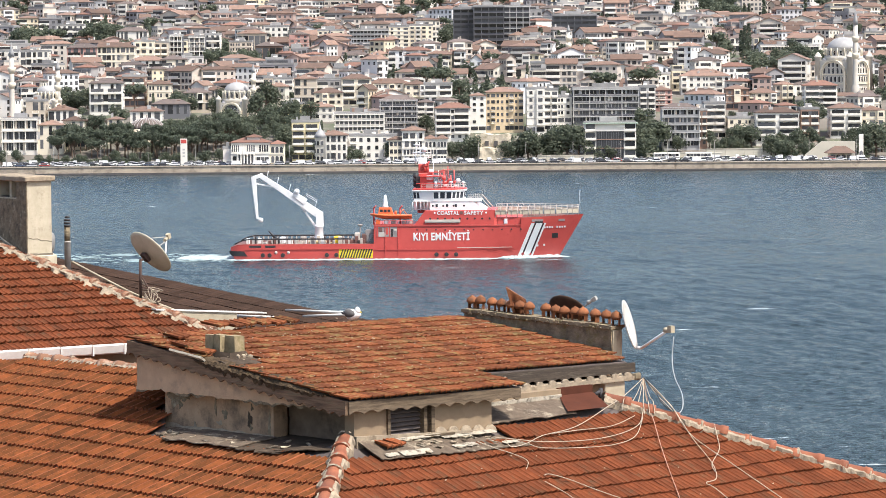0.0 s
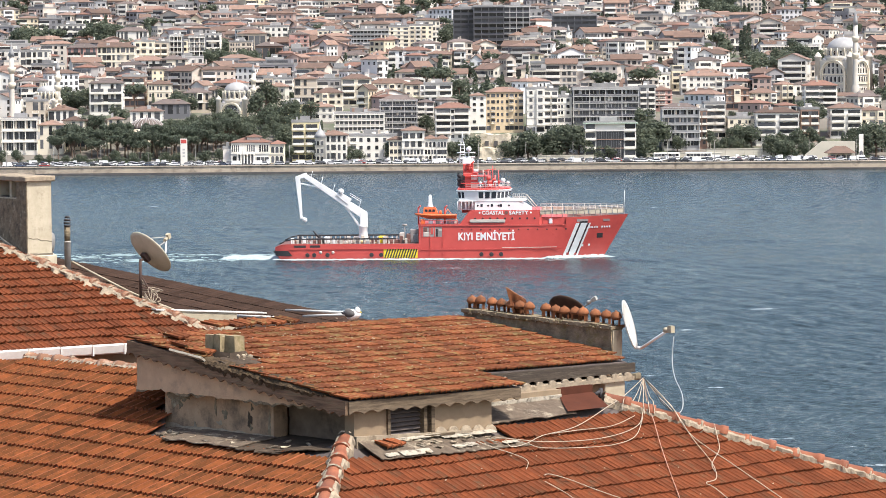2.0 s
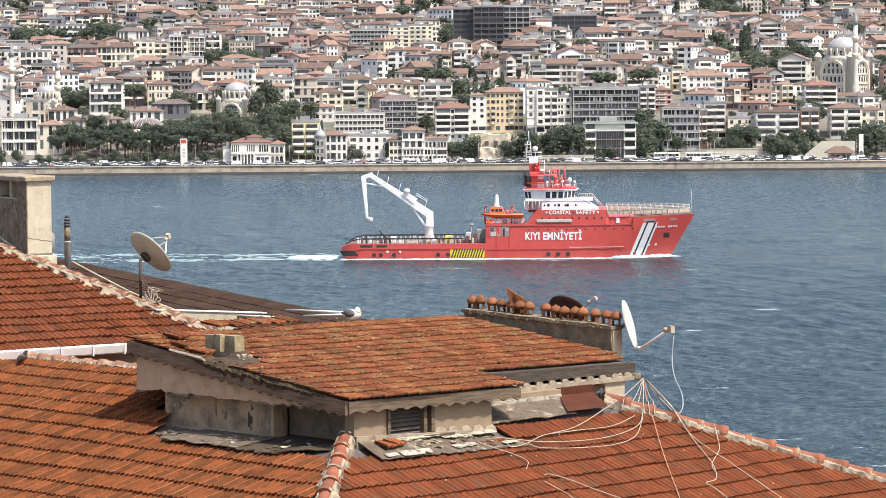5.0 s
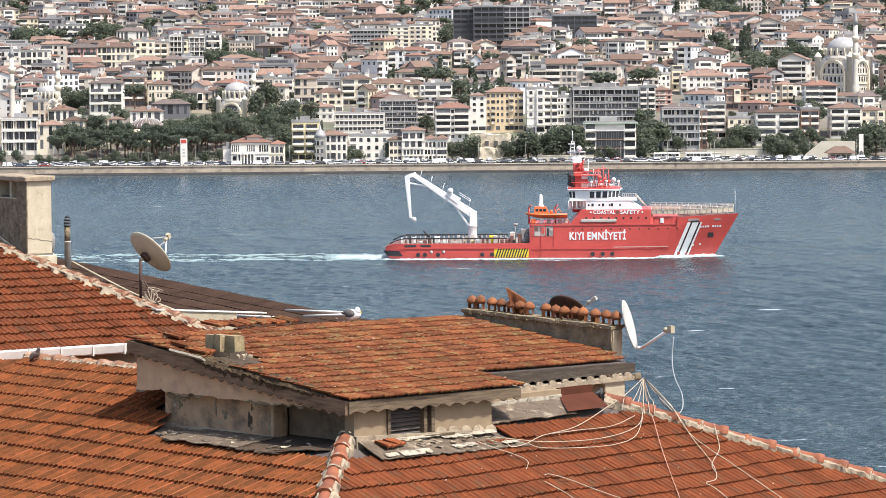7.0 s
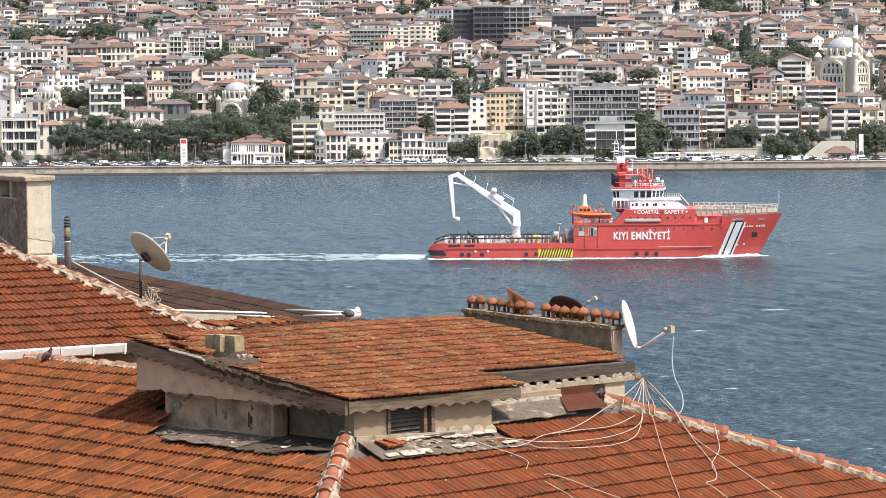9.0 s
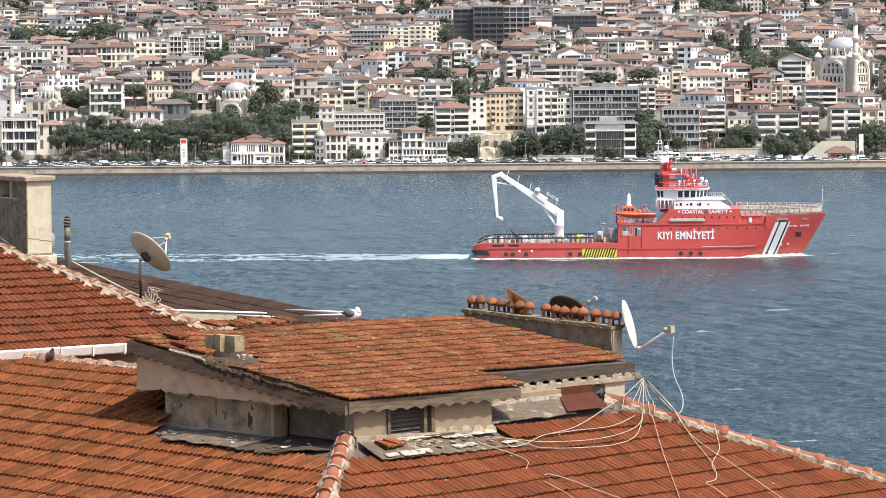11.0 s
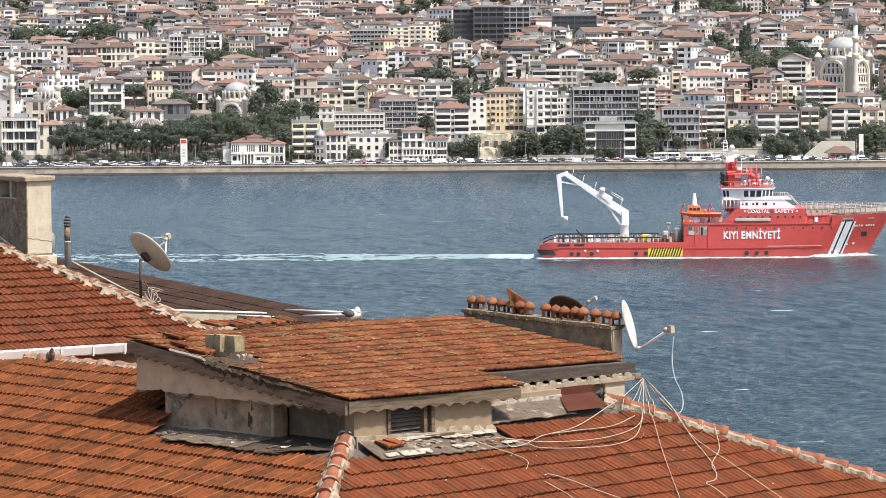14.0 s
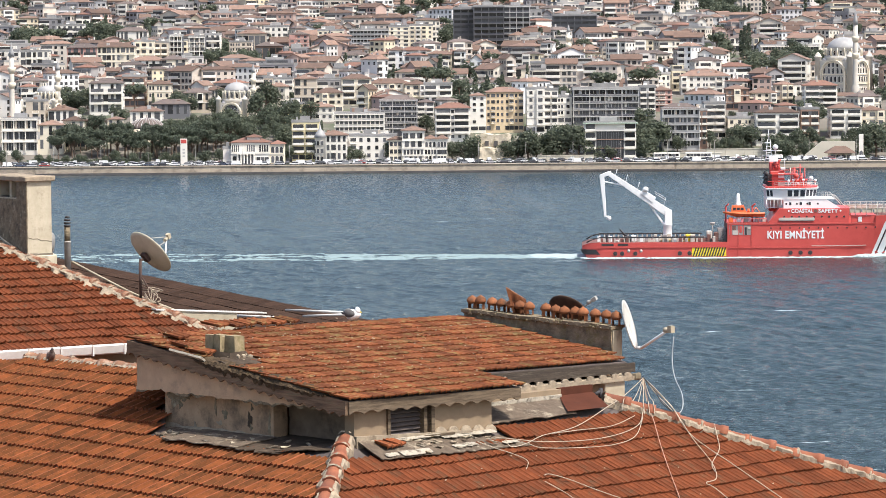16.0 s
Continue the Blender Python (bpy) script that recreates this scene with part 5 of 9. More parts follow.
    prism(bm, [(0.0, -0.05), (1.4, -0.05), (2.56, -0.05), (2.56, 0.0), (1.4, 0.0), (0.0, 0.0)], -0.45, lambda u, v: 0.08 - 0.045 * u)
    for k in range(5):
        u = 1.55 + k * 0.235
        rod(bm, (u, -0.05, 0.055 - 0.045 * u), (u, 0.0, 0.045 - 0.045 * u), 0.1, seg=14)
    roughen(bm, 0.01, 12)
    part("wall_skirting", bm, M_MORTAR, dormer, "pale patched plaster along the wall foot")
    def sheet(foot, edge, height, material, label, lift=0.0, seed=0.0):
        """A ragged metal or felt sheet between two lines in plan, lying on a height."""
        bm = bmesh.new()
        (a0, b0), (a1, b1), n, m = foot, edge, 22, 7
        grid = []
        for j in range(n + 1):
            p, q = Vector(a0).lerp(Vector(b0), j / n), Vector(a1).lerp(Vector(b1), j / n)
            reach = 1 + 0.07 * noise.noise((j * 0.6, seed, 2.2)) + 0.05 * noise.noise((j * 2.1, seed, 4.1))
            column = []
            for i in range(m + 1):
                r = p.lerp(q, i / m * reach)
                column.append(bm.verts.new((r.x, r.y, height(r.x, r.y) + lift + 0.02 * noise.noise((r.x * 4, r.y * 4, seed)) * (i / m))))
            grid.append(column)
        for j in range(n):
            for i in range(m):
                bm.faces.new((grid[j][i], grid[j + 1][i], grid[j + 1][i + 1], grid[j][i + 1]))
        roughen(bm, 0.006, 13)
        bmesh.ops.recalc_face_normals(bm, faces=list(bm.faces))
        bmesh.ops.solidify(bm, geom=list(bm.faces), thickness=0.012)
        part("flashing", bm, material, dormer, label)
    grey = "grey sheet flashing with pale patches"
    sheet(((0.07, 3.93), (0.07, 3.0)), ((-0.42, 3.62), (-0.74, 2.95)), left_shelf, M_LEAD, grey, 0.0, 1.0)
    sheet(((0.07, 3.1), (0.07, 1.6)), ((-0.72, 3.1), (-0.74, 1.55)), left_shelf, M_LEAD, grey, 0.012, 2.0)
    sheet(((0.4, 1.75), (0.4, 0.12)), ((-0.74, 1.7), (-0.72, 0.75)), left_shelf, M_TAR, "dark felt sheet in the corner of the roof", 0.004, 3.0)
    sheet(((0.4, 0.3), (0.02, 0.02)), ((-0.72, 0.8), (-0.3, 0.0)), left_shelf, M_TAR, "dark felt sheet by the hip", 0.03, 4.0)
    sheet(((0.02, 0.02), (1.45, 0.02)), ((0.02, -0.5), (1.5, -0.56)), front_shelf, M_LEAD, "dull grey sheet under the vent", 0.0, 5.0)
    sheet(((1.35, 0.02), (2.66, 0.02)), ((1.35, -0.54), (2.72, -0.58)), front_shelf, M_LEAD, grey, 0.01, 6.0)
    sheet(((2.54, 0.5), (4.5, 0.5)), ((2.54, 0.0), (4.2, 0.0)), lambda u, v: 0.035 + 0.33 * v, M_LEAD, "flashing with peeling white paint", 0.0, 7.0)
    # upturned edge of the sheet along the gable wall
    bm = bmesh.new()
    rows = [[bm.verts.new((0.05 - 0.02 * i - 0.012 * noise.noise((j * 0.4, i, 1.7)), 1.66 + 2.4 * j / 30, -0.085 + (0.0, 0.05)[i == 0] + 0.02 * noise.noise((j * 0.5, i * 2, 5.5)))) for j in range(31)] for i in range(3)]
    for p, q in zip(rows, rows[1:]):
        for j in range(30):
            bm.faces.new((p[j], p[j + 1], q[j + 1], q[j]))
    bmesh.ops.recalc_face_normals(bm, faces=list(bm.faces))
    bmesh.ops.solidify(bm, geom=list(bm.faces), thickness=0.01)
    part("flashing_edge", bm, M_MORTAR, dormer, "crumbling mortar fillet")
    # peeling white band above the right-hand flashing
    bm = bmesh.new()
    box(bm, 2.56, 4.42, 0.478, 0.499, 0.15, 0.26)
    bmesh.ops.subdivide_edges(bm, edges=list(bm.edges), cuts=9, use_grid_fill=True)
    roughen(bm, 0.012, 16)
    part("white_band", bm, M_FLAKE, dormer, "flaking white band")
    # white paint left on the lower edge of the front flashing, two loose tiles on it
    for u0, u1, v0, v1 in ((0.14, 0.36, -0.5, -0.42), (0.42, 0.95, -0.53, -0.40), (1.42, 1.85, -0.46, -0.36), (2.3, 2.58, -0.5, -0.42), (0.7, 1.5, -0.12, -0.06), (1.5, 2.5, -0.16, -0.06)):
        bm = bmesh.new()
        n = 9
        rows = [[bm.verts.new((u0 + (u1 - u0) * j / n + 0.02 * noise.noise((i * 1.3, j * 0.9, u0)), v0 + (v1 - v0) * i / 3 + (0.07 * noise.noise((j * 0.9, i, u0 + 3)) if i in (0, 3) else 0), front_shelf(u0, v0 + (v1 - v0) * i / 3) + 0.032)) for j in range(n + 1)] for i in range(4)]
        for a, b in zip(rows, rows[1:]):
            for j in range(n):
                bm.faces.new((a[j], a[j + 1], b[j + 1], b[j]))
        bmesh.ops.recalc_face_normals(bm, faces=list(bm.faces))
        bmesh.ops.solidify(bm, geom=list(bm.faces), thickness=0.006)
        part("paint_patch", bm, M_FLAKE, dormer, "flaking white paint")
    for u, v, turn in ((0.25, -0.34, 6), (0.44, -0.32, 12)):
        shared("tile", tile_mesh("tile", M_TILE), dormer, Matrix.Translation((u, v, front_shelf(u, v) + 0.03)) @ pose(0, 0, 0, 20, 3, turn) @ Matrix.Diagonal((1, 0.6, 1, 1)))
    # loose scraps of sheet and plaster along the wall foot
    rnd3 = random.Random(19)
    for k in range(56):
        if k < 26:
            u, v = 0.0 - rnd3.random() * 0.6, rnd3.uniform(0.6, 3.9)
            z = left_shelf(u, v) + 0.035
        else:
            u, v = rnd3.uniform(0.1, 2.6), -0.06 - rnd3.random() * 0.42
            z = front_shelf(u, v) + 0.035
        bm = bmesh.new()
        w, l = rnd3.uniform(0.03, 0.09), rnd3.uniform(0.02, 0.06)
        bmesh.ops.create_grid(bm, x_segments=3, y_segments=2, size=0.5)
        for q in bm.verts:
            q.co = Vector((q.co.x * w * 2, q.co.y * l * 2, rnd3.uniform(-0.012, 0.012)))
        bmesh.ops.solidify(bm, geom=list(bm.faces), thickness=0.01)
        ob = part("sheet_scrap", bm, rnd3.choice((M_CREAM, M_PEELWHITE, M_LEAD, M_MORTAR)), dormer)
        ob.matrix_basis = pose(u, v, z - 0.012, rnd3.uniform(-4, 14), rnd3.uniform(-8, 8), rnd3.uniform(0, 180))
    # brown board, pillar, pipe bend
    bm = bmesh.new()
    prism(bm, [(4.42, 0.55), (5.12, 0.55), (5.12, 0.6), (4.42, 0.6)], 0.1, 0.34)
    vs = [bm.verts.new(p) for p in ((4.42, 0.548, 0.235), (5.12, 0.548, 0.235), (4.86, -0.02, 0.085), (4.02, -0.02, 0.085))]
    bm.faces.new(vs)
    part("apron_board", bm, M_BROWN, dormer, "brown painted board")
    bm = bmesh.new()
    box(bm, 5.52, 5.94, 0.68, 0.86, -0.3, 0.345)
    bevel(bm, 0.01)
    part("pillar", bm, M_CREAM, dormer, "cream rendered pillar")
    bm = bmesh.new()
    lathe(bm, [(0.03, 0), (0.04, 0.02), (0.03, 0.14)], 10, (5.24, 0.5, 0.14))
    rod(bm, (5.24, 0.5, 0.24), (5.12, 0.54, 0.18), 0.03)
    part("drain_pipe", bm, M_BLACK, dormer)
    return dormer


build_main_house()
build_dormer()


def build_roof_things():
    # low concrete vent stub standing on the dormer's tiles
    stub = thing("vent_stub", ROOF @ pose(0.277, 2.92, 0.885), "short concrete flue block standing on the roof tiles", "flue")
    bm = bmesh.new()
    for x0, x1, y0, y1, z1 in ((-0.13, -0.09, -0.06, 0.09, 0.36), (-0.13, -0.09, 0.1, 0.265, 0.35), (-0.09, 0.13, -0.06, 0.265, 0.34), (-0.05, 0.13, -0.265, -0.06, 0.35)):
        box(bm, x0, x1, y0, y1, -0.12, z1)
    roughen(bm, 0.012, 14)
    part("block", bm, M_BLOCK, stub)
    bm = bmesh.new()
    for k in range(14):
        bmesh.ops.create_icosphere(bm, subdivisions=1, radius=0.04, matrix=Matrix.Translation((-0.05 + 0.02 * k, -0.29 + 0.02 * math.sin(k * 5.1), 0.02 + 0.05 * math.sin(k * 2.3))))
    roughen(bm, 0.03, 12)
    part("mortar_foot", bm, M_MORTAR, stub)
    bm = bmesh.new()
    ring = [[bm.verts.new((x, y, z + 0.02 * noise.noise((x * 9, y * 9, z)))) for x, y in ((-g, -g - 0.13), (0.0, -g - 0.15), (g + 0.02, -g - 0.12), (g, 0.0), (g, g + 0.13), (0.0, g + 0.14), (-g, g + 0.13), (-g - 0.02, 0.0))] for g, z in ((0.14, 0.13), (0.17, 0.05), (0.3, -0.0))]
    for p, q in zip(ring, ring[1:]):
        for i in range(8):
            bm.faces.new((p[i], p[(i + 1) % 8], q[(i + 1) % 8], q[i]))
    bmesh.ops.recalc_face_normals(bm, faces=list(bm.faces))
    bmesh.ops.solidify(bm, geom=list(bm.faces), thickness=0.012)
    part("tarred_skirt", bm, M_TAR, stub, "dark tarred flashing round the flue's foot")

    bm = bmesh.new()
    grid = [[bm.verts.new((u + 0.03 * noise.noise((u * 6, v * 6, 2)), v + 0.04 * noise.noise((u * 5, v * 7, 6)), dormer_z(0.277 + u, 2.92 + v) - 0.885 + 0.035 + 0.02 * noise.noise((u * 8, v * 8, 1)))) for u in np.linspace(-0.46, 0.2, 12)] for v in np.linspace(-0.68, -0.2, 9)]
    for p, q in zip(grid, grid[1:]):
        for i in range(11):
            bm.faces.new((p[i], p[i + 1], q[i + 1], q[i]))
    bmesh.ops.recalc_face_normals(bm, faces=list(bm.faces))
    bmesh.ops.solidify(bm, geom=list(bm.faces), thickness=0.012)
    part("tarred_sheet", bm, M_TAR, stub, "dark sheet patched over the tiles below the flue")

    # long chimney wall with clay pots
    wall = thing("chimney_stack", ROOF @ pose(6.6, 0, 0), "long mossy concrete chimney stack beside the tiled roof", "chimney")
    bm = bmesh.new()
    prism(bm, [(-0.22, 1.36), (0.0, 1.36), (0.0, 4.45), (-0.22, 4.45)], -1.2, lambda a, b: 1.0 + 0.03 * (b - 1.3))
    bmesh.ops.subdivide_edges(bm, edges=[e for e in bm.edges if e.calc_length() > 1], cuts=14)
    roughen(bm, 0.015, 5)
    part("chimney_body", bm, M_CONC, wall)
    bm = bmesh.new()
    prism(bm, [(-0.26, 1.34), (0.03, 1.34), (0.03, 4.48), (-0.26, 4.48)], lambda a, b: 1.0 + 0.03 * (b - 1.3), lambda a, b: 1.05 + 0.03 * (b - 1.3))
    bmesh.ops.subdivide_edges(bm, edges=[e for e in bm.edges if e.calc_length() > 1], cuts=20)
    roughen(bm, 0.02, 7)
    part("coping", bm, M_CONC, wall)
    # sunlit end of the stack, its brightness painted as a pale facing
    bm = bmesh.new()
    box(bm, -0.2, -0.01, 1.345, 1.358, 0.1, 0.98)
    bmesh.ops.subdivide_edges(bm, edges=list(bm.edges), cuts=5, use_grid_fill=True)
    roughen(bm, 0.006, 14)
    part("end_render", bm, M_CREAM, wall, "paler facing painted as the stack's sunlit end")
    bm = bmesh.new()
    rnd = random.Random(26)
    for k in range(420):
        v = rnd.uniform(1.36, 4.46)
        bmesh.ops.create_icosphere(bm, subdivisions=1, radius=rnd.uniform(0.006, 0.02), matrix=Matrix.Translation((rnd.choice((-0.25, -0.24, -0.05, 0.01)) + rnd.uniform(-0.02, 0.02), v, 1.03 + 0.03 * (v - 1.3) + rnd.uniform(-0.04, 0.02))))
    roughen(bm, 0.015, 20)
    tagged(part("moss", bm, M_CONC, wall, "moss and crumbled cement"), kind="stuff")
    bm = bmesh.new()
    prof = [(0.056, 0), (0.058, 0.085), (0.064, 0.10), (0.076, 0.108), (0.078, 0.122), (0.07, 0.15), (0.048, 0.18), (0.018, 0.194), (0.012, 0.205)]
    seg = 14
    rings = [[bm.verts.new((math.cos(2 * math.pi * k / seg) * r, math.sin(2 * math.pi * k / seg) * r, z)) for k in range(seg)] for r, z in prof]
    for i, (a, b) in enumerate(zip(rings, rings[1:])):
        for k in range(seg):
            if i == 0 and k % 7 in (0, 1, 2):
                continue
            bm.faces.new((a[k], a[(k + 1) % seg], b[(k + 1) % seg], b[k])).smooth = True
    bm.faces.new(rings[-1])
    pot_me = mesh_of("chimney_pot", bm, M_POT)
    rnd = random.Random(6)
    spots = [4.43, 4.24, 3.97, 3.78, 3.59, 3.4, 3.19, 2.84, 2.64, 2.44, 2.24, 2.04, 1.83, 1.61, 1.37]
    for k, v in enumerate(spots):
        ob = new("chimney_pot", pot_me)
        ob.matrix_basis = ROOF @ pose(6.52 + rnd.uniform(-0.03, 0.03), v, 1.045 + 0.03 * (v - 1.4), rnd.uniform(-3, 3), rnd.uniform(-3, 3), rnd.uniform(-40, 40)) @ Matrix.Diagonal((1.14, 1.14, rnd.uniform(1.02, 1.14), 1))
        tagged(ob, "round-topped terracotta chimney pot with an arched opening on the stack", "chimney pot", "pots on the long chimney stack")
    # broken tile leaning among the pots
    bm = bmesh.new()
    prism(bm, [(-0.12, 0.0), (0.12, 0.0), (0.12, 0.03), (-0.12, 0.03)], -0.1, lambda x, y: 0.34 - 1.1 * x)
    for k in range(3):
        x = -0.1 + k * 0.09
        prism(bm, [(x - 0.018, -0.02), (x + 0.018, -0.02), (x + 0.018, 0.0), (x - 0.018, 0.0)], -0.1, lambda a, b: 0.32 - 1.1 * a)
    roughen(bm, 0.012, 9)
    solid("broken_tile", bm, M_POT, ROOF @ pose(6.62, 3.45, 1.1, 10, -14, -48), "broken ribbed clay tile leaning behind the chimney pots", "tile")


def dish_bowl(bm, r, depth, seg=32, rings=7, thick=0.012):
    """A shallow bowl that opens towards +z, with a rolled rim."""
    def sheet(off):
        out = [[bm.verts.new((0, 0, off))]]
        for i in range(1, rings + 1):
            s = i / rings
            out.append([bm.verts.new((math.cos(2 * math.pi * k / seg) * r * s, math.sin(2 * math.pi * k / seg) * r * 1.08 * s, depth * s * s + off)) for k in range(seg)])
        return out
    front, back = sheet(0), sheet(-thick)
    for rows, flip, mi in ((front, False, 0), (back, True, 1)):
        for k in range(seg):
            f = [rows[0][0], rows[1][k], rows[1][(k + 1) % seg]]
            ff = bm.faces.new(f[::-1] if flip else f)
            ff.smooth, ff.material_index = True, mi
        for a, b in zip(rows[1:], rows[2:]):
            for k in range(seg):
                f = [a[k], b[k], b[(k + 1) % seg], a[(k + 1) % seg]]
                ff = bm.faces.new(f[::-1] if flip else f)
                ff.smooth, ff.material_index = True, mi
    for k in range(seg):
        ff = bm.faces.new((front[-1][k], back[-1][k], back[-1][(k + 1) % seg], front[-1][(k + 1) % seg]))
        ff.material_index = 1


def facing(place, axis, roll=0):
    return Matrix.Translation(place) @ Vector(axis).to_track_quat("Z", "Y").to_matrix().to_4x4() @ pose(0, 0, 0, 0, 0, roll)


def lnb(bm):
    """Receiver head at the origin, looking towards -z."""
    lathe(bm, [(0.032, -0.06), (0.034, -0.02), (0.02, 0.0), (0.02, 0.05)], 12)
    box(bm, -0.03, 0.03, -0.025, 0.06, 0.03, 0.1)


def satellite_dish(place, axis, foot, r, lnb_out, back_mat, face_mat, label, post=True, depth=0.22, arm=0.013, head_size=1.0):
    """Offset dish on a tube mast; foot is where the mast stands."""
    d = thing("satellite_dish", Matrix.Translation(foot), label, "satellite dish")
    loc = Vector(place) - Vector(foot)
    bm = bmesh.new()
    dish_bowl(bm, r, r * depth)
    ob = part("reflector", bm, (face_mat, back_mat), d)
    ob.matrix_basis = facing(loc, axis)
    q = facing(loc, axis)
    bm = bmesh.new()
    box(bm, -0.06, 0.06, -0.08, 0.08, -0.09, -0.014)
    bevel(bm, 0.01)
    if post:
        br = part("bracket", bm, M_STEEL, d)
        br.matrix_basis = q
    knee = q @ Vector((0, 0, -0.1))
    bm = bmesh.new()
    rod(bm, (0, 0, 0), (0, 0, max(0.05, knee.z)), 0.024, seg=10)
    rod(bm, (0, 0, knee.z), knee if post else q @ Vector((0, 0, -0.02)), 0.022, seg=8)
    part("mast", bm, M_STEEL if post else M_GALV, d)
    head = Vector(lnb_out) - Vector(foot)
    low = q @ Vector((0, -r * 1.05, r * 0.2))
    low2 = q @ Vector((0, r * 1.05, r * 0.2))
    foot_end = low if (low - head).length < (low2 - head).length else low2
    bm = bmesh.new()
    elbow = foot_end.lerp(head, 0.12) + Vector((0, 0, -0.035))
    rod(bm, foot_end, elbow, arm, seg=8)
    rod(bm, elbow, head, arm, seg=8)
    part("feed_arm", bm, M_SHIPWHITE, d)
    bm = bmesh.new()
    lnb(bm)
    h = part("receiver_head", bm, M_CREAM, d)
    h.matrix_basis = facing(head, head - loc) @ Matrix.Diagonal((head_size, head_size, head_size, 1))
    return d


build_roof_things()


# ---------- the neighbour's higher roof with its chimney, gutter and dish ----------
NEIGH = pose(-4.976, 53.379, 49.736, 0, 0, 32)
T_NEIGH = 0.3057


def neigh_z(u, v):
    return T_NEIGH * v


def build_neighbour():
    house = thing("neighbour_house", NEIGH, "neighbouring house under an older red tiled roof", "house")
    bm = bmesh.new()
    prism(bm, [(-9, 0.35), (1.2, 0.35), (1.2, 9), (-9, 9)], -14, -0.1)
    part("wall", bm, M_RENDER_LT, house)
    hip_u = lambda v: 1.7 - 0.457 * v
    bm = bmesh.new()
    slab(bm, [(-9.5, 0), (1.7, 0), (-0.7, 5.25), (-9.5, 5.25)], neigh_z)
    slope = part("roof_slope", bm, M_DKWOOD, house)
    bm = bmesh.new()
    slab(bm, [(1.7, 0), (4.0, 6.0), (-0.7, 5.25)], lambda u, v: neigh_z(u, v) - 0.35 * max(0, u - hip_u(v)) - 0.02)
    part("roof_slope", bm, M_TILE_DARK, house)
    cn = math.sqrt(1 + T_NEIGH ** 2)
    mn = plane_frame((0, 0, 0), (1, 0, 0), (0, 1, T_NEIGH))
    lay_tiles(slope, mn, -9.4, 1.6, -0.08, 5.2 * cn, lambda x, y: x < hip_u(y / cn) - 0.02, lambda x, y: x > -3.3, M_TILE_DEEP, 12, 0.07, 1.3)
    ridge_tiles(slope, (-0.7, 5.25, neigh_z(0, 5.25) + 0.05), (1.6, 0.2, 0.1), r=0.098, seed=5, mortar=3.2, material=M_RIDGE_LIMED)
    # gutter
    bm = bmesh.new()
    prism(bm, [(-9.5, -0.2), (0.02, -0.2), (0.02, -0.03), (-9.5, -0.03)], -0.12, 0.035)
    for v in bm.verts:
        if v.co.z < 0:
            v.co.y = v.co.y * 0.8 - 0.005
    bevel(bm, 0.02)
    g = part("gutter", bm, M_WHITEPVC, house, "white half-round gutter")
    for k in range(12):
        bm = bmesh.new()
        box(bm, -0.18 - k * 0.55, -0.155 - k * 0.55, -0.206, -0.01, -0.13, 0.04)
        part("gutter_bracket", bm, M_WHITEPVC, g)
    # low parapet with pale coping behind the hip
    bm = bmesh.new()
    prism(bm, [(1.25, 1.02), (2.5, 1.02), (2.5, 1.16), (1.25, 1.16)], -0.6, lambda u, v: 0.42 - 0.075 * (u - 1.1))
    part("parapet", bm, M_CREAM, house, "white streaked parapet")
    bm = bmesh.new()
    prism(bm, [(1.0, 1.0), (3.05, 1.0), (3.05, 1.16), (1.0, 1.16)], lambda u, v: 0.42 - 0.075 * (u - 1.1), lambda u, v: 0.44 - 0.075 * (u - 1.1))
    part("coping", bm, M_WHITEPVC, house)


build_neighbour()


def build_rear_house():
    m = pose(-6.55, 61.1, 50.47, 0, 0, -39.5)
    house = thing("rear_house", m, "house behind with a dark brown tiled roof", "house")
    bm = bmesh.new()
    fall = lambda u, v: -0.105 * u - 0.17 * max(0, -v) - 0.5 * max(0, v)
    slab(bm, [(-6, 0), (9, 0), (9, -7.5), (-6, -7.5)], fall, 0.1)
    slope = part("roof_slope", bm, M_DKWOOD, house)
    bm = bmesh.new()
    slab(bm, [(-6, 0), (-6, 6), (9, 6), (9, 0)], fall, 0.1)
    part("roof_slope", bm, M_TILE_DARK, house)
    bm = bmesh.new()
    prism(bm, [(-5.6, -7), (8.6, -7), (8.6, 5.6), (-5.6, 5.6)], -16, lambda u, v: fall(u, v) - 0.15)
    part("wall", bm, M_RENDER_LT, house)
    mt = plane_frame((0, -7.5, fall(0, -7.5)), (1, 0, -0.105), (0, 1, 0.17))
    lay_tiles(slope, mt, -3.0, 8.8, 0, 7.4, lambda x, y: True, lambda x, y: 0.5 < x < 6 and y > 4.6, M_TILE_DARK, 17, 0.01, 0.4, channel=M_TILE_DARK, flat=0.35)
    return house


build_rear_house()


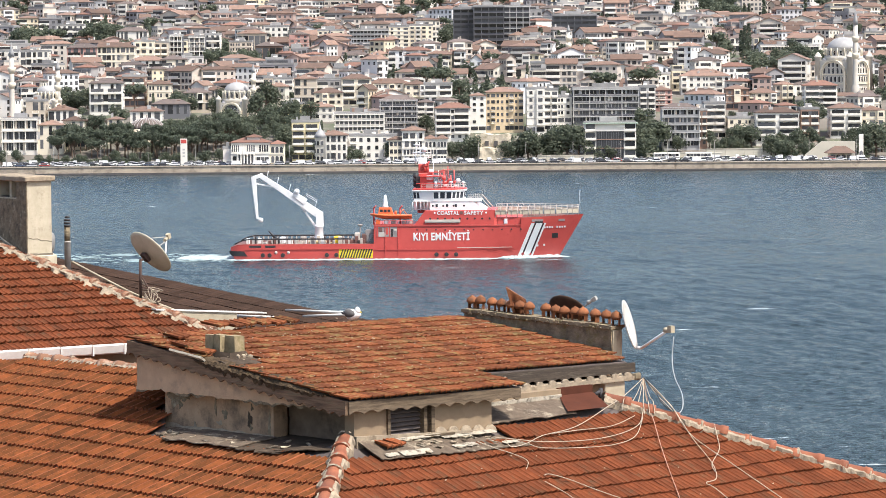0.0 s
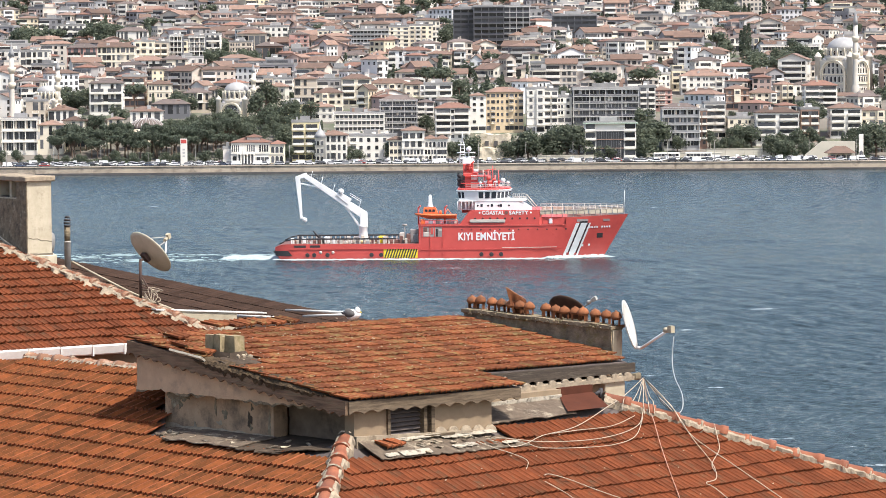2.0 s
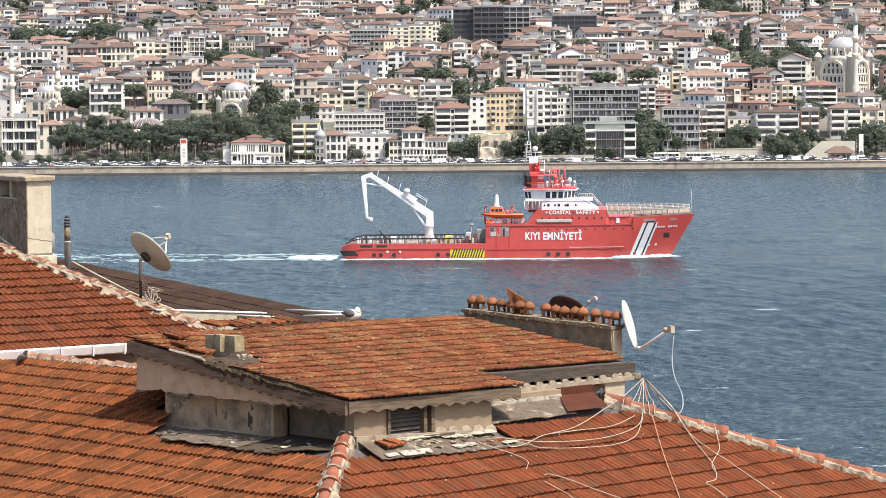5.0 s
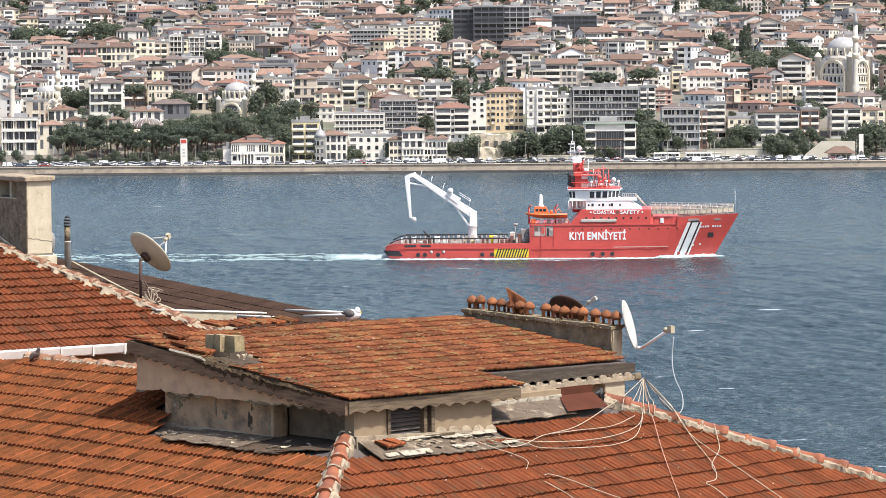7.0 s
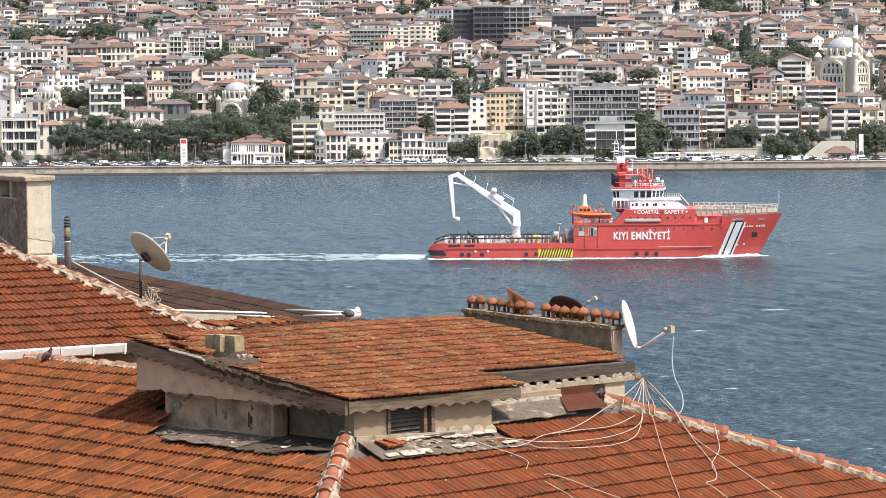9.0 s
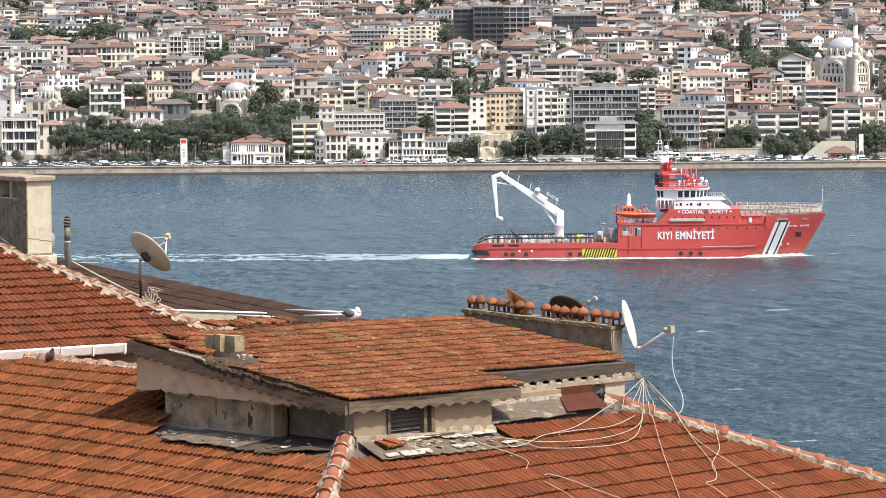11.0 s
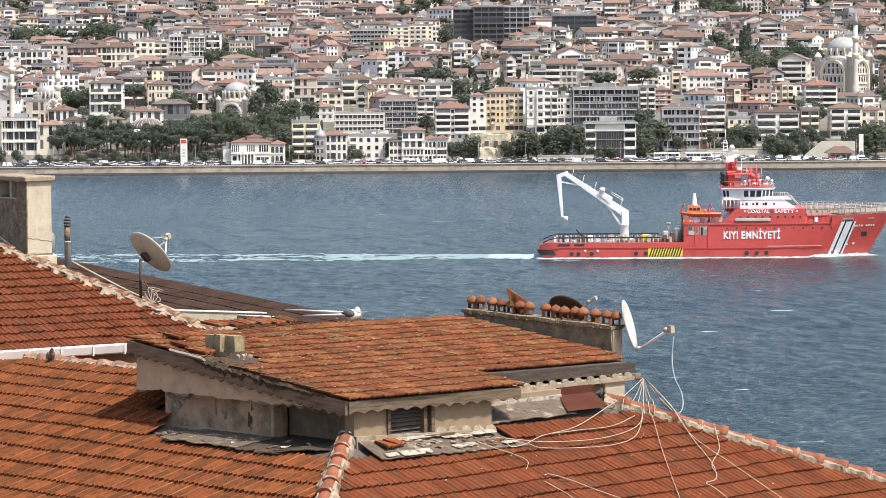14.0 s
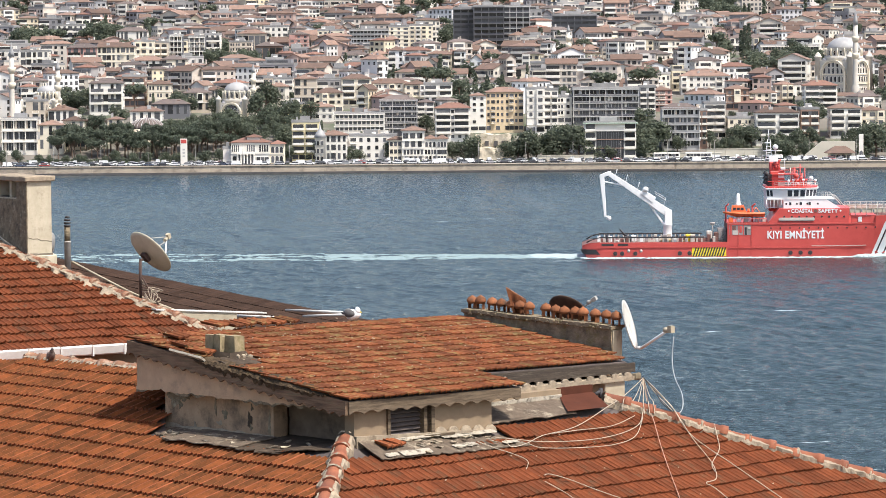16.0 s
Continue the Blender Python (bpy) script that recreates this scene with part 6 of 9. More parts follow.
def build_neighbour_things():
    # rendered chimney
    ch = thing("chimney", pose(-6.927, 56.484, 50.87, 0, 0, 32), "cream rendered chimney with a flat concrete cap on the tiled roof", "chimney")
    bm = bmesh.new()
    for x0, x1, y0, y1, z0, z1 in ((0, 0.44, 0, 1.5, -1.2, 1.04), (0, 0.44, 0, 0.42, 1.04, 1.32), (0.05, 0.44, 0.72, 0.8, 1.04, 1.32), (0, 0.44, 1.2, 1.5, 1.04, 1.32), (0.34, 0.44, 0.42, 1.2, 1.04, 1.32)):
        box(bm, x0, x1, y0, y1, z0, z1)
    part("chimney_body", bm, M_LIMED, ch, "peeling pale limewashed render")
    # face away from the sun: rough render with its shade in the colour
    bm = bmesh.new()
    box(bm, -0.018, 0.0, 0.0, 1.5, -0.3, 1.02)
    box(bm, -0.018, 0.0, 0.0, 0.4, 1.02, 1.32)
    bmesh.ops.subdivide_edges(bm, edges=list(bm.edges), cuts=9, use_grid_fill=True)
    roughen(bm, 0.014, 9)
    part("rough_face", bm, M_STAIN_SHADE, ch, "rough dark render with its side's shade in the colour")
    bm = bmesh.new()
    box(bm, -0.06, 0.5, -0.05, 1.56, 1.32, 1.41)
    bevel(bm, 0.015)
    bmesh.ops.subdivide_edges(bm, edges=[e for e in bm.edges if e.calc_length() > 0.3], cuts=8)
    roughen(bm, 0.012, 9)
    part("cap", bm, M_MORTAR, ch)
    # black lining added so the openings read as deep shade
    bm = bmesh.new()
    box(bm, 0.3, 0.337, 0.42, 1.2, 1.045, 1.315)
    box(bm, 0.02, 0.3, 0.42, 0.71, 1.042, 1.05)
    box(bm, 0.02, 0.3, 0.81, 1.2, 1.042, 1.05)
    part("flue_lining", bm, M_BLACK, ch, "black lining that darkens the flue openings")
    bm = bmesh.new()
    prism(bm, [(-0.05, -0.06), (0.5, -0.06), (0.5, 1.5), (-0.05, 1.5)], -1.2, lambda x, y: 0.1 + 0.25 * y)
    roughen(bm, 0.02, 6)
    part("mortar_foot", bm, M_LIMED, ch)
    bm = bmesh.new()
    path = [(0.0, 0.39), (0.1, 0.36), (0.17, 0.37), (0.25, 0.33), (0.33, 0.335), (0.44, 0.31)]
    for (xa, za), (xb, zb) in zip(path, path[1:]):
        rod(bm, (xa, -0.001, za), (xb, -0.001, zb), 0.005, seg=5)
    part("crack", bm, M_STAIN_SHADE, ch, "dark crack in the render")
    bm = bmesh.new()
    box(bm, -0.012, 0.452, -0.02, -0.001, -0.4, 0.12)
    bmesh.ops.subdivide_edges(bm, edges=list(bm.edges), cuts=6, use_grid_fill=True)
    roughen(bm, 0.012, 14)
    part("base_patch", bm, M_PEELWHITE, ch, "rough patched base")
    bm = bmesh.new()
    box(bm, -0.05, -0.019, 0.0, 1.5, -0.2, 0.02)
    for v in bm.verts:
        v.co.z += 0.26 * v.co.y
    roughen(bm, 0.01, 8)
    part("foot_board", bm, M_EAVE, ch, "weathered board along the foot")
    # flue pipe with cowl
    fl = thing("flue_pipe", pose(-6.449, 58.13, 50.55), "grey metal flue pipe with a black louvred cowl", "flue")
    bm = bmesh.new()
    lathe(bm, [(0.055, -0.3), (0.055, 0.52), (0.062, 0.53), (0.062, 0.55), (0.052, 0.555)], 14)
    part("pipe", bm, M_GALV, fl)
    bm = bmesh.new()
    lathe(bm, [(0.052, 0.555), (0.052, 0.8)], 14)
    part("pipe_sleeve", bm, M_STAIN_SHADE, fl, "blackened upper pipe")
    bm = bmesh.new()
    for k in range(3):
        lathe(bm, [(0.05, 0.8 + k * 0.05), (0.066, 0.815 + k * 0.05), (0.05, 0.835 + k * 0.05)], 14)
    lathe(bm, [(0.05, 0.95), (0.03, 0.985), (0.01, 0.99)], 14)
    part("cowl", bm, M_BLACK, fl)
    # dish seen from behind, on a post
    satellite_dish((-4.87, 55.75, 51.0), (0.58, 0.50, 0.64), (-4.96, 55.41, 50.28), 0.405, (-4.59, 56.2, 51.24), M_DISH_BACK, M_DISH, "beige satellite dish on a rusty post at the roof's hip")
    bm = bmesh.new()
    for a, b in (((-4.86, 56.02, 51.26), (-4.6, 56.2, 51.27)), ((-4.72, 55.96, 51.12), (-4.6, 56.18, 51.2))):
        rod(bm, a, b, 0.009, seg=6)
    solid("strut", bm, M_GALV, Matrix(), "thin struts that hold a dish receiver", "strut")
    bm = bmesh.new()
    rod(bm, (-4.93, 55.36, 50.66), (-4.62, 55.2, 50.16), 0.016)
    solid("brace", bm, M_STEEL, Matrix(), "rusty steel brace of a dish post", "brace")
    # white dish near the chimney stack
    satellite_dish((2.70, 49.82, 50.28), (0.94, -0.20, 0.26), (2.58, 49.9, 49.8), 0.345, (3.25, 49.0, 50.27), M_DISH, M_DISH, "white satellite dish on a galvanised bracket at the eaves", post=False, depth=0.15, arm=0.022, head_size=1.2)
    # rusty dish lying behind the pots, small dish beside the flue
    for place, axis, r, label in (((1.885, 51.5, 50.33), (0.35, 0.6, 0.72), 0.31, "rusty dark satellite dish behind the chimney pots"), ((-6.75, 58.3, 50.98), (-0.9, 0.3, 0.2), 0.24, "small grey satellite dish beside the chimney")):
        d = thing("satellite_dish", Matrix.Translation(Vector(place)), label, "satellite dish")
        bm = bmesh.new()
        dish_bowl(bm, r, r * 0.24)
        back = M_DISH_RUST if r > 0.3 else M_GALV
        ob = part("reflector", bm, (back, back), d)
        ob.matrix_basis = facing((0, 0, 0), axis)
        bm = bmesh.new()
        rod(bm, (0, 0, -0.6), (0, 0, 0), 0.02)
        part("mast", bm, M_STEEL, d)
    bm = bmesh.new()
    lnb(bm)
    rod(bm, (0, 0, 0.05), (0.06, 0.02, -0.3), 0.012)
    solid("receiver_head", bm, M_GALV, pose(2.22, 51.0, 50.55, 20, 60, 0), "grey dish receiver on a thin arm", "receiver")


build_neighbour_things()


def build_cables():
    def cable(pts, r, m, label, frame_m=ROOF):
        ob = tube("cable", [Vector(p) + Vector((0, 0, 0.018)) for p in pts], r, m)
        ob.matrix_basis = frame_m
        tagged(ob, label, "cable", "loose cables on the roof")
    top = Vector((6.27, 0.62, 0.33))
    w = "loose pale cable hanging from the eaves over the roof tiles"

    def drop(sag, *pts):
        """From the eaves' corner through the air to the first point, then over the tiles."""
        first = Vector(pts[0]) + Vector((0, 0, 0.05))
        pts = (first, *pts[1:])
        return [top, top.lerp(first, 0.35) + Vector((0, 0, -sag * 0.8)), top.lerp(first, 0.7) + Vector((0, 0, -sag)), *pts]
    cable(drop(0.03, (4.89, 0.0, 0.03), (3.89, -0.3, -0.11), (3.1, -0.42, -0.16), (2.63, -0.56, -0.22), (2.33, -0.58, -0.23), (2.4, -0.41, -0.15)), 0.0066, M_CABLE, w)
    cable(drop(0.12, (4.96, -0.35, -0.12), (4.48, -0.4, -0.15), (3.8, -0.39, -0.15), (3.28, -0.41, -0.15)), 0.0062, M_CABLE, w)
    cable(drop(0.10, (5.33, -0.23, -0.07), (5.01, -0.44, -0.17), (4.44, -0.6, -0.24), (3.76, -0.65, -0.26), (2.96, -0.56, -0.22), (2.42, -0.38, -0.14), (2.1, -0.33, -0.12)), 0.0066, M_CABLE, w)
    cable(drop(0.12, (5.12, -0.41, -0.15), (4.69, -0.68, -0.28), (4.15, -0.81, -0.34), (3.49, -0.79, -0.33), (2.82, -0.69, -0.28), (2.7, -0.54, -0.22)), 0.0062, M_CABLE, w)
    cable(drop(0.08, (5.28, -0.48, -0.18), (4.81, -1.07, -0.46), (4.32, -1.7, -0.75), (4.02, -2.09, -0.93), (3.6, -2.6, -1.16)), 0.007, M_CABLE_RED, "thin reddish cable lying over the roof tiles")
    cable(drop(0.0, (5.86, -0.32, -0.06), (5.64, -0.88, -0.37), (5.38, -1.48, -0.65), (5.08, -1.83, -0.81), (4.79, -1.9, -0.84), (4.81, -2.04, -0.9), (4.76, -2.4, -1.06)), 0.0066, M_CABLE, w)
    cable(drop(-0.02, (5.80, -0.40, -0.08), (5.73, -0.7, -0.29), (5.68, -1.06, -0.46), (5.7, -1.62, -0.71), (5.72, -2.5, -1.11)), 0.0066, M_CABLE, w)
    cable([(6.27, -0.74, -0.24), (6.1, -0.95, -0.4), (5.82, -1.23, -0.53), (5.34, -1.52, -0.66), (5.2, -1.7, -0.74)], 0.0066, M_CABLE, w)
    cable([(1.9, -0.37, -0.14), (2.01, -0.53, -0.21), (2.22, -0.75, -0.31), (2.29, -0.93, -0.39), (2.1, -1.09, -0.47)], 0.0062, M_CABLE, w)
    cable([(2.26, -1.27, -0.55), (2.39, -1.26, -0.55), (2.59, -1.44, -0.63), (2.82, -1.74, -0.77), (3.3, -2.3, -1.02)], 0.0066, M_CABLE, w)
    cable([(2.14, -1.4, -0.61), (2.22, -1.69, -0.74), (2.24, -2.0, -0.88)], 0.0062, M_CABLE, w)
    cable(drop(-0.03, (5.72, -0.24, 0.02), (5.8, -0.32, -0.03), (5.84, -0.36, -0.06)), 0.009, M_CABLE_BK, "thick dark cable from the eaves to the hip")
    for k in range(3):
        e = 0.05 * k
        cable(drop(0.05 + e, (5.62 - e, -0.16 + e, 0.04), (5.5 - e, -0.3 + e, -0.08)), 0.0058, M_CABLE, w)
    for k in range(2):
        e = 0.06 * k
        cable(drop(0.02 - e * 0.6, (5.76 + e * 0.5, -0.28 - e * 0.5, 0.0), (5.82 + e * 0.5, -0.36 - e * 0.5, -0.06)), 0.006, M_CABLE, w)
    cable(drop(0.16, (5.24, 0.05, 0.09), (5.1, -0.05, 0.0)), 0.0058, M_CABLE, w)
    # lead of the white dish and leads below the beige one
    c2 = ((3.33, 48.89, 50.17), (3.3, 48.83, 49.83), (3.33, 48.65, 49.59), (3.41, 48.4, 49.39), (3.4, 48.15, 49.21), (3.31, 48.03, 49.12))
    cable(c2, 0.008, M_LEADGREY, "thin grey lead hanging from the dish receiver", Matrix())
    for k in range(5):
        s = 0.05 * k
        cable(((-4.94, 55.4, 50.6 - s), (-4.78 + s, 55.3, 50.42), (-4.62 - s, 55.25, 50.28 + s), (-4.76, 55.2, 50.24), (-4.88, 55.25, 50.3 + s * 0.5)), 0.006, M_CABLE, "tangled pale lead at the foot of a dish post", Matrix())
    cable(((-4.3, 55.0, 50.1), (-4.98, 55.5, 50.32), (-5.5, 56.0, 50.52), (-6.25, 57.0, 50.8)), 0.018, M_CREAM, "pale conduit along the roof's hip", Matrix())


build_cables()


def build_debris():
    """Pale chips and leaves blown over the old tiles."""
    rnd = random.Random(51)
    bm = bmesh.new()
    for k in range(330):
        u, v = rnd.uniform(-0.1, 6.2), rnd.uniform(0.0, 4.6)
        if u > 3.1 and v < 0.8:
            continue
        z = dormer_z(u, v) + 0.075
        if k > 270:
            u, v = rnd.uniform(0.2, 6.0), rnd.uniform(-2.6, -0.35)
            z = right_z(u, v) + 0.085
        s = rnd.uniform(0.005, 0.016)
        a = rnd.uniform(0, 6.3)
        vs = [bm.verts.new((u + math.cos(a + q) * s * 1.4, v + math.sin(a + q) * s, z + rnd.uniform(-0.004, 0.012))) for q in (0, 1.4, 3.0, 4.6)]
        top = bm.verts.new((u, v, z + 0.014))
        for i in range(4):
            bm.faces.new((vs[i], vs[(i + 1) % 4], top))
    solid("roof_debris", bm, M_MORTAR, ROOF, "pale chips and dry leaves scattered on the roof tiles", "debris", kind="stuff")


build_debris()


def build_laths():
    for a, b, r in (((-3.55, 56.40, 49.94), (-2.76, 55.80, 49.95), 0.022), ((-2.67, 57.20, 49.96), (-1.67, 56.00, 50.01), 0.02), ((-2.35, 56.60, 49.90), (-1.63, 55.90, 49.98), 0.02)):
        bm = bmesh.new()
        rod(bm, a, b, r, seg=8)
        solid("pipe", bm, M_WHITEPVC, Matrix(), "pale pipe lying behind the tiled roof's ridge", "pipe", "pipes behind the ridge")


build_laths()


def build_gull():
    m = ROOF @ pose(4.2, 4.58, 1.11, 0, 0, -50) @ Matrix.Diagonal((0.78, 0.85, 1.05, 1))
    g = thing("gull", m, "white and grey gull resting on the roof's ridge", "bird")
    def egg(name, c, s, material, rot=0):
        bm = bmesh.new()
        bmesh.ops.create_uvsphere(bm, u_segments=16, v_segments=10, radius=1)
        for f in bm.faces:
            f.smooth = True
        for v in bm.verts:
            v.co = Vector((v.co.x * s[0], v.co.y * s[1], v.co.z * s[2] * (1 - 0.25 * v.co.x)))
        ob = part(name, bm, material, g)
        ob.matrix_basis = pose(*c, 0, rot)
    egg("body", (0, 0, 0.07), (0.15, 0.085, 0.075), M_SHIPWHITE)
    egg("head", (0.085, -0.02, 0.125), (0.055, 0.05, 0.055), M_SHIPWHITE)
    egg("wing", (-0.06, -0.055, 0.09), (0.12, 0.045, 0.06), M_DKGREY, 8)
    egg("wing", (-0.06, 0.055, 0.09), (0.12, 0.04, 0.055), M_SHIPGREY, 8)
    egg("tail", (-0.17, 0, 0.085), (0.07, 0.03, 0.02), M_BLACK, 12)
    bm = bmesh.new()
    rod(bm, (0.13, -0.03, 0.11), (0.165, -0.04, 0.1), 0.012, 0.004)
    part("beak", bm, M_YELLOW, g)


build_gull()


def build_pigeon():
    """A brown-grey pigeon, origin between its feet, looking towards +x."""
    g = thing("pigeon", pose(0, 0, 0), "brown-grey pigeon walking along the roof's ridge tiles", "bird")

    def oval(name, c, s, material, tilt=0):
        bm = bmesh.new()
        bmesh.ops.create_uvsphere(bm, u_segments=14, v_segments=10, radius=1)
        for f in bm.faces:
            f.smooth = True
        for v in bm.verts:
            k = 1 - 0.3 * max(0, -v.co.x)
            v.co = Vector((v.co.x * s[0], v.co.y * s[1] * k, v.co.z * s[2] * k))
        ob = part(name, bm, material, g)
        ob.matrix_basis = pose(*c, 0, tilt)
    oval("body", (0.0, 0, 0.085), (0.095, 0.055, 0.055), M_PIGEON, -38)
    oval("neck", (0.06, 0, 0.145), (0.05, 0.032, 0.032), M_PIGEON, -62)
    oval("head", (0.082, 0, 0.182), (0.028, 0.023, 0.023), M_DKGREY)
    for y in (-0.045, 0.045):
        oval("wing", (-0.025, y, 0.075), (0.095, 0.018, 0.04), M_PIGEON_WING, -36)
    bm = bmesh.new()
    prism(bm, [(-0.135, -0.022), (-0.03, -0.03), (-0.03, 0.03), (-0.135, 0.022)], lambda x, y: 0.052 + 0.75 * (x + 0.03), lambda x, y: 0.066 + 0.75 * (x + 0.03))
    part("tail", bm, M_DKGREY, g)
    bm = bmesh.new()
    rod(bm, (0.105, 0, 0.18), (0.13, 0, 0.172), 0.007, 0.002)
    part("beak", bm, M_BLACK, g)
    for y in (-0.022, 0.022):
        bm = bmesh.new()
        rod(bm, (0.005, y, 0.0), (0.0, y, 0.06), 0.006, seg=6)
        rod(bm, (-0.012, y, 0.004), (0.03, y, 0.004), 0.005, seg=6)
        part("leg", bm, M_RIDGE, g)
    return g


PIGEON = build_pigeon()


# ---------- the far shore: materials ----------
def plain_wall(name, c):
    return mat(name, c, tuple(k * 0.86 for k in c), 0.25, 0.85, 0.0, vary=0.06, c3=tuple(k * 0.7 for k in c), spot=0.66, spot_scale=0.12, coords="World")


WALLS = {"white": plain_wall("white_wall", (0.80, 0.76, 0.69)), "cream": plain_wall("cream_wall", (0.78, 0.70, 0.56)), "yellow": plain_wall("yellow_wall", (0.74, 0.65, 0.40)),
         "beige": plain_wall("beige_wall", (0.56, 0.48, 0.39)), "pink": plain_wall("pink_wall", (0.52, 0.30, 0.26)), "grey": plain_wall("grey_wall", (0.46, 0.45, 0.44)),
         "dark": plain_wall("dark_wall", (0.14, 0.14, 0.15)), "brown": plain_wall("brown_wall", (0.29, 0.185, 0.14)), "tan": plain_wall("tan_wall", (0.72, 0.56, 0.37)), "stone": plain_wall("stone_wall", (0.56, 0.52, 0.43))}
M_ROOF_FAR = mat("far_roof_tile", (0.20, 0.125, 0.093), (0.125, 0.085, 0.068), 0.5, 0.9, vary=0.45, coords="World")
M_ROOF_RED = mat("red_roof_tile", (0.225, 0.115, 0.082), (0.15, 0.082, 0.062), 0.5, 0.85, vary=0.2, coords="World")
M_ROOF_BROWN = mat("brown_roof_tile", (0.15, 0.115, 0.10), (0.09, 0.073, 0.068), 0.5, 0.85, vary=0.2, coords="World")
M_ROOF_FLAT = mat("flat_roof", (0.34, 0.33, 0.32), (0.22, 0.22, 0.22), 0.3, 0.9, vary=0.2, coords="World")
ROOFS = {"hip": M_ROOF_FAR, "red": M_ROOF_RED, "brown": M_ROOF_BROWN, "flat": M_ROOF_FLAT}
# pane tone lifted above plain glass, distant haze put into the colour
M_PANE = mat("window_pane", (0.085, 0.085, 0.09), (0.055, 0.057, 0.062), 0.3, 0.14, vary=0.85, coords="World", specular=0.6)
M_LEADROOF = mat("lead_dome", (0.37, 0.365, 0.36), (0.27, 0.27, 0.275), 0.3, 0.6, coords="World")
M_SEAWALL = mat("sea_wall_concrete", (0.47, 0.39, 0.30), (0.32, 0.265, 0.21), 0.15, 0.9, 0.02, 2, coords="World", c3=(0.21, 0.175, 0.14), spot=0.57, spot_scale=0.2)
M_RUIN = mat("ruin_stone", (0.66, 0.57, 0.44), (0.40, 0.34, 0.26), 0.5, 0.95, 0.1, 1.2, coords="World", c3=(0.22, 0.20, 0.13), spot=0.58, spot_scale=0.35)
M_WETSTONE = mat("wet_stone", (0.11, 0.10, 0.095), (0.06, 0.055, 0.055), 0.4, 0.7, 0.05, 1.5, coords="World")
M_ASPHALT = mat("asphalt", (0.075, 0.073, 0.07), (0.05, 0.05, 0.05), 0.5, 0.9, coords="World")
def leafy(m, glow):
    """Lets part of the light through the leaves."""
    nt = m.node_tree
    b = nt.nodes["Principled BSDF"]
    out = nt.nodes["Material Output"]
    tr = nt.nodes.new("ShaderNodeBsdfTranslucent")
    nt.links.new(b.inputs["Base Color"].links[0].from_socket, tr.inputs["Color"])
    mx = nt.nodes.new("ShaderNodeMixShader")
    mx.inputs[0].default_value = glow
    nt.links.new(b.outputs[0], mx.inputs[1])
    nt.links.new(tr.outputs[0], mx.inputs[2])
    nt.links.new(mx.outputs[0], out.inputs["Surface"])
    return m


# leaf colours lifted too, with the far shore's haze in their tone
M_LEAF = mat("leaves", (0.155, 0.175, 0.125), (0.115, 0.135, 0.10), 0.6, 0.95, vary=0.35, coords="World", specular=0.1)
M_LEAF_DARK = mat("pine_leaves", (0.135, 0.155, 0.115), (0.095, 0.115, 0.085), 0.6, 0.95, vary=0.3, coords="World", specular=0.1)
leafy(M_LEAF, 0.5)
leafy(M_LEAF_DARK, 0.5)
M_BARK = mat("bark", (0.16, 0.11, 0.08), (0.09, 0.065, 0.05), 2, 0.95)


# ---------- the far shore: houses ----------
def window_mesh(name, w, h, frame_mat):
    """A window: a raised frame round a sunk pane, in one piece."""
    bm = bmesh.new()
    box(bm, -w / 2 - 0.12, w / 2 + 0.12, -0.1, 0.1, -0.12, h + 0.12)
    front = min(bm.faces, key=lambda f: f.calc_center_median().y)
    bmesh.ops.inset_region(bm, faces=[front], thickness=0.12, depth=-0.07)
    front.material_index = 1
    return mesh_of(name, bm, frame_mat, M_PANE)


WIN = {"plain": window_mesh("window", 1.3, 1.5, WALLS["white"]), "tall": window_mesh("window", 1.3, 2.1, WALLS["white"]),
       "dark": window_mesh("window", 2.2, 1.9, WALLS["dark"])}


def roof_bm(w, d, z, kind, over=0.5, rise=None):
    bm = bmesh.new()
    if kind == "flat":
        box(bm, -w / 2 - 0.15, w / 2 + 0.15, -0.15, d + 0.15, z, z + 0.35)
        for x0, x1, y0, y1 in ((-w / 2 - 0.15, w / 2 + 0.15, -0.15, 0.1), (-w / 2 - 0.15, w / 2 + 0.15, d - 0.1, d + 0.15), (-w / 2 - 0.15, -w / 2 + 0.1, 0.1, d - 0.1), (w / 2 - 0.1, w / 2 + 0.15, 0.1, d - 0.1)):
            box(bm, x0, x1, y0, y1, z + 0.35, z + 1.0)
        box(bm, -w * 0.2, w * 0.15, d * 0.4, d * 0.75, z + 0.35, z + 2.6)
        return bm
    rise = rise or min(w, d) * 0.2
    x0, x1, y0, y1 = -w / 2 - over, w / 2 + over, -over, d + over
    r = min(w, d) * 0.45
    if w >= d:
        a, b = Vector((x0 + r, d / 2, z + rise)), Vector((x1 - r, d / 2, z + rise))
    else:
        a, b = Vector((0, y0 + r, z + rise)), Vector((0, y1 - r, z + rise))
    lo = [bm.verts.new(p) for p in ((x0, y0, z), (x1, y0, z), (x1, y1, z), (x0, y1, z))]
    up4 = [bm.verts.new(p) for p in ((x0, y0, z + 0.2), (x1, y0, z + 0.2), (x1, y1, z + 0.2), (x0, y1, z + 0.2))]
    va, vb = bm.verts.new(a), bm.verts.new(b)
    bm.faces.new(lo[::-1])
    for k in range(4):
        bm.faces.new((lo[k], lo[(k + 1) % 4], up4[(k + 1) % 4], up4[k]))
    if w >= d:
        for f in ((up4[0], up4[1], vb, va), (up4[2], up4[3], va, vb), (up4[1], up4[2], vb), (up4[3], up4[0], va)):
            bm.faces.new(f)
    else:
        for f in ((up4[0], up4[1], va), (up4[2], up4[3], vb), (up4[1], up4[2], vb, va), (up4[3], up4[0], va, vb)):
            bm.faces.new(f)
    return bm


PLACED = []
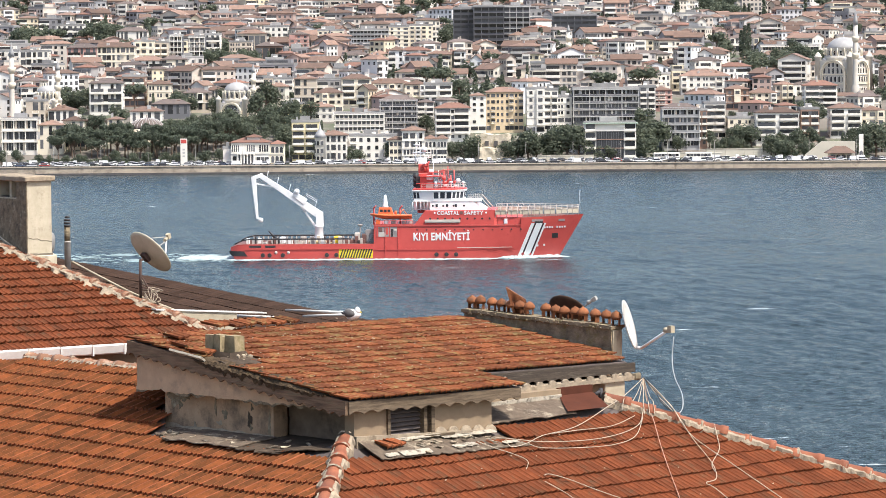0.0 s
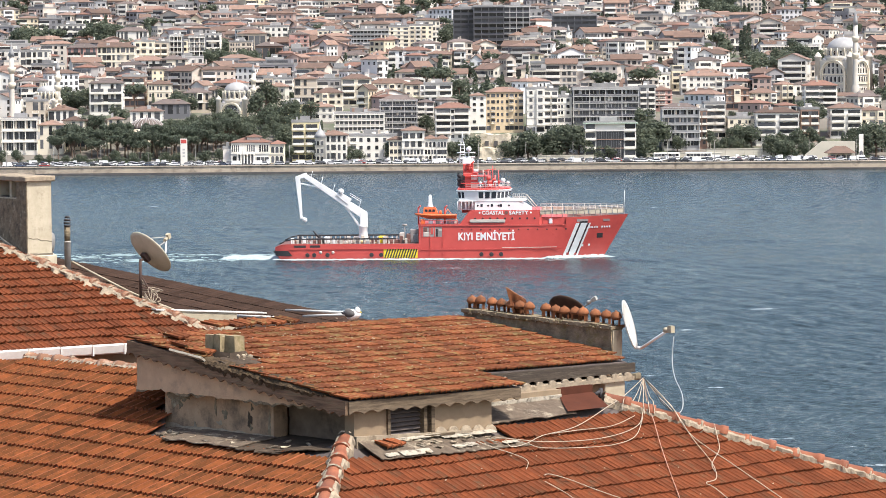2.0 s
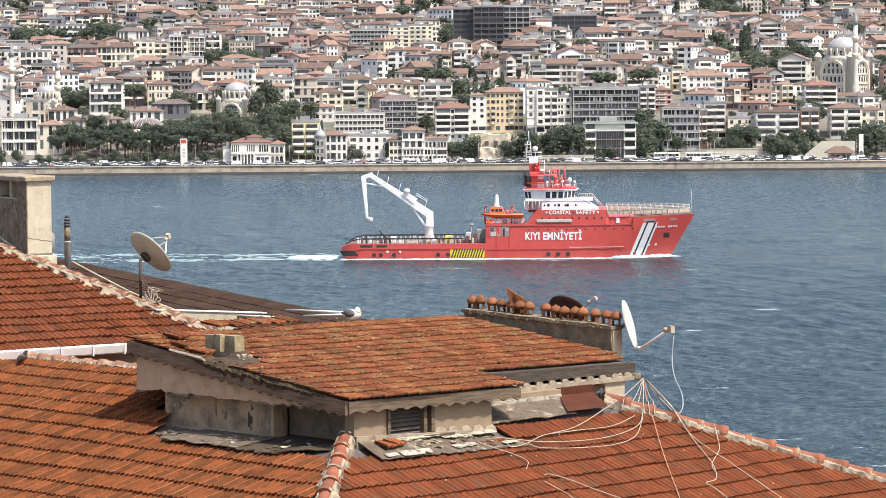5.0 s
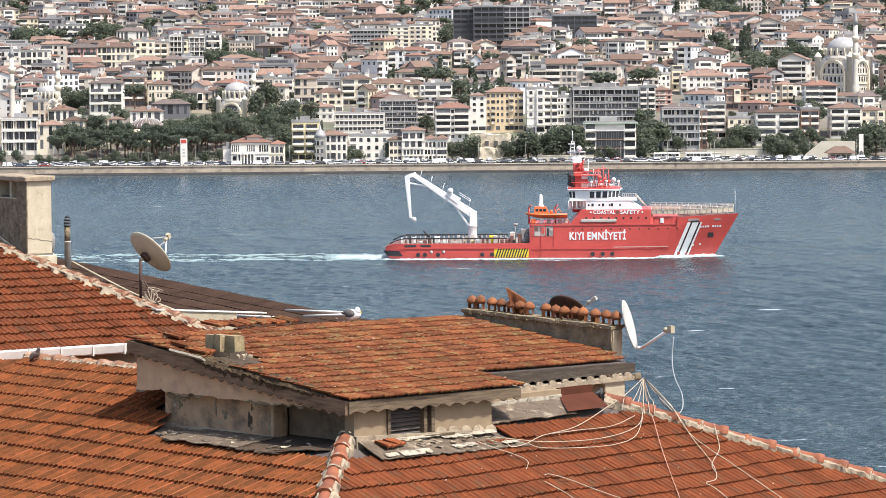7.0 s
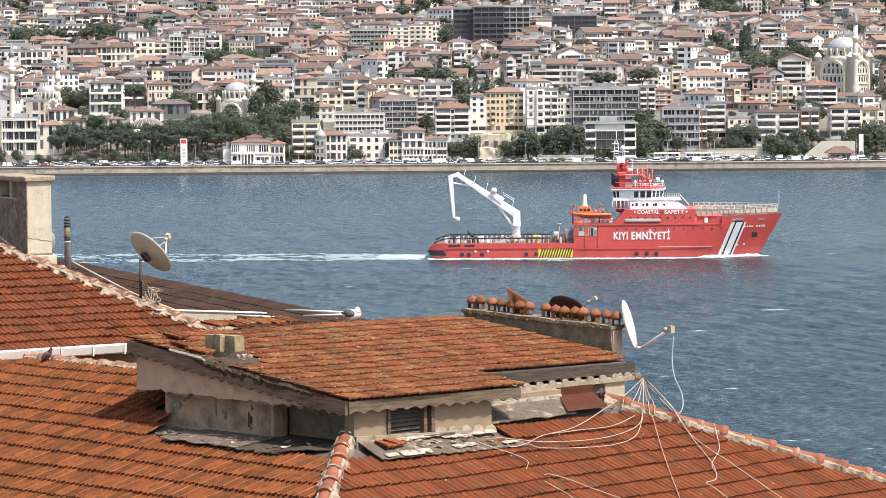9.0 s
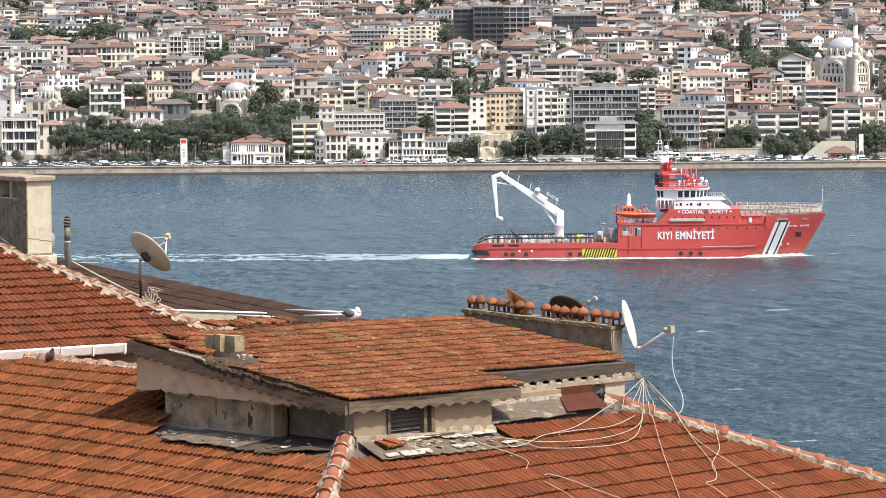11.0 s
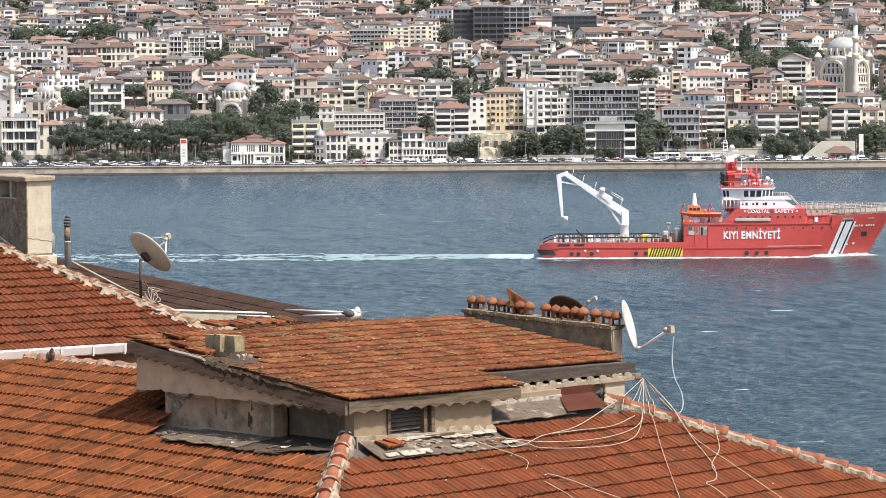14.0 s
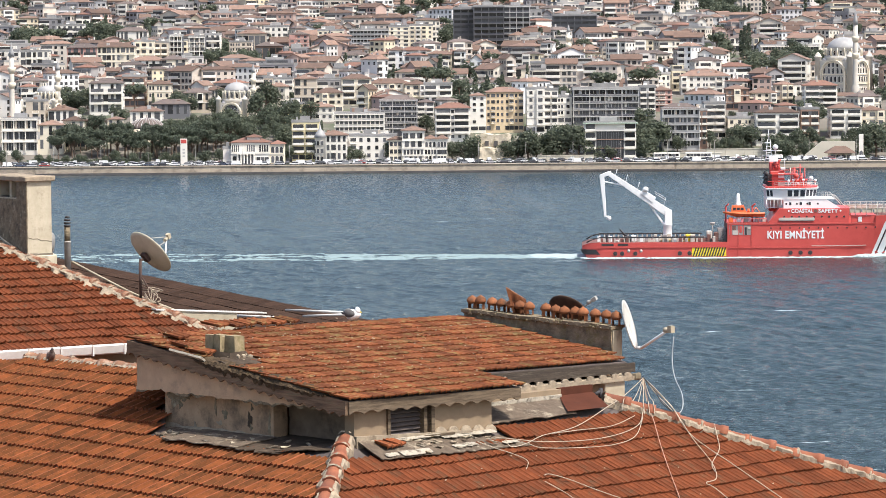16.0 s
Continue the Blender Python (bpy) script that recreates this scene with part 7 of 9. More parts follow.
ROOF_WORDS = {"hip": "orange tiled hip roof", "red": "dark red tiled roof", "brown": "brown tiled roof", "flat": "flat roof"}
WALLS["mosque"] = plain_wall("mosque_wall", (0.56, 0.52, 0.46))
balcony_cache = {}


def small_balcony():
    bm = bmesh.new()
    box(bm, -1.4, 1.4, -1.1, 0, -0.14, 0.06)
    for k in range(8):
        box(bm, -1.38 + k * 0.39, -1.32 + k * 0.39, -1.1, -1.04, 0.06, 0.95)
    box(bm, -1.4, 1.4, -1.12, -1.02, 0.92, 1.0)
    box(bm, -1.4, -1.34, -1.02, 0, 0.06, 1.0)
    box(bm, 1.34, 1.4, -1.02, 0, 0.06, 1.0)
    return mesh_of("balcony", bm, WALLS["white"])


SMALL_BALCONY = small_balcony()
house_rnd = random.Random(91)


def house(x, y, w, d, zt, storeys, wall="white", roof="hip", rot=0, style="plain", bays=0, base=None, second="dark"):
    """A town house: x, y of the middle of its front foot, width, depth, height of its eaves above the sea."""
    zb = ground_z(x, y + d / 2) if base is None else base
    h = zt - zb
    words = {"plain": "small windows", "balcony": "stacked balconies", "band": "dark glazed bands", "frame": "bare concrete floors", "fins": "tall upright fins"}
    t = thing("town_house", pose(x, y, zb, 0, 0, rot), f"{wall} house with {words[style]}, {ROOF_WORDS[roof]}", "house", "houses on the far shore")
    PLACED.append((x - w / 2, x + w / 2, y, y + d))
    bm = bmesh.new()
    box(bm, -w / 2, w / 2, 0, d, -9, h)
    part("wall", bm, WALLS[wall], t)
    part("roof", roof_bm(w, d, h, roof), ROOFS[roof], t)
    # chimneys, tanks and stair heads on the roof
    for k in range(1 + int(w / 9)):
        bm = bmesh.new()
        cx, cy, cw = (house_rnd.uniform(-0.38, 0.38) * w, house_rnd.uniform(0.15, 0.6) * d, house_rnd.uniform(0.3, 0.9))
        box(bm, cx - cw, cx + cw, cy, cy + 0.8, h, h + house_rnd.uniform(1.3, 2.8))
        part("chimney", bm, WALLS[house_rnd.choice(("white", "beige", "grey", "brown"))], t)
    if house_rnd.random() < 0.5 and style == "plain":
        for s in range(1, storeys):
            bm = bmesh.new()
            box(bm, -w / 2 - 0.06, w / 2 + 0.06, -0.22, -0.003, s * h / storeys - 0.1, s * h / storeys + 0.12)
            part("cornice", bm, WALLS["white"], t)
    step = h / storeys
    n = bays or max(2, round(w / 3.2))
    if style in ("plain", "balcony"):
        kind = "tall" if step > 3.6 else "plain"
        cell = w / n
        columns = [house_rnd.choice(("window", "window", "window", "wide", "pair", "bay") if style == "plain" and bays == 0 else ("window", "window", "wide")) for k in range(n)]
        shop = house_rnd.random() < 0.5
        for k, col in enumerate(columns):
            bx = -w / 2 + (k + 0.5) * cell + house_rnd.uniform(-0.1, 0.1)
            if col == "bay" and storeys > 1:
                bm = bmesh.new()
                box(bm, -cell * 0.42, cell * 0.42, -1.1, 0.02, step * 0.95, h - 0.05)
                for s in range(1, storeys):
                    box(bm, -cell * 0.46, cell * 0.46, -1.2, 0.0, s * step - 0.12, s * step + 0.1)
                ob = part("bay", bm, WALLS[house_rnd.choice((wall, "white", "cream"))], t)
                ob.matrix_basis = pose(bx, 0, 0)
            for s in range(storeys):
                if house_rnd.random() < 0.06:
                    continue
                wide = {"window": 0.8, "wide": 1.4, "pair": 0.5, "bay": 1.1}[col]
                out = -1.12 if col == "bay" and s else -0.02
                sx = min(1.1, cell / 2.5) * wide
                if s == 0 and shop:
                    sx = cell / 1.75
                spots = (bx - cell * 0.2, bx + cell * 0.2) if col == "pair" and not (s == 0 and shop) else (bx,)
                for px in spots:
                    shared("window", WIN[kind], t, pose(px, out, s * step + step * (0.3 if s or not shop else 0.12)) @ Matrix.Diagonal((sx, 1, step / 3.5 * (1 if s or not shop else 1.25), 1)))
                if col == "wide" and s and house_rnd.random() < 0.6:
                    shared("balcony", SMALL_BALCONY, t, pose(bx, 0, s * step + 0.1) @ Matrix.Diagonal((min(1.0, cell / 3.0), 1, 1, 1)))
        for s in range(storeys):
            for y2 in (d * 0.3, d * 0.7):
                for sx, rz in ((w / 2, 90), (-w / 2, -90)):
                    if (x < 0) == (sx > 0):
                        shared("window", WIN[kind], t, pose(sx + (0.02 if sx > 0 else -0.02), y2, s * step + step * 0.28, 0, 0, rz))
        # railing, tank and aerial on the roof
        if roof == "flat" and house_rnd.random() < 0.7:
            bm = bmesh.new()
            tx = house_rnd.uniform(-0.3, 0.3) * w
            rod(bm, (tx - 0.9, d * 0.3, h + 1.1), (tx + 0.9, d * 0.3, h + 1.1), 0.6, seg=10)
            part("water_tank", bm, WALLS["white"], t)
    if style == "balcony":
        key = round(w, 1)
        if key not in balcony_cache:
            bm = bmesh.new()
            bw = w * 0.42
            box(bm, -bw / 2, bw / 2, -1.3, 0, -0.12, 0.12)
            box(bm, -bw / 2, bw / 2, -1.3, -1.2, 0.12, 0.85)
            box(bm, -bw / 2, -bw / 2 + 0.1, -1.2, 0, 0.12, 0.85)
            box(bm, bw / 2 - 0.1, bw / 2, -1.2, 0, 0.12, 0.85)
            box(bm, -bw / 2 + 0.25, bw / 2 - 0.25, -0.16, 0, 0.12, 2.35, 1)
            balcony_cache[key] = mesh_of("balcony", bm, WALLS["white"], M_PANE)
        for s in range(1, storeys):
            for sx in (-0.26, 0.26):
                shared("balcony", balcony_cache[key], t, pose(sx * w, 0, s * step))
    if style in ("band", "frame", "fins"):
        for s in range(storeys):
            bm = bmesh.new()
            box(bm, -w / 2 + 0.5, w / 2 - 0.5, -0.06, 0.4, s * step + 0.9, (s + 1) * step - 0.5)
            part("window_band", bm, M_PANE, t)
            bm = bmesh.new()
            box(bm, -w / 2 - 0.3, w / 2 + 0.3, -1.2, 0.0, (s + 1) * step - 0.35, (s + 1) * step + 0.05)
            if style == "band":
                box(bm, -w / 2 - 0.3, w / 2 + 0.3, -1.2, -1.12, (s + 1) * step + 0.5, (s + 1) * step + 0.62)
            part("floor_slab", bm, WALLS[second], t)
            if style == "band":
                for k in range(round(w / 1.6)):
                    bx = -w / 2 + 0.8 + 1.6 * k + house_rnd.uniform(-0.3, 0.3)
                    bm = bmesh.new()
                    box(bm, bx - 0.06, bx + house_rnd.choice((0.06, 0.06, 0.5, 0.9)), -0.14, -0.06, s * step + 0.9, (s + 1) * step - 0.5)
                    part("mullion", bm, WALLS[house_rnd.choice(("grey", "beige", "dark", "white"))], t)
        m = max(3, round(w / {"fins": 2.0, "band": 7.5, "frame": 4.2}[style]))
        bm = bmesh.new()
        box(bm, -0.2, 0.2, -0.9, -0.02, 0, h)
        me = mesh_of("pier", bm, WALLS[second])
        for k in range(m + 1):
            shared("pier", me, t, pose(-w / 2 + 0.2 + (w - 0.4) * k / m, 0, 0))
    return t


HILL_TONES = ((0.82, 0.80, 0.77), (0.80, 0.76, 0.69), (0.66, 0.60, 0.52), (0.76, 0.70, 0.60), (0.40, 0.38, 0.37), (0.62, 0.55, 0.48), (0.84, 0.83, 0.82), (0.52, 0.38, 0.33), (0.64, 0.61, 0.58), (0.30, 0.29, 0.30), (0.74, 0.65, 0.48))
HILL_WALLS = [plain_wall("hill_wall", tuple(0.9 * k for k in c)) for c in HILL_TONES]


def quad(bm, pts, mi):
    bm.faces.new([bm.verts.new(p) for p in pts]).material_index = mi


def hill_kinds(count, seed):
    """Kinds of hillside house: body with openings and balconies (slots wall, pane, white), and its roof."""
    rnd = random.Random(seed)
    out = []
    for i in range(count):
        w, d, s = rnd.uniform(6, 17) if i % 3 else rnd.uniform(5, 9), rnd.uniform(8, 12), rnd.choice((2, 3, 3, 4, 4, 5, 5))
        h = s * 2.95 + 0.5
        bm = bmesh.new()
        box(bm, -w / 2, w / 2, 0, d, -9, h)
        wing = rnd.random() < 0.35
        if wing:
            sx = rnd.choice((-1, 1))
            xa, xb = sorted((sx * w / 2, sx * (w / 2 + rnd.uniform(2.5, 4.5))))
            box(bm, xa, xb, 1.0, d - 1, -9, h - 2.95 * rnd.choice((1, 1, 2)))
        # bay that stands out over the ground floor
        if rnd.random() < 0.45:
            ox = rnd.uniform(-0.25, 0.25) * w
            ow = rnd.uniform(0.16, 0.3) * w
            box(bm, ox - ow, ox + ow, -1.0, 0.0, 2.9, h - rnd.choice((0, 0.2, 2.9)), rnd.choice((0, 0, 2)))
            for k in range(1, s):
                quad(bm, ((ox - ow * 0.75, -1.06, k * 2.95 + 0.9), (ox + ow * 0.75, -1.06, k * 2.95 + 0.9), (ox + ow * 0.75, -1.06, k * 2.95 + 2.4), (ox - ow * 0.75, -1.06, k * 2.95 + 2.4)), 1)
        # floor lines and shop fronts
        if rnd.random() < 0.5:
            for k in range(1, s):
                box(bm, -w / 2 - 0.12, w / 2 + 0.12, -0.25, -0.003, k * 2.95 - 0.05, k * 2.95 + 0.22, 2)
        n = max(2, round(w / rnd.uniform(2.2, 3.4)))
        bal = rnd.random()
        bx0, bx1 = sorted((rnd.uniform(-0.5, 0.5) * w, rnd.uniform(-0.5, 0.5) * w))
        if bx1 - bx0 < 3.5:
            bx0, bx1 = -w / 2, -w / 2 + max(3.5, w * 0.45)
        for k in range(s):
            z = k * 2.95 + 0.9
            for j in range(n):
                bx = -w / 2 + (j + 0.5) * w / n
                if bal < 0.72 and bx0 - 0.6 < bx < bx1 + 0.6 and k:
                    continue
                ww, hh = rnd.choice((0.55, 0.7, 0.95)), rnd.choice((1.4, 1.6, 1.9))
                quad(bm, ((bx - ww, -0.07, z), (bx + ww, -0.07, z), (bx + ww, -0.07, z + hh), (bx - ww, -0.07, z + hh)), 1)
            if rnd.random() < 0.75:
                for j in range(3):
                    by = (j + 0.5) * d / 3
                    for sx in (-1, 1):
                        x = sx * (w / 2 + 0.07)
                        q = ((x, by - 0.55, z), (x, by + 0.55, z), (x, by + 0.55, z + 1.4), (x, by - 0.55, z + 1.4))
                        quad(bm, q if sx > 0 else q[::-1], 1)
            if bal < 0.72 and k:
                quad(bm, ((bx0 + 0.2, -0.08, z - 0.8), (bx1 - 0.2, -0.08, z - 0.8), (bx1 - 0.2, -0.08, z + 1.55), (bx0 + 0.2, -0.08, z + 1.55)), 1)
                box(bm, bx0, bx1, -1.4, 0, z - 1.05, z - 0.85, 2)
                box(bm, bx0, bx1, -1.4, -1.25, z - 0.85, z + 0.1, 2)
        kind = rnd.choice(("hip", "hip", "hip", "brown", "brown", "flat", "flat", "gable", "gable", "gable", "red"))
        look_kind = "hip" if kind == "gable" else kind
        if kind == "flat" and rnd.random() < 0.6:
            box(bm, -w * 0.35, w * 0.4, 2.5, d - 1, h, h + 2.7)
            quad(bm, ((-w * 0.3, 2.42, h + 0.4), (w * 0.3, 2.42, h + 0.4), (w * 0.3, 2.42, h + 2.2), (-w * 0.3, 2.42, h + 2.2)), 1)
        if kind == "gable":
            rise = rnd.uniform(1.8, 3.0)
            bmr = bmesh.new()
            along = rnd.random() < 0.5
            ring = ((-0.5, 0), (0, rise), (0.5, 0), (0.5, -0.25), (0, rise - 0.3), (-0.5, -0.25))
            span, run = (d + 1.2, w + 1.0) if along else (w + 1.2, d + 1.0)
            ends = []
            for e in (-0.5, 0.5):
                ends.append([bmr.verts.new((e * run, d / 2 + a * span, h + b) if along else (a * span, d / 2 + e * run, h + b)) for a, b in ring])
            for k in range(6):
                bmr.faces.new((ends[0][k], ends[0][(k + 1) % 6], ends[1][(k + 1) % 6], ends[1][k]))
            bmr.faces.new(ends[0][::-1])
            bmr.faces.new(ends[1])
            if along:
                for sx in (-1, 1):
                    quad(bm, ((sx * w / 2, 0, h), (sx * w / 2, d, h), (sx * w / 2, d / 2, h + rise * 0.85), (sx * w / 2, d / 2 - 0.1, h + rise * 0.85)), 0)
            else:
                quad(bm, ((-w / 2, 0, h), (w / 2, 0, h), (0.1, 0, h + rise * 0.85), (-0.1, 0, h + rise * 0.85)), 0)
            bmesh.ops.recalc_face_normals(bmr, faces=list(bmr.faces))
        else:
            bmr = roof_bm(w, d, h, kind, 0.5, rnd.uniform(1.2, 2.1))
        for _ in range(rnd.choice((0, 1, 1, 2))):
            cx, cy = rnd.uniform(-0.35, 0.35) * w, rnd.uniform(0.3, 0.7) * d
            box(bm, cx - 0.35, cx + 0.35, cy - 0.35, cy + 0.35, h, h + rnd.uniform(2.2, 3.4))
        out.append((w, d, h, look_kind, mesh_of("wall", bm, HILL_WALLS[i % 11], M_PANE, WALLS["white"]), mesh_of("roof", bmr, ROOFS[look_kind])))
    return out


# ---------- trees ----------
def tree_meshes(seed, kind, leaves=95, leaf_size=1.0):
    rnd = random.Random(seed)
    bm = bmesh.new()
    vs, fs = [], []

    def leaf(c, r):
        d = Vector((rnd.gauss(0, 1), rnd.gauss(0, 1), rnd.gauss(0, 1))).normalized()
        p = c + d * r * rnd.uniform(0.7, 1.08)
        q = d.to_track_quat("Z", "Y").to_matrix()
        s = rnd.uniform(0.25, 0.55) * leaf_size
        a = rnd.uniform(0, 6.28)
        b = len(vs)
        for k in range(4):
            ang = a + k * math.pi / 2
            vs.append(tuple(p + q @ Vector((math.cos(ang) * s, math.sin(ang) * s * 0.75, rnd.uniform(-0.25, 0.25)))))
        fs.append((b, b + 1, b + 2, b + 3))
    if kind == "cypress":
        rod(bm, (0, 0, -2), (0, 0, 4), 0.25, 0.15, 7)
        for k in range(16):
            z = 1.2 + k * 0.75
            r = 1.25 * math.sin(math.pi * (0.12 + 0.86 * k / 16)) ** 0.8
            for _ in range(leaves * 34 // 95):
                leaf(Vector((rnd.uniform(-0.2, 0.2), rnd.uniform(-0.2, 0.2), z)), max(0.25, r))
    else:
        rod(bm, (0, 0, -3), (0.2, 0, 4.2 if kind != "pine" else 8.5), 0.42, 0.28, 8)
        flat = kind == "pine"
        for k in range(12):
            a, rr = rnd.uniform(0, 6.28), rnd.uniform(0.8, 4.0) if not flat else rnd.uniform(1, 5)
            c = Vector((math.cos(a) * rr, math.sin(a) * rr, rnd.uniform(3.0, 8.5) if not flat else rnd.uniform(11.0, 13.2)))
            rod(bm, (0.2, 0, rnd.uniform(2.6, 4.2) + (4.5 if flat else 0)), c, 0.16, 0.05, 6)
            size = rnd.uniform(1.5, 2.5)
            for _ in range(leaves):
                o = Vector((0, 0, 0))
                leaf(c + o, size if not flat else size * 0.8)
    crown = bpy.data.meshes.new("crown")
    crown.from_pydata(vs, [], fs)
    crown.materials.append(M_LEAF if kind == "broad" else M_LEAF_DARK)
    return mesh_of("trunk", bm, M_BARK), crown


TREES = {"broad": [tree_meshes(k, "broad") for k in range(4)], "pine": [tree_meshes(k + 10, "pine") for k in range(3)], "cypress": [tree_meshes(k + 20, "cypress") for k in range(2)]}
FAR_TREES = {kind: [tree_meshes(k + 40, kind, 27, 1.8) for k in range(3)] for kind in TREES}
TREE_LABEL = {"broad": "leafy broad-crowned tree among the houses", "pine": "dark umbrella pine on the far shore", "cypress": "slim dark cypress on the hillside"}
tree_rnd = random.Random(77)


def tree(x, y, size=1.0, kind="broad", sink=0.0):
    tr, cr = tree_rnd.choice(TREES[kind])
    if y > 1480:
        PLACED.append((x - 3.5, x + 3.5, y - 16, y + 4))
    z = ground_z(x, y) - sink
    t = thing("tree", pose(x, y, z, 0, 0, tree_rnd.uniform(0, 360)) @ Matrix.Diagonal((size, size, size * tree_rnd.uniform(0.9, 1.15), 1)), TREE_LABEL[kind], "tree", "trees of the far shore")
    shared("trunk", tr, t)
    shared("crown", cr, t)


# ---------- mosques ----------
def minaret(x, y, zt, r=1.5, base=None):
    zb = ground_z(x, y) if base is None else base
    h = zt - zb
    PLACED.append((x - 2.5, x + 2.5, y - 45, y))
    t = thing("minaret", pose(x, y, zb), "slender pale stone minaret with ring balconies", "minaret", "minarets")
    bm = bmesh.new()
    lathe(bm, [(r * 1.3, -4), (r * 1.3, h * 0.14), (r * 0.82, h * 0.2), (r * 0.78, h * 0.52), (r * 0.72, h * 0.83)], 14)
    part("shaft", bm, WALLS["mosque"], t)
    for k in (0.5, 0.68):
        bm = bmesh.new()
        lathe(bm, [(r * 0.78, h * k - 1.8), (r * 1.2, h * k), (r * 1.2, h * k + 1.1), (r * 1.1, h * k + 1.1), (r * 1.05, h * k)], 14)
        part("balcony", bm, WALLS["cream"], t)
    bm = bmesh.new()
    lathe(bm, [(r * 0.85, h * 0.83), (r * 0.6, h * 0.89), (0.12, h * 0.985), (0.05, h)], 14)
    part("spire", bm, M_LEADROOF, t)


def dome_bm(bm, r, z, at=(0, 0), squash=0.72, seg=24, mi=0):
    lathe(bm, [(r * math.cos(a), z + r * squash * math.sin(a)) for a in [k * math.pi / 2 / 8 for k in range(8)]] + [(0.25, z + r * squash), (0.2, z + r * squash + 1.2)], seg, (at[0], at[1], 0), mi)


def mosque(x, y, w, zt, turn=0):
    """Domed prayer hall turned about its middle; zt is the top of its main dome."""
    zb = ground_z(x, y)
    h = zt - zb
    t = thing("mosque", pose(x, y + w / 2, zb, 0, 0, turn), "pale stone mosque with a grey lead dome and great arches", "mosque")
    PLACED.append((x - w * 0.75, x + w * 0.75, y - 2, y + w + 4))
    rd = w * 0.42
    body = h - rd * 0.72 - 3.4
    stone, pale = WALLS["mosque"], WALLS["cream"]
    bm = bmesh.new()
    box(bm, -w / 2, w / 2, -w / 2, w / 2, -8, body - 2.0)
    part("hall", bm, stone, t)
    bm = bmesh.new()
    lathe(bm, [(rd * 1.16, body - 2.0), (rd * 1.16, body), (rd * 1.06, body + 0.2), (rd * 1.04, body + 3.0), (rd * 1.1, body + 3.2), (rd * 1.1, body + 3.4)], 32)
    part("drum", bm, stone, t)
    bm = bmesh.new()
    dome_bm(bm, rd, body + 3.4, (0, 0), 0.72, 32)
    part("dome", bm, M_LEADROOF, t)
    for k in range(16):
        a = 2 * math.pi * k / 16
        shared("window", WIN["arch"], t, pose(math.cos(a) * rd * 1.05, math.sin(a) * rd * 1.05, body + 0.5, 0, 0, math.degrees(a) + 90) @ Matrix.Diagonal((0.7, 1, 0.85, 1)))
        bm = bmesh.new()
        a += math.pi / 16
        lathe(bm, [(0.34, body), (0.34, body + 3.2), (0.1, body + 3.9)], 8, (math.cos(a) * rd * 1.12, math.sin(a) * rd * 1.12, 0))
        part("buttress", bm, pale, t)
    for sx, sy in ((-1, -1), (1, -1), (1, 1), (-1, 1)):
        bm = bmesh.new()
        o = (sx * w * 0.47, sy * w * 0.47, 0)
        lathe(bm, [(w * 0.085, -8), (w * 0.085, body - 0.6), (w * 0.1, body - 0.4), (w * 0.1, body), (w * 0.08, body + 0.1), (w * 0.065, body + w * 0.05), (w * 0.03, body + w * 0.085), (0.05, body + w * 0.12)], 12, o)
        part("corner_turret", bm, stone, t)
    ra = w * 0.37
    foot = body - 1.6 - ra
    for turned in (0, 90, 270):
        q = pose(0, 0, 0, 0, 0, turned)
        bm = bmesh.new()
        n = 20
        for r0, r1, out in ((ra, ra * 0.9, 1.0), (ra * 0.88, ra * 0.8, 0.6)):
            for k in range(n):
                a0, a1 = math.pi * k / n, math.pi * (k + 1) / n
                vs = [bm.verts.new((math.cos(a) * r, -w / 2 + yy, foot + math.sin(a) * r)) for yy in (-out, 0.0) for a, r in ((a0, r0), (a1, r0), (a1, r1), (a0, r1))]
                for f in ((0, 1, 2, 3), (7, 6, 5, 4), (0, 4, 5, 1), (2, 6, 7, 3)):
                    bm.faces.new([vs[i] for i in f])
            for sx in (-1, 1):
                box(bm, min(sx * r0, sx * r1), max(sx * r0, sx * r1), -w / 2 - out, -w / 2, 0, foot)
        bmesh.ops.recalc_face_normals(bm, faces=list(bm.faces))
        part("arch", bm, pale, t).matrix_basis = q
        bm = bmesh.new()
        for z in (foot - 0.3, body * 0.3):
            box(bm, -w / 2, w / 2, -w / 2 - 0.4, -w / 2, z, z + 0.5)
        part("cornice", bm, pale, t).matrix_basis = q
        for zz, count, span in ((foot + ra * 0.5, 3, 0.32), (foot + ra * 0.05, 5, 0.56), (body * 0.3 + 1.2, 6, 0.62), (1.5, 6, 0.62)):
            for k in range(count):
                bx = ((k + 0.5) / count - 0.5) * w * span * 1.15
                shared("window", WIN["arch"], t, q @ pose(bx, -w / 2 - 0.02, zz) @ Matrix.Diagonal((w * 0.045, 1, w * 0.055, 1)))
        for sx in (-1, 1):
            bm = bmesh.new()
            dome_bm(bm, w * 0.09, body - 2.0, (sx * w * 0.3, -w * 0.36), 0.8, 14)
            part("corner_dome", bm, M_LEADROOF, t).matrix_basis = q


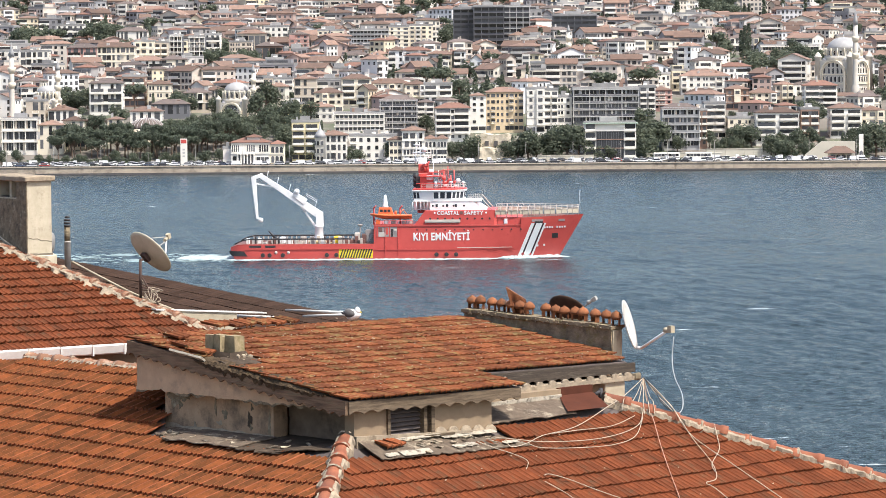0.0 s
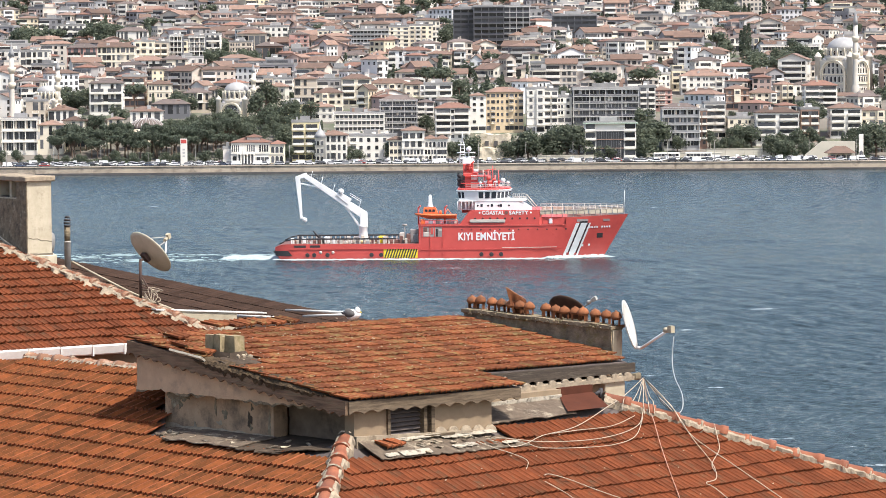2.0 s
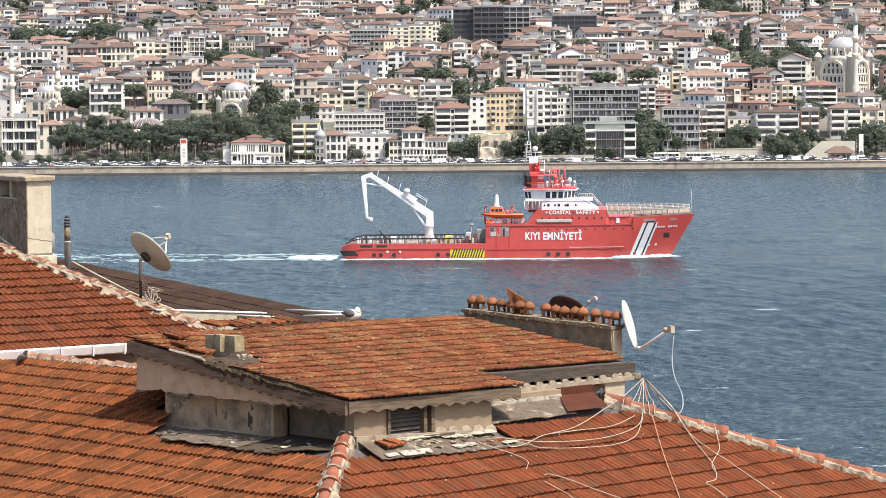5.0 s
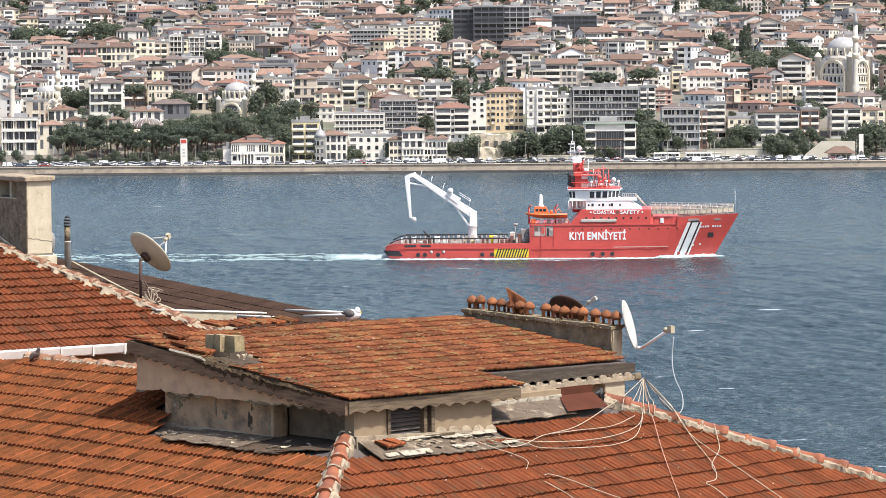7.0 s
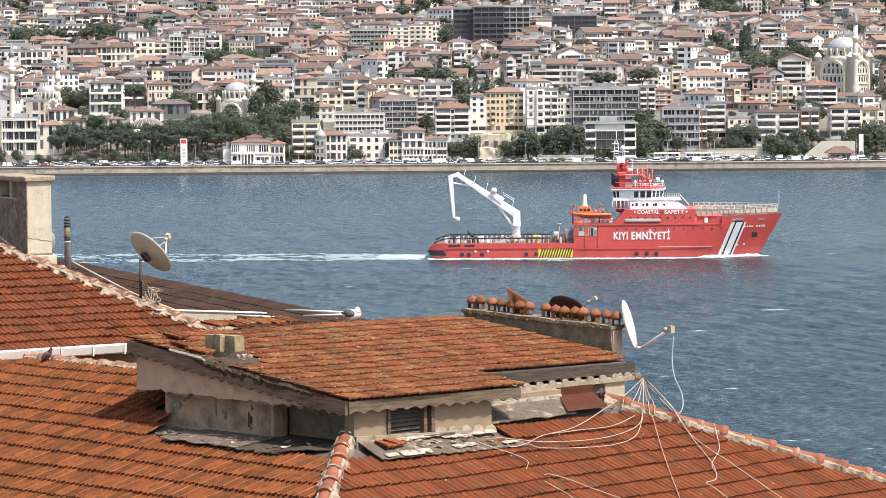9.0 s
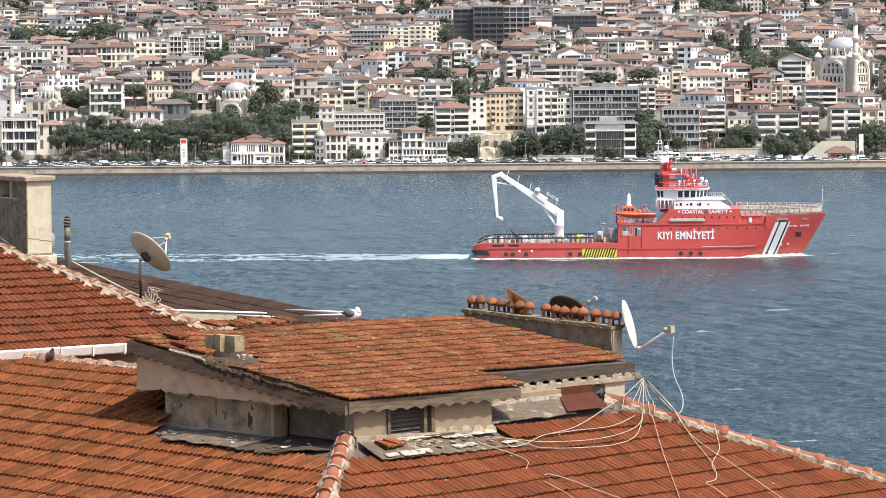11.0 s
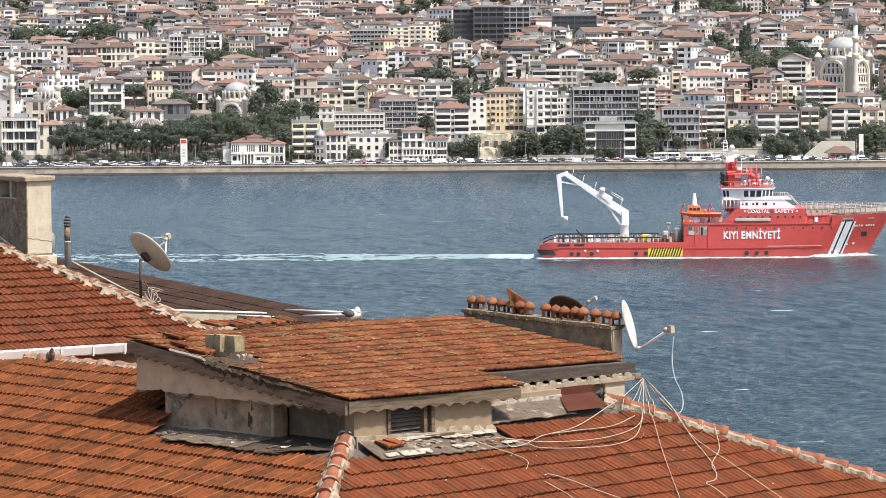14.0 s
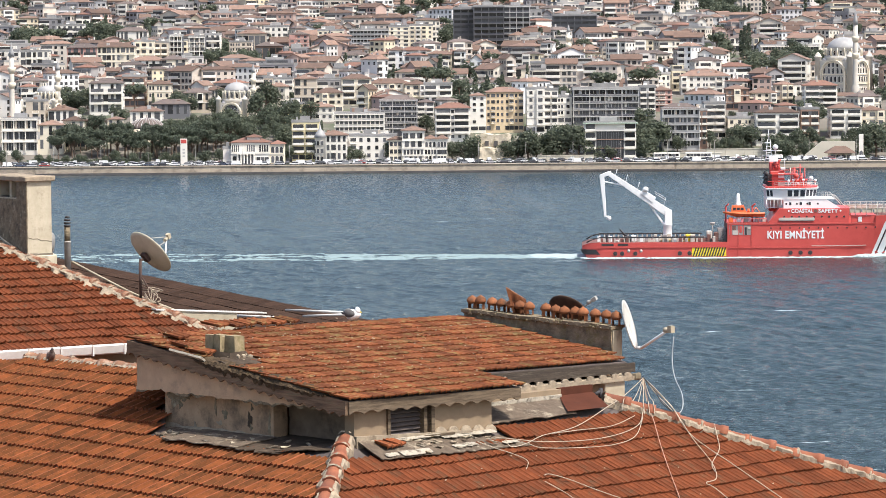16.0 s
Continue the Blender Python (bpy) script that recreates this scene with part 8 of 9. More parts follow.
# ---------- waterfront ----------
def build_waterfront():
    bm = bmesh.new()
    for k in range(60):
        x0 = -720 + k * 24
        box(bm, x0 + 0.04, x0 + 23.96, SHORE - 1.6, SHORE + 1.2, 0.85, 3.25)
        box(bm, x0, x0 + 24, SHORE - 1.9, SHORE + 1.4, 3.25, 3.5)
    solid("wall_sea", bm, M_SEAWALL, Matrix(), "long beige concrete sea wall", "sea wall", kind="structure")
    bm = bmesh.new()
    box(bm, -720, 720, SHORE - 2.6, SHORE + 1.0, -3, 0.85)
    solid("wall_foot", bm, M_WETSTONE, Matrix(), "dark wet foot of the sea wall", "sea wall", kind="structure")
    bm = bmesh.new()
    box(bm, -720, 720, SHORE + 3.5, SHORE + 16, 2.0, 3.32)
    solid("road", bm, M_ASPHALT, Matrix(), "asphalt shore road behind the sea wall", "road", kind="structure")
    # low quay step along the eastern stretch
    bm = bmesh.new()
    for k in range(130):
        box(bm, 18 + k * 1.25, 18 + k * 1.25 + 0.5, SHORE - 4.4, SHORE - 2.6, -1, 0.55)
    solid("quay_piles", bm, M_WETSTONE, Matrix(), "row of dark piles at the foot of the quay", "piles", kind="stuff")


def car_kind(color, van=False):
    m = mat("car_paint", color, tuple(c * 0.9 for c in color), 1, 0.3)
    bm = bmesh.new()
    top = 1.9 if van else 1.45
    prism(bm, [(-2.15, -0.85), (2.15, -0.85), (2.15, 0.85), (-2.15, 0.85)], 0.35, 0.85)
    bevel(bm, 0.12)
    cab = bmesh.new()
    prism(cab, [(-1.7, -0.78), (1.2 if not van else 1.9, -0.78), (1.2 if not van else 1.9, 0.78), (-1.7, 0.78)], 0.85, top)
    for v in cab.verts:
        if v.co.z > 1.2:
            v.co.x, v.co.y = v.co.x * (0.72 if not van else 0.95) - 0.1, v.co.y * 0.86
    cap = bmesh.new()
    box(cap, -1.25 if not van else -1.7, 0.75 if not van else 1.6, -0.66, 0.66, top - 0.02, top + 0.06)
    bevel(cap, 0.03)
    wheel = bmesh.new()
    rod(wheel, (0, -0.12, 0), (0, 0.12, 0), 0.33, seg=12)
    return mesh_of("body", bm, m), mesh_of("cabin", cab, M_PANE if not van else m), mesh_of("car_roof", cap, m), mesh_of("wheel", wheel, M_BLACK)


def build_cars():
    rnd = random.Random(31)
    vs, fs, ms, slots = [], [], [], {}
    kinds = [("white", car_kind((0.78, 0.78, 0.77))), ("white", car_kind((0.74, 0.74, 0.74), True)), ("silver", car_kind((0.5, 0.5, 0.51))), ("black", car_kind((0.03, 0.03, 0.035))), ("dark blue", car_kind((0.05, 0.07, 0.12))), ("red", car_kind((0.35, 0.04, 0.04)))]
    for row, (y, start, stop) in enumerate(((SHORE + 5.2, -185, 186), (SHORE + 10.5, -185, 186), (SHORE + 14.5, -185, 186), (SHORE + 20.5, -185, -93), (SHORE + 20.5, -62, 150), (SHORE + 27.0, -185, -100), (SHORE + 25.5, -50, 155), (SHORE + 31.0, 95, 152))):
        x = start
        while x < stop:
            x += rnd.choice((5.0, 5.2, 5.6, 6.2, 9.0)) * ((1, 1.4)[row] if row < 2 else 0.75)
            word, meshes = rnd.choices(kinds, (7, 2, 4, 3, 1, 0.5))[0]
            body, cabin, cap, wheel = meshes
            m = pose(x, y + rnd.uniform(-0.3, 0.3), 3.34, 0, 0, (rnd.choice((0, 180)) if row in (0, 1) else rnd.choice((90, 270, 70, 0))) + rnd.uniform(-6, 6))
            if row < 3:
                c = thing("car", m, f"small {word} car standing on the shore road", "car", "cars on the shore road")
                shared("body", body, c)
                shared("cabin", cabin, c)
                shared("car_roof", cap, c)
                for wx in (-1.35, 1.35):
                    shared("wheel", wheel, c, pose(wx, -0.8, 0.33))
                continue
            for me in (body, cabin, cap):
                fs += [tuple(len(vs) + i for i in p.vertices) for p in me.polygons]
                ms += [slots.setdefault(me.materials[0], len(slots))] * len(me.polygons)
                vs += [tuple(m @ v.co) for v in me.vertices]
    lot = bpy.data.meshes.new("parked_cars")
    lot.from_pydata(vs, [], fs)
    for m in slots:
        lot.materials.append(m)
    lot.polygons.foreach_set("material_index", ms)
    tagged(new("parked_cars", lot), "crowded rows of mostly white parked cars behind the shore road", "cars", kind="stuff")


def build_street_lamps():
    bm = bmesh.new()
    rod(bm, (0, 0, 0), (0, 0, 8.5), 0.12, 0.07, 8)
    rod(bm, (0, 0, 8.5), (0, -1.6, 8.9), 0.06, 0.05, 6)
    pole = mesh_of("pole", bm, M_GALV)
    bm = bmesh.new()
    box(bm, -0.18, 0.18, -2.2, -1.5, 8.82, 8.95)
    head = mesh_of("lamp_head", bm, M_SHIPGREY)
    for k in range(19):
        t = thing("street_lamp", pose(-180 + k * 19.5, SHORE + 3.0, 3.3), "tall grey street lamp on the shore road", "street lamp", "street lamps of the shore road")
        shared("pole", pole, t)
        shared("lamp_head", head, t)


build_waterfront()
build_cars()
build_street_lamps()


# houses at the water, then up the hill
house(-181.2, 1455, 15.3, 12, 21.8, 3, "white", "flat", style="band", second="white")
house(-168.0, 1455, 11.1, 12, 19.3, 2, "cream", "hip")
house(-159.1, 1464, 9.8, 12, 20.9, 2, "cream", "hip")
house(-150.6, 1471, 8.6, 12, 20.2, 2, "white", "hip")
house(-142.7, 1478, 6.2, 12, 21.0, 2, "cream", "hip")
house(-129.7, 1485, 13.6, 12, 24.2, 2, "white", "hip")
house(-57.9, 1435, 11.5, 12, 20.1, 5, "yellow", "flat", style="balcony")
house(-45.9, 1432, 11.5, 12, 14.6, 3, "white", "hip", bays=5)
house(-29.3, 1435, 20.1, 12, 14.1, 3, "white", "flat", bays=6)
house(102.3, 1452, 16.0, 12, 24.3, 5, "grey", "brown", style="band", second="grey")
house(111.4, 1455, 4.8, 12, 23.4, 5, "brown", "flat", style="balcony")
house(118.3, 1471, 9.3, 12, 25.9, 5, "white", "flat", style="balcony")
house(130.7, 1468, 13.9, 12, 19.5, 3, "cream", "flat")
house(144.4, 1460, 18.5, 12, 22.1, 4, "white", "hip", style="balcony")
house(159.3, 1468, 8.1, 12, 23.2, 4, "brown", "flat", style="balcony")
house(175.6, 1474, 13.5, 12, 23.5, 4, "white", "hip", style="balcony")
house(187.7, 1479, 10.8, 12, 22.3, 3, "cream", "hip")
house(-35.9, 1476, 21.6, 12, 22.6, 4, "white", "flat", style="fins", second="white")
house(-19.0, 1485, 16.3, 12, 28.2, 6, "dark", "brown", style="band", second="grey")
house(-7.2, 1496, 7.5, 12, 27.0, 5, "white", "brown", style="balcony")
house(4.6, 1471, 15.2, 12, 24.9, 5, "white", "red", style="balcony")
house(15.9, 1490, 6.9, 12, 29.9, 6, "white", "hip")
house(27.6, 1490, 16.4, 12, 31.3, 6, "tan", "hip", bays=8)
house(41.1, 1485, 7.9, 12, 32.7, 6, "white", "flat")
house(47.8, 1487, 6.4, 12, 32.1, 6, "white", "flat", style="balcony")
house(54.4, 1506, 6.5, 12, 28.8, 4, "white", "flat")
house(72.7, 1504, 29.1, 12, 32.2, 5, "dark", "flat", style="band", second="grey")
house(92.2, 1520, 7.1, 12, 32.6, 5, "grey", "flat", style="balcony")
house(99.8, 1535, 8.9, 12, 31.0, 4, "pink", "hip")
house(134.1, 1539, 10.3, 12, 31.2, 3, "brown", "hip")
house(146.2, 1544, 12.6, 12, 29.2, 3, "cream", "hip")
house(157.1, 1556, 8.3, 12, 32.8, 3, "beige", "hip")
house(170.1, 1522, 14.7, 12, 32.7, 5, "white", "red", style="balcony")
house(194.9, 1549, 11.6, 12, 28.0, 2, "white", "brown")
house(-63.1, 1569, 10.4, 12, 37.0, 3, "beige", "hip")
house(-51.6, 1544, 12.9, 12, 30.8, 3, "cream", "hip")
house(-39.6, 1569, 13.6, 12, 36.8, 4, "cream", "hip", style="balcony")
house(-24.7, 1582, 19.0, 12, 34.4, 3, "white", "hip")
house(-11.9, 1569, 10.5, 12, 34.0, 3, "cream", "hip")
house(-1.7, 1544, 12.9, 12, 34.2, 4, "white", "flat", style="balcony")
house(-75.0, 1609, 8.8, 12, 36.6, 3, "white", "flat", style="balcony")
house(-82.1, 1609, 4.8, 12, 37.2, 3, "beige", "flat")
house(-54.3, 1520, 11.4, 12, 24.9, 2, "white", "hip")
house(-65.7, 1520, 11.4, 12, 26.2, 1, "yellow", "flat")
house(11.6, 1609, 13.4, 12, 33.8, 2, "white", "brown")
house(29.3, 1623, 21.6, 12, 34.0, 2, "white", "brown", bays=12)
house(124.4, 1601, 23.2, 12, 36.5, 3, "white", "hip")
house(121.0, 1569, 15.7, 12, 29.0, 2, "cream", "hip")
house(-154.1, 1556, 15.0, 12, 35.8, 3, "white", "brown", style="balcony")
house(-144.9, 1596, 10.6, 12, 38.4, 4, "brown", "flat", style="balcony")
house(-132.3, 1590, 10.6, 12, 34.7, 3, "cream", "hip")
house(-122.8, 1535, 17.1, 12, 26.4, 1, "dark", "brown")
house(-112.3, 1556, 12.2, 12, 31.1, 2, "beige", "brown")
house(-105.0, 1569, 10.5, 12, 32.1, 2, "white", "hip")
house(-170.5, 1520, 11.9, 12, 24.3, 1, "white", "hip")
house(-182.0, 1520, 8.6, 12, 28.4, 2, "beige", "flat")
house(-168.7, 1760, 19.3, 12, 52.0, 4, "cream", "hip", bays=8)
house(-158.5, 1811, 10.2, 12, 54.8, 4, "cream", "flat")
house(-150.4, 1819, 7.3, 12, 54.2, 4, "beige", "flat", style="balcony")
house(-143.8, 1839, 6.7, 12, 57.8, 5, "dark", "flat", style="band", second="white")
house(-131.0, 1819, 8.5, 12, 57.0, 6, "dark", "flat", style="band", second="white")
house(-123.9, 1839, 8.6, 12, 58.2, 4, "white", "flat", style="balcony")
house(-188.3, 1779, 16.0, 12, 51.8, 3, "pink", "brown", style="balcony")
house(-208.8, 1742, 14.5, 12, 50.1, 4, "white", "flat")
house(-213.0, 1950, 15.6, 12, 64.3, 4, "white", "flat", style="balcony")
house(-175.6, 1927, 17.3, 12, 60.7, 2, "white", "brown", bays=8)
house(-148.4, 1711, 17.1, 12, 45.2, 3, "white", "hip", style="balcony")
house(-134.9, 1711, 12.8, 12, 45.6, 3, "cream", "brown", style="balcony")
house(-120.7, 1666, 14.4, 12, 40.2, 2, "cream", "brown")
house(-104.0, 1860, 15.5, 12, 58.7, 1, "beige", "hip")
house(-108.7, 1839, 12.2, 12, 54.1, 4, "beige", "flat")
house(-91.3, 1799, 14.4, 12, 51.9, 1, "brown", "brown")
house(-84.4, 1711, 8.5, 12, 45.5, 3, "grey", "flat")
house(-93.5, 1927, 13.5, 12, 62.6, 4, "white", "flat")
house(-78.1, 1860, 10.8, 12, 57.9, 5, "pink", "brown")
house(-59.9, 1839, 14.1, 12, 59.9, 6, "cream", "flat", bays=5)
house(-69.2, 2036, 19.3, 12, 66.9, 2, "brown", "hip")
house(-39.1, 1839, 21.4, 12, 60.0, 6, "grey", "flat", style="fins", second="grey")
house(-22.9, 1839, 11.0, 12, 61.7, 7, "cream", "flat")
house(-11.1, 1860, 13.0, 12, 62.3, 6, "cream", "flat")
house(-44.4, 1760, 14.9, 12, 47.0, 3, "white", "brown")
house(-31.9, 1760, 10.2, 12, 47.4, 3, "cream", "hip")
house(-18.8, 1771, 16.2, 12, 48.5, 4, "white", "flat", bays=7)
house(-7.7, 1799, 12.3, 12, 52.5, 4, "white", "flat", style="balcony")
house(-59.5, 1711, 15.7, 12, 43.3, 2, "grey", "brown")
house(-43.1, 1711, 11.4, 12, 43.2, 2, "beige", "flat")
house(12.5, 1819, 12.1, 12, 71.0, 9, "dark", "flat", style="frame")
house(25.4, 1811, 16.3, 12, 72.0, 9, "dark", "flat", style="frame")
house(41.2, 1860, 14.8, 12, 72.4, 8, "dark", "flat", style="frame", second="grey")
house(73.9, 1882, 24.4, 12, 67.4, 6, "dark", "flat", style="frame")
house(22.4, 1799, 13.2, 12, 52.2, 3, "cream", "hip", style="balcony")
house(29.5, 1711, 15.4, 12, 43.8, 3, "white", "brown", style="balcony")
house(41.5, 1680, 11.2, 12, 39.9, 1, "cream", "brown")
house(58.0, 1711, 11.4, 12, 42.4, 3, "white", "hip")
house(74.4, 1779, 16.3, 12, 49.5, 3, "beige", "hip", style="balcony")
house(88.4, 1760, 10.0, 12, 49.4, 4, "beige", "flat")
house(88.5, 1680, 14.5, 12, 42.4, 3, "white", "flat")
house(104.8, 1686, 19.6, 12, 40.5, 2, "white", "hip")
house(136.2, 1742, 23.8, 12, 47.4, 4, "white", "hip", style="balcony")
house(131.3, 1675, 20.9, 12, 38.5, 3, "white", "flat")
house(156.2, 1711, 11.4, 12, 43.6, 2, "cream", "hip")
house(183.4, 1787, 30.9, 12, 49.8, 3, "white", "flat", style="band", second="white")
house(172.0, 1749, 16.0, 12, 45.3, 2, "white", "hip")
house(207.2, 1927, 14.4, 12, 58.3, 2, "yellow", "hip")
house(225.9, 1950, 14.6, 12, 59.5, 2, "yellow", "hip")
house(237.7, 1860, 11.8, 12, 56.7, 4, "beige", "flat", style="balcony")
house(207.3, 1973, 18.1, 12, 61.4, 2, "beige", "hip")
house(169.1, 1860, 23.2, 12, 54.1, 2, "white", "brown")



def arch_window(w, h):
    """A round-headed window: a raised rim round a sunk pane."""
    bm = bmesh.new()
    rim = [(-w / 2, 0), (w / 2, 0)] + [(w / 2 * math.cos(a), h - w / 2 + w / 2 * math.sin(a)) for a in [math.pi * k / 8 for k in range(9)]]
    for grow, y0, y1, mi in ((1.22, -0.1, 0.05, 0), (1.0, -0.13, -0.1, 1)):
        front = [bm.verts.new((x * grow, y0, (z - h / 2) * (1 + (grow - 1) * 0.6) + h / 2)) for x, z in rim]
        back = [bm.verts.new((x * grow, y1, (z - h / 2) * (1 + (grow - 1) * 0.6) + h / 2)) for x, z in rim]
        bm.faces.new(front).material_index = mi
        for k in range(len(rim)):
            bm.faces.new((front[k], back[k], back[(k + 1) % len(rim)], front[(k + 1) % len(rim)])).material_index = mi
    bmesh.ops.recalc_face_normals(bm, faces=list(bm.faces))
    return mesh_of("window", bm, WALLS["white"], M_PANE)


WIN["arch"] = arch_window(1.3, 2.5)
WIN["slot"] = window_mesh("window", 0.75, 1.6, WALLS["white"])


def block(t, x0, x1, y0, y1, z0, z1, wall, roof=None, rise=2.2, name="wall"):
    """One body of a house with its own roof."""
    bm = bmesh.new()
    box(bm, x0, x1, y0, y1, z0, z1)
    part(name, bm, WALLS[wall], t)
    if roof:
        ob = part("roof", roof_bm(x1 - x0, y1 - y0, 0, roof, 0.6, rise), ROOFS[roof], t)
        ob.matrix_basis = pose((x0 + x1) / 2, y0, z1)


def row(t, kind, x0, x1, n, y, z, sx=1.0, sz=1.0):
    for k in range(n):
        shared("window", WIN[kind], t, pose(x0 + (x1 - x0) * (k + 0.5) / n, y, z) @ Matrix.Diagonal((sx, 1, sz, 1)))


def ledge(t, x0, x1, y, z, thick=0.3, wall="white", name="cornice"):
    bm = bmesh.new()
    box(bm, x0 - 0.2, x1 + 0.2, y - 0.35, y - 0.003, z, z + thick)
    part(name, bm, WALLS[wall], t)


def waterside_mansion():
    t = thing("mansion", pose(-79.0, 1413, 3.4), "white waterside mansion with a columned porch and red roofs", "house", "houses on the far shore")
    PLACED.append((-92, -64, 1411, 1428))
    block(t, -9.0, 7.0, 0, 12, -1, 9.0, "white", "red", 2.0)
    block(t, 7.0, 13.0, 1.0, 12, -1, 8.2, "cream", "red", 1.5)
    block(t, -12.5, -9.0, 2.0, 11, -1, 6.5, "white", "flat")
    block(t, -2.5, 3.0, 3.0, 9.0, 9.0, 11.2, "white", "red", 1.2)
    for x0, x1 in ((-8.7, -5.6), (-2.6, 1.0), (2.6, 6.6)):
        bm = bmesh.new()
        box(bm, x0, x1, -0.12, 0.1, 5.2, 8.0)
        part("window_band", bm, M_PANE, t)
        for k in range(5):
            bm = bmesh.new()
            x = x0 + (x1 - x0) * k / 4
            box(bm, x - 0.12, x + 0.12, -0.25, -0.1, 5.0, 8.2)
            part("mullion", bm, WALLS["white"], t)
    for z in (4.4, 8.3):
        ledge(t, -9, 7, 0, z, 0.4)
        ledge(t, 7, 13, 1.0, z - 0.4, 0.3)
    row(t, "arch", 7.4, 12.8, 3, 0.95, 4.7)
    row(t, "arch", 7.4, 12.8, 3, 0.95, 0.6, 1.0, 1.1)
    row(t, "plain", 1.5, 6.8, 3, -0.02, 1.4)
    row(t, "tall", -8.8, -6.4, 1, -0.02, 1.2)
    bm = bmesh.new()
    box(bm, -6.6, 0.8, -2.6, 0, 4.2, 4.7)
    part("porch_roof", bm, WALLS["white"], t)
    bm = bmesh.new()
    box(bm, -6.2, 0.4, -0.1, 0.1, 0.2, 4.1)
    part("porch_back", bm, M_PANE, t, "dark glazed porch wall")
    for k in range(6):
        bm = bmesh.new()
        lathe(bm, [(0.42, 0), (0.34, 0.3), (0.3, 3.8), (0.42, 4.2)], 10, (-6.2 + k * 1.35, -2.2, 0))
        part("column", bm, WALLS["white"], t)
    for k in range(14):
        bm = bmesh.new()
        box(bm, -6.5 + k * 0.54, -6.35 + k * 0.54, -2.55, -2.4, 4.7, 5.6)
        part("baluster", bm, WALLS["white"], t)


def waterside_school():
    t = thing("mansion", pose(-6.9, 1430, 3.4), "white three-storey hall with round-headed windows and tiled wings", "house", "houses on the far shore")
    PLACED.append((-23, 6, 1428, 1446))
    block(t, -10.0, -0.6, 0, 12, -1, 13.0, "white", "hip", 2.0)
    block(t, -0.6, 4.6, 1.2, 12, -1, 9.4, "white", "hip", 1.6)
    block(t, 4.6, 9.0, 0.6, 12, -1, 9.4, "white", "hip", 1.6)
    block(t, -15.6, -10.0, 1.4, 12, -1, 9.2, "cream", "hip", 1.6)
    for k in range(3):
        row(t, "slot", -9.6 + 3.0 * k, -7.4 + 3.0 * k, 2, -0.02, 9.9, 1.1, 1.2)
    row(t, "arch", -9.4, -1.2, 3, -0.02, 6.2, 1.35, 1.1)
    row(t, "slot", -9.6, -1.0, 6, -0.02, 3.1, 1.0, 1.1)
    row(t, "tall", -9.2, -1.4, 4, -0.02, 0.0, 0.8, 0.95)
    for x0, x1, y0 in ((-0.5, 4.4, 1.18), (4.8, 8.8, 0.58)):
        row(t, "arch", x0, x1, 3, y0, 6.1, 0.8, 0.85)
        row(t, "slot", x0, x1, 4, y0, 3.2)
        row(t, "tall", x0, x1, 3, y0, 0.2, 0.7, 0.9)
    for z in (2.4, 5.4, 8.6):
        row(t, "plain", -15.4, -10.2, 3, 1.38, z - 1.9, 0.8, 1.0)
        ledge(t, -10, -0.6, 0, z)
    ledge(t, -10, -0.6, 0, 12.6, 0.4)
    ledge(t, -0.6, 4.6, 1.2, 9.0)
    ledge(t, 4.6, 9.0, 0.6, 9.0)


def twin_block():
    t = thing("apartment_block", pose(71.2, 1434, 3.4), "modern block with white side balconies and dark glass between", "house", "houses on the far shore")
    PLACED.append((59, 83, 1432, 1448))
    block(t, -10.8, 10.8, 0, 12, -1, 15.2, "white", "flat")
    bm = bmesh.new()
    box(bm, -11.6, 11.6, -1.6, 3.0, 15.25, 15.6)
    part("roof_edge", bm, M_AWNING, t, "pale green roof edge")
    bm = bmesh.new()
    box(bm, -6.0, 5.6, -0.5, 0.0, -0.5, 12.0)
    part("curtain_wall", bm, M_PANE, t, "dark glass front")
    for k in range(12):
        bm = bmesh.new()
        x = -5.9 + k * 1.04
        box(bm, x - 0.07, x + 0.07, -0.62, -0.5, 0, 11.9)
        part("mullion", bm, WALLS["dark"], t)
    for k in range(4):
        z = 0.9 + k * 3.7
        for x0, x1 in ((-10.8, -6.2), (5.8, 10.8)):
            bm = bmesh.new()
            box(bm, x0 + 0.4, x1 - 0.4, -0.08, 0.05, z + 0.9, z + 3.2)
            part("window_band", bm, M_PANE, t)
            bm = bmesh.new()
            box(bm, x0, x1, -1.6, 0, z, z + 0.25)
            box(bm, x0, x1, -1.6, -1.45, z + 0.25, z + 1.05)
            part("balcony", bm, WALLS["white"], t)
        if k:
            bm = bmesh.new()
            box(bm, -6.0, 5.6, -0.75, -0.5, z + 0.1, z + 0.45)
            part("floor_slab", bm, WALLS["white" if k == 3 else "brown"], t)


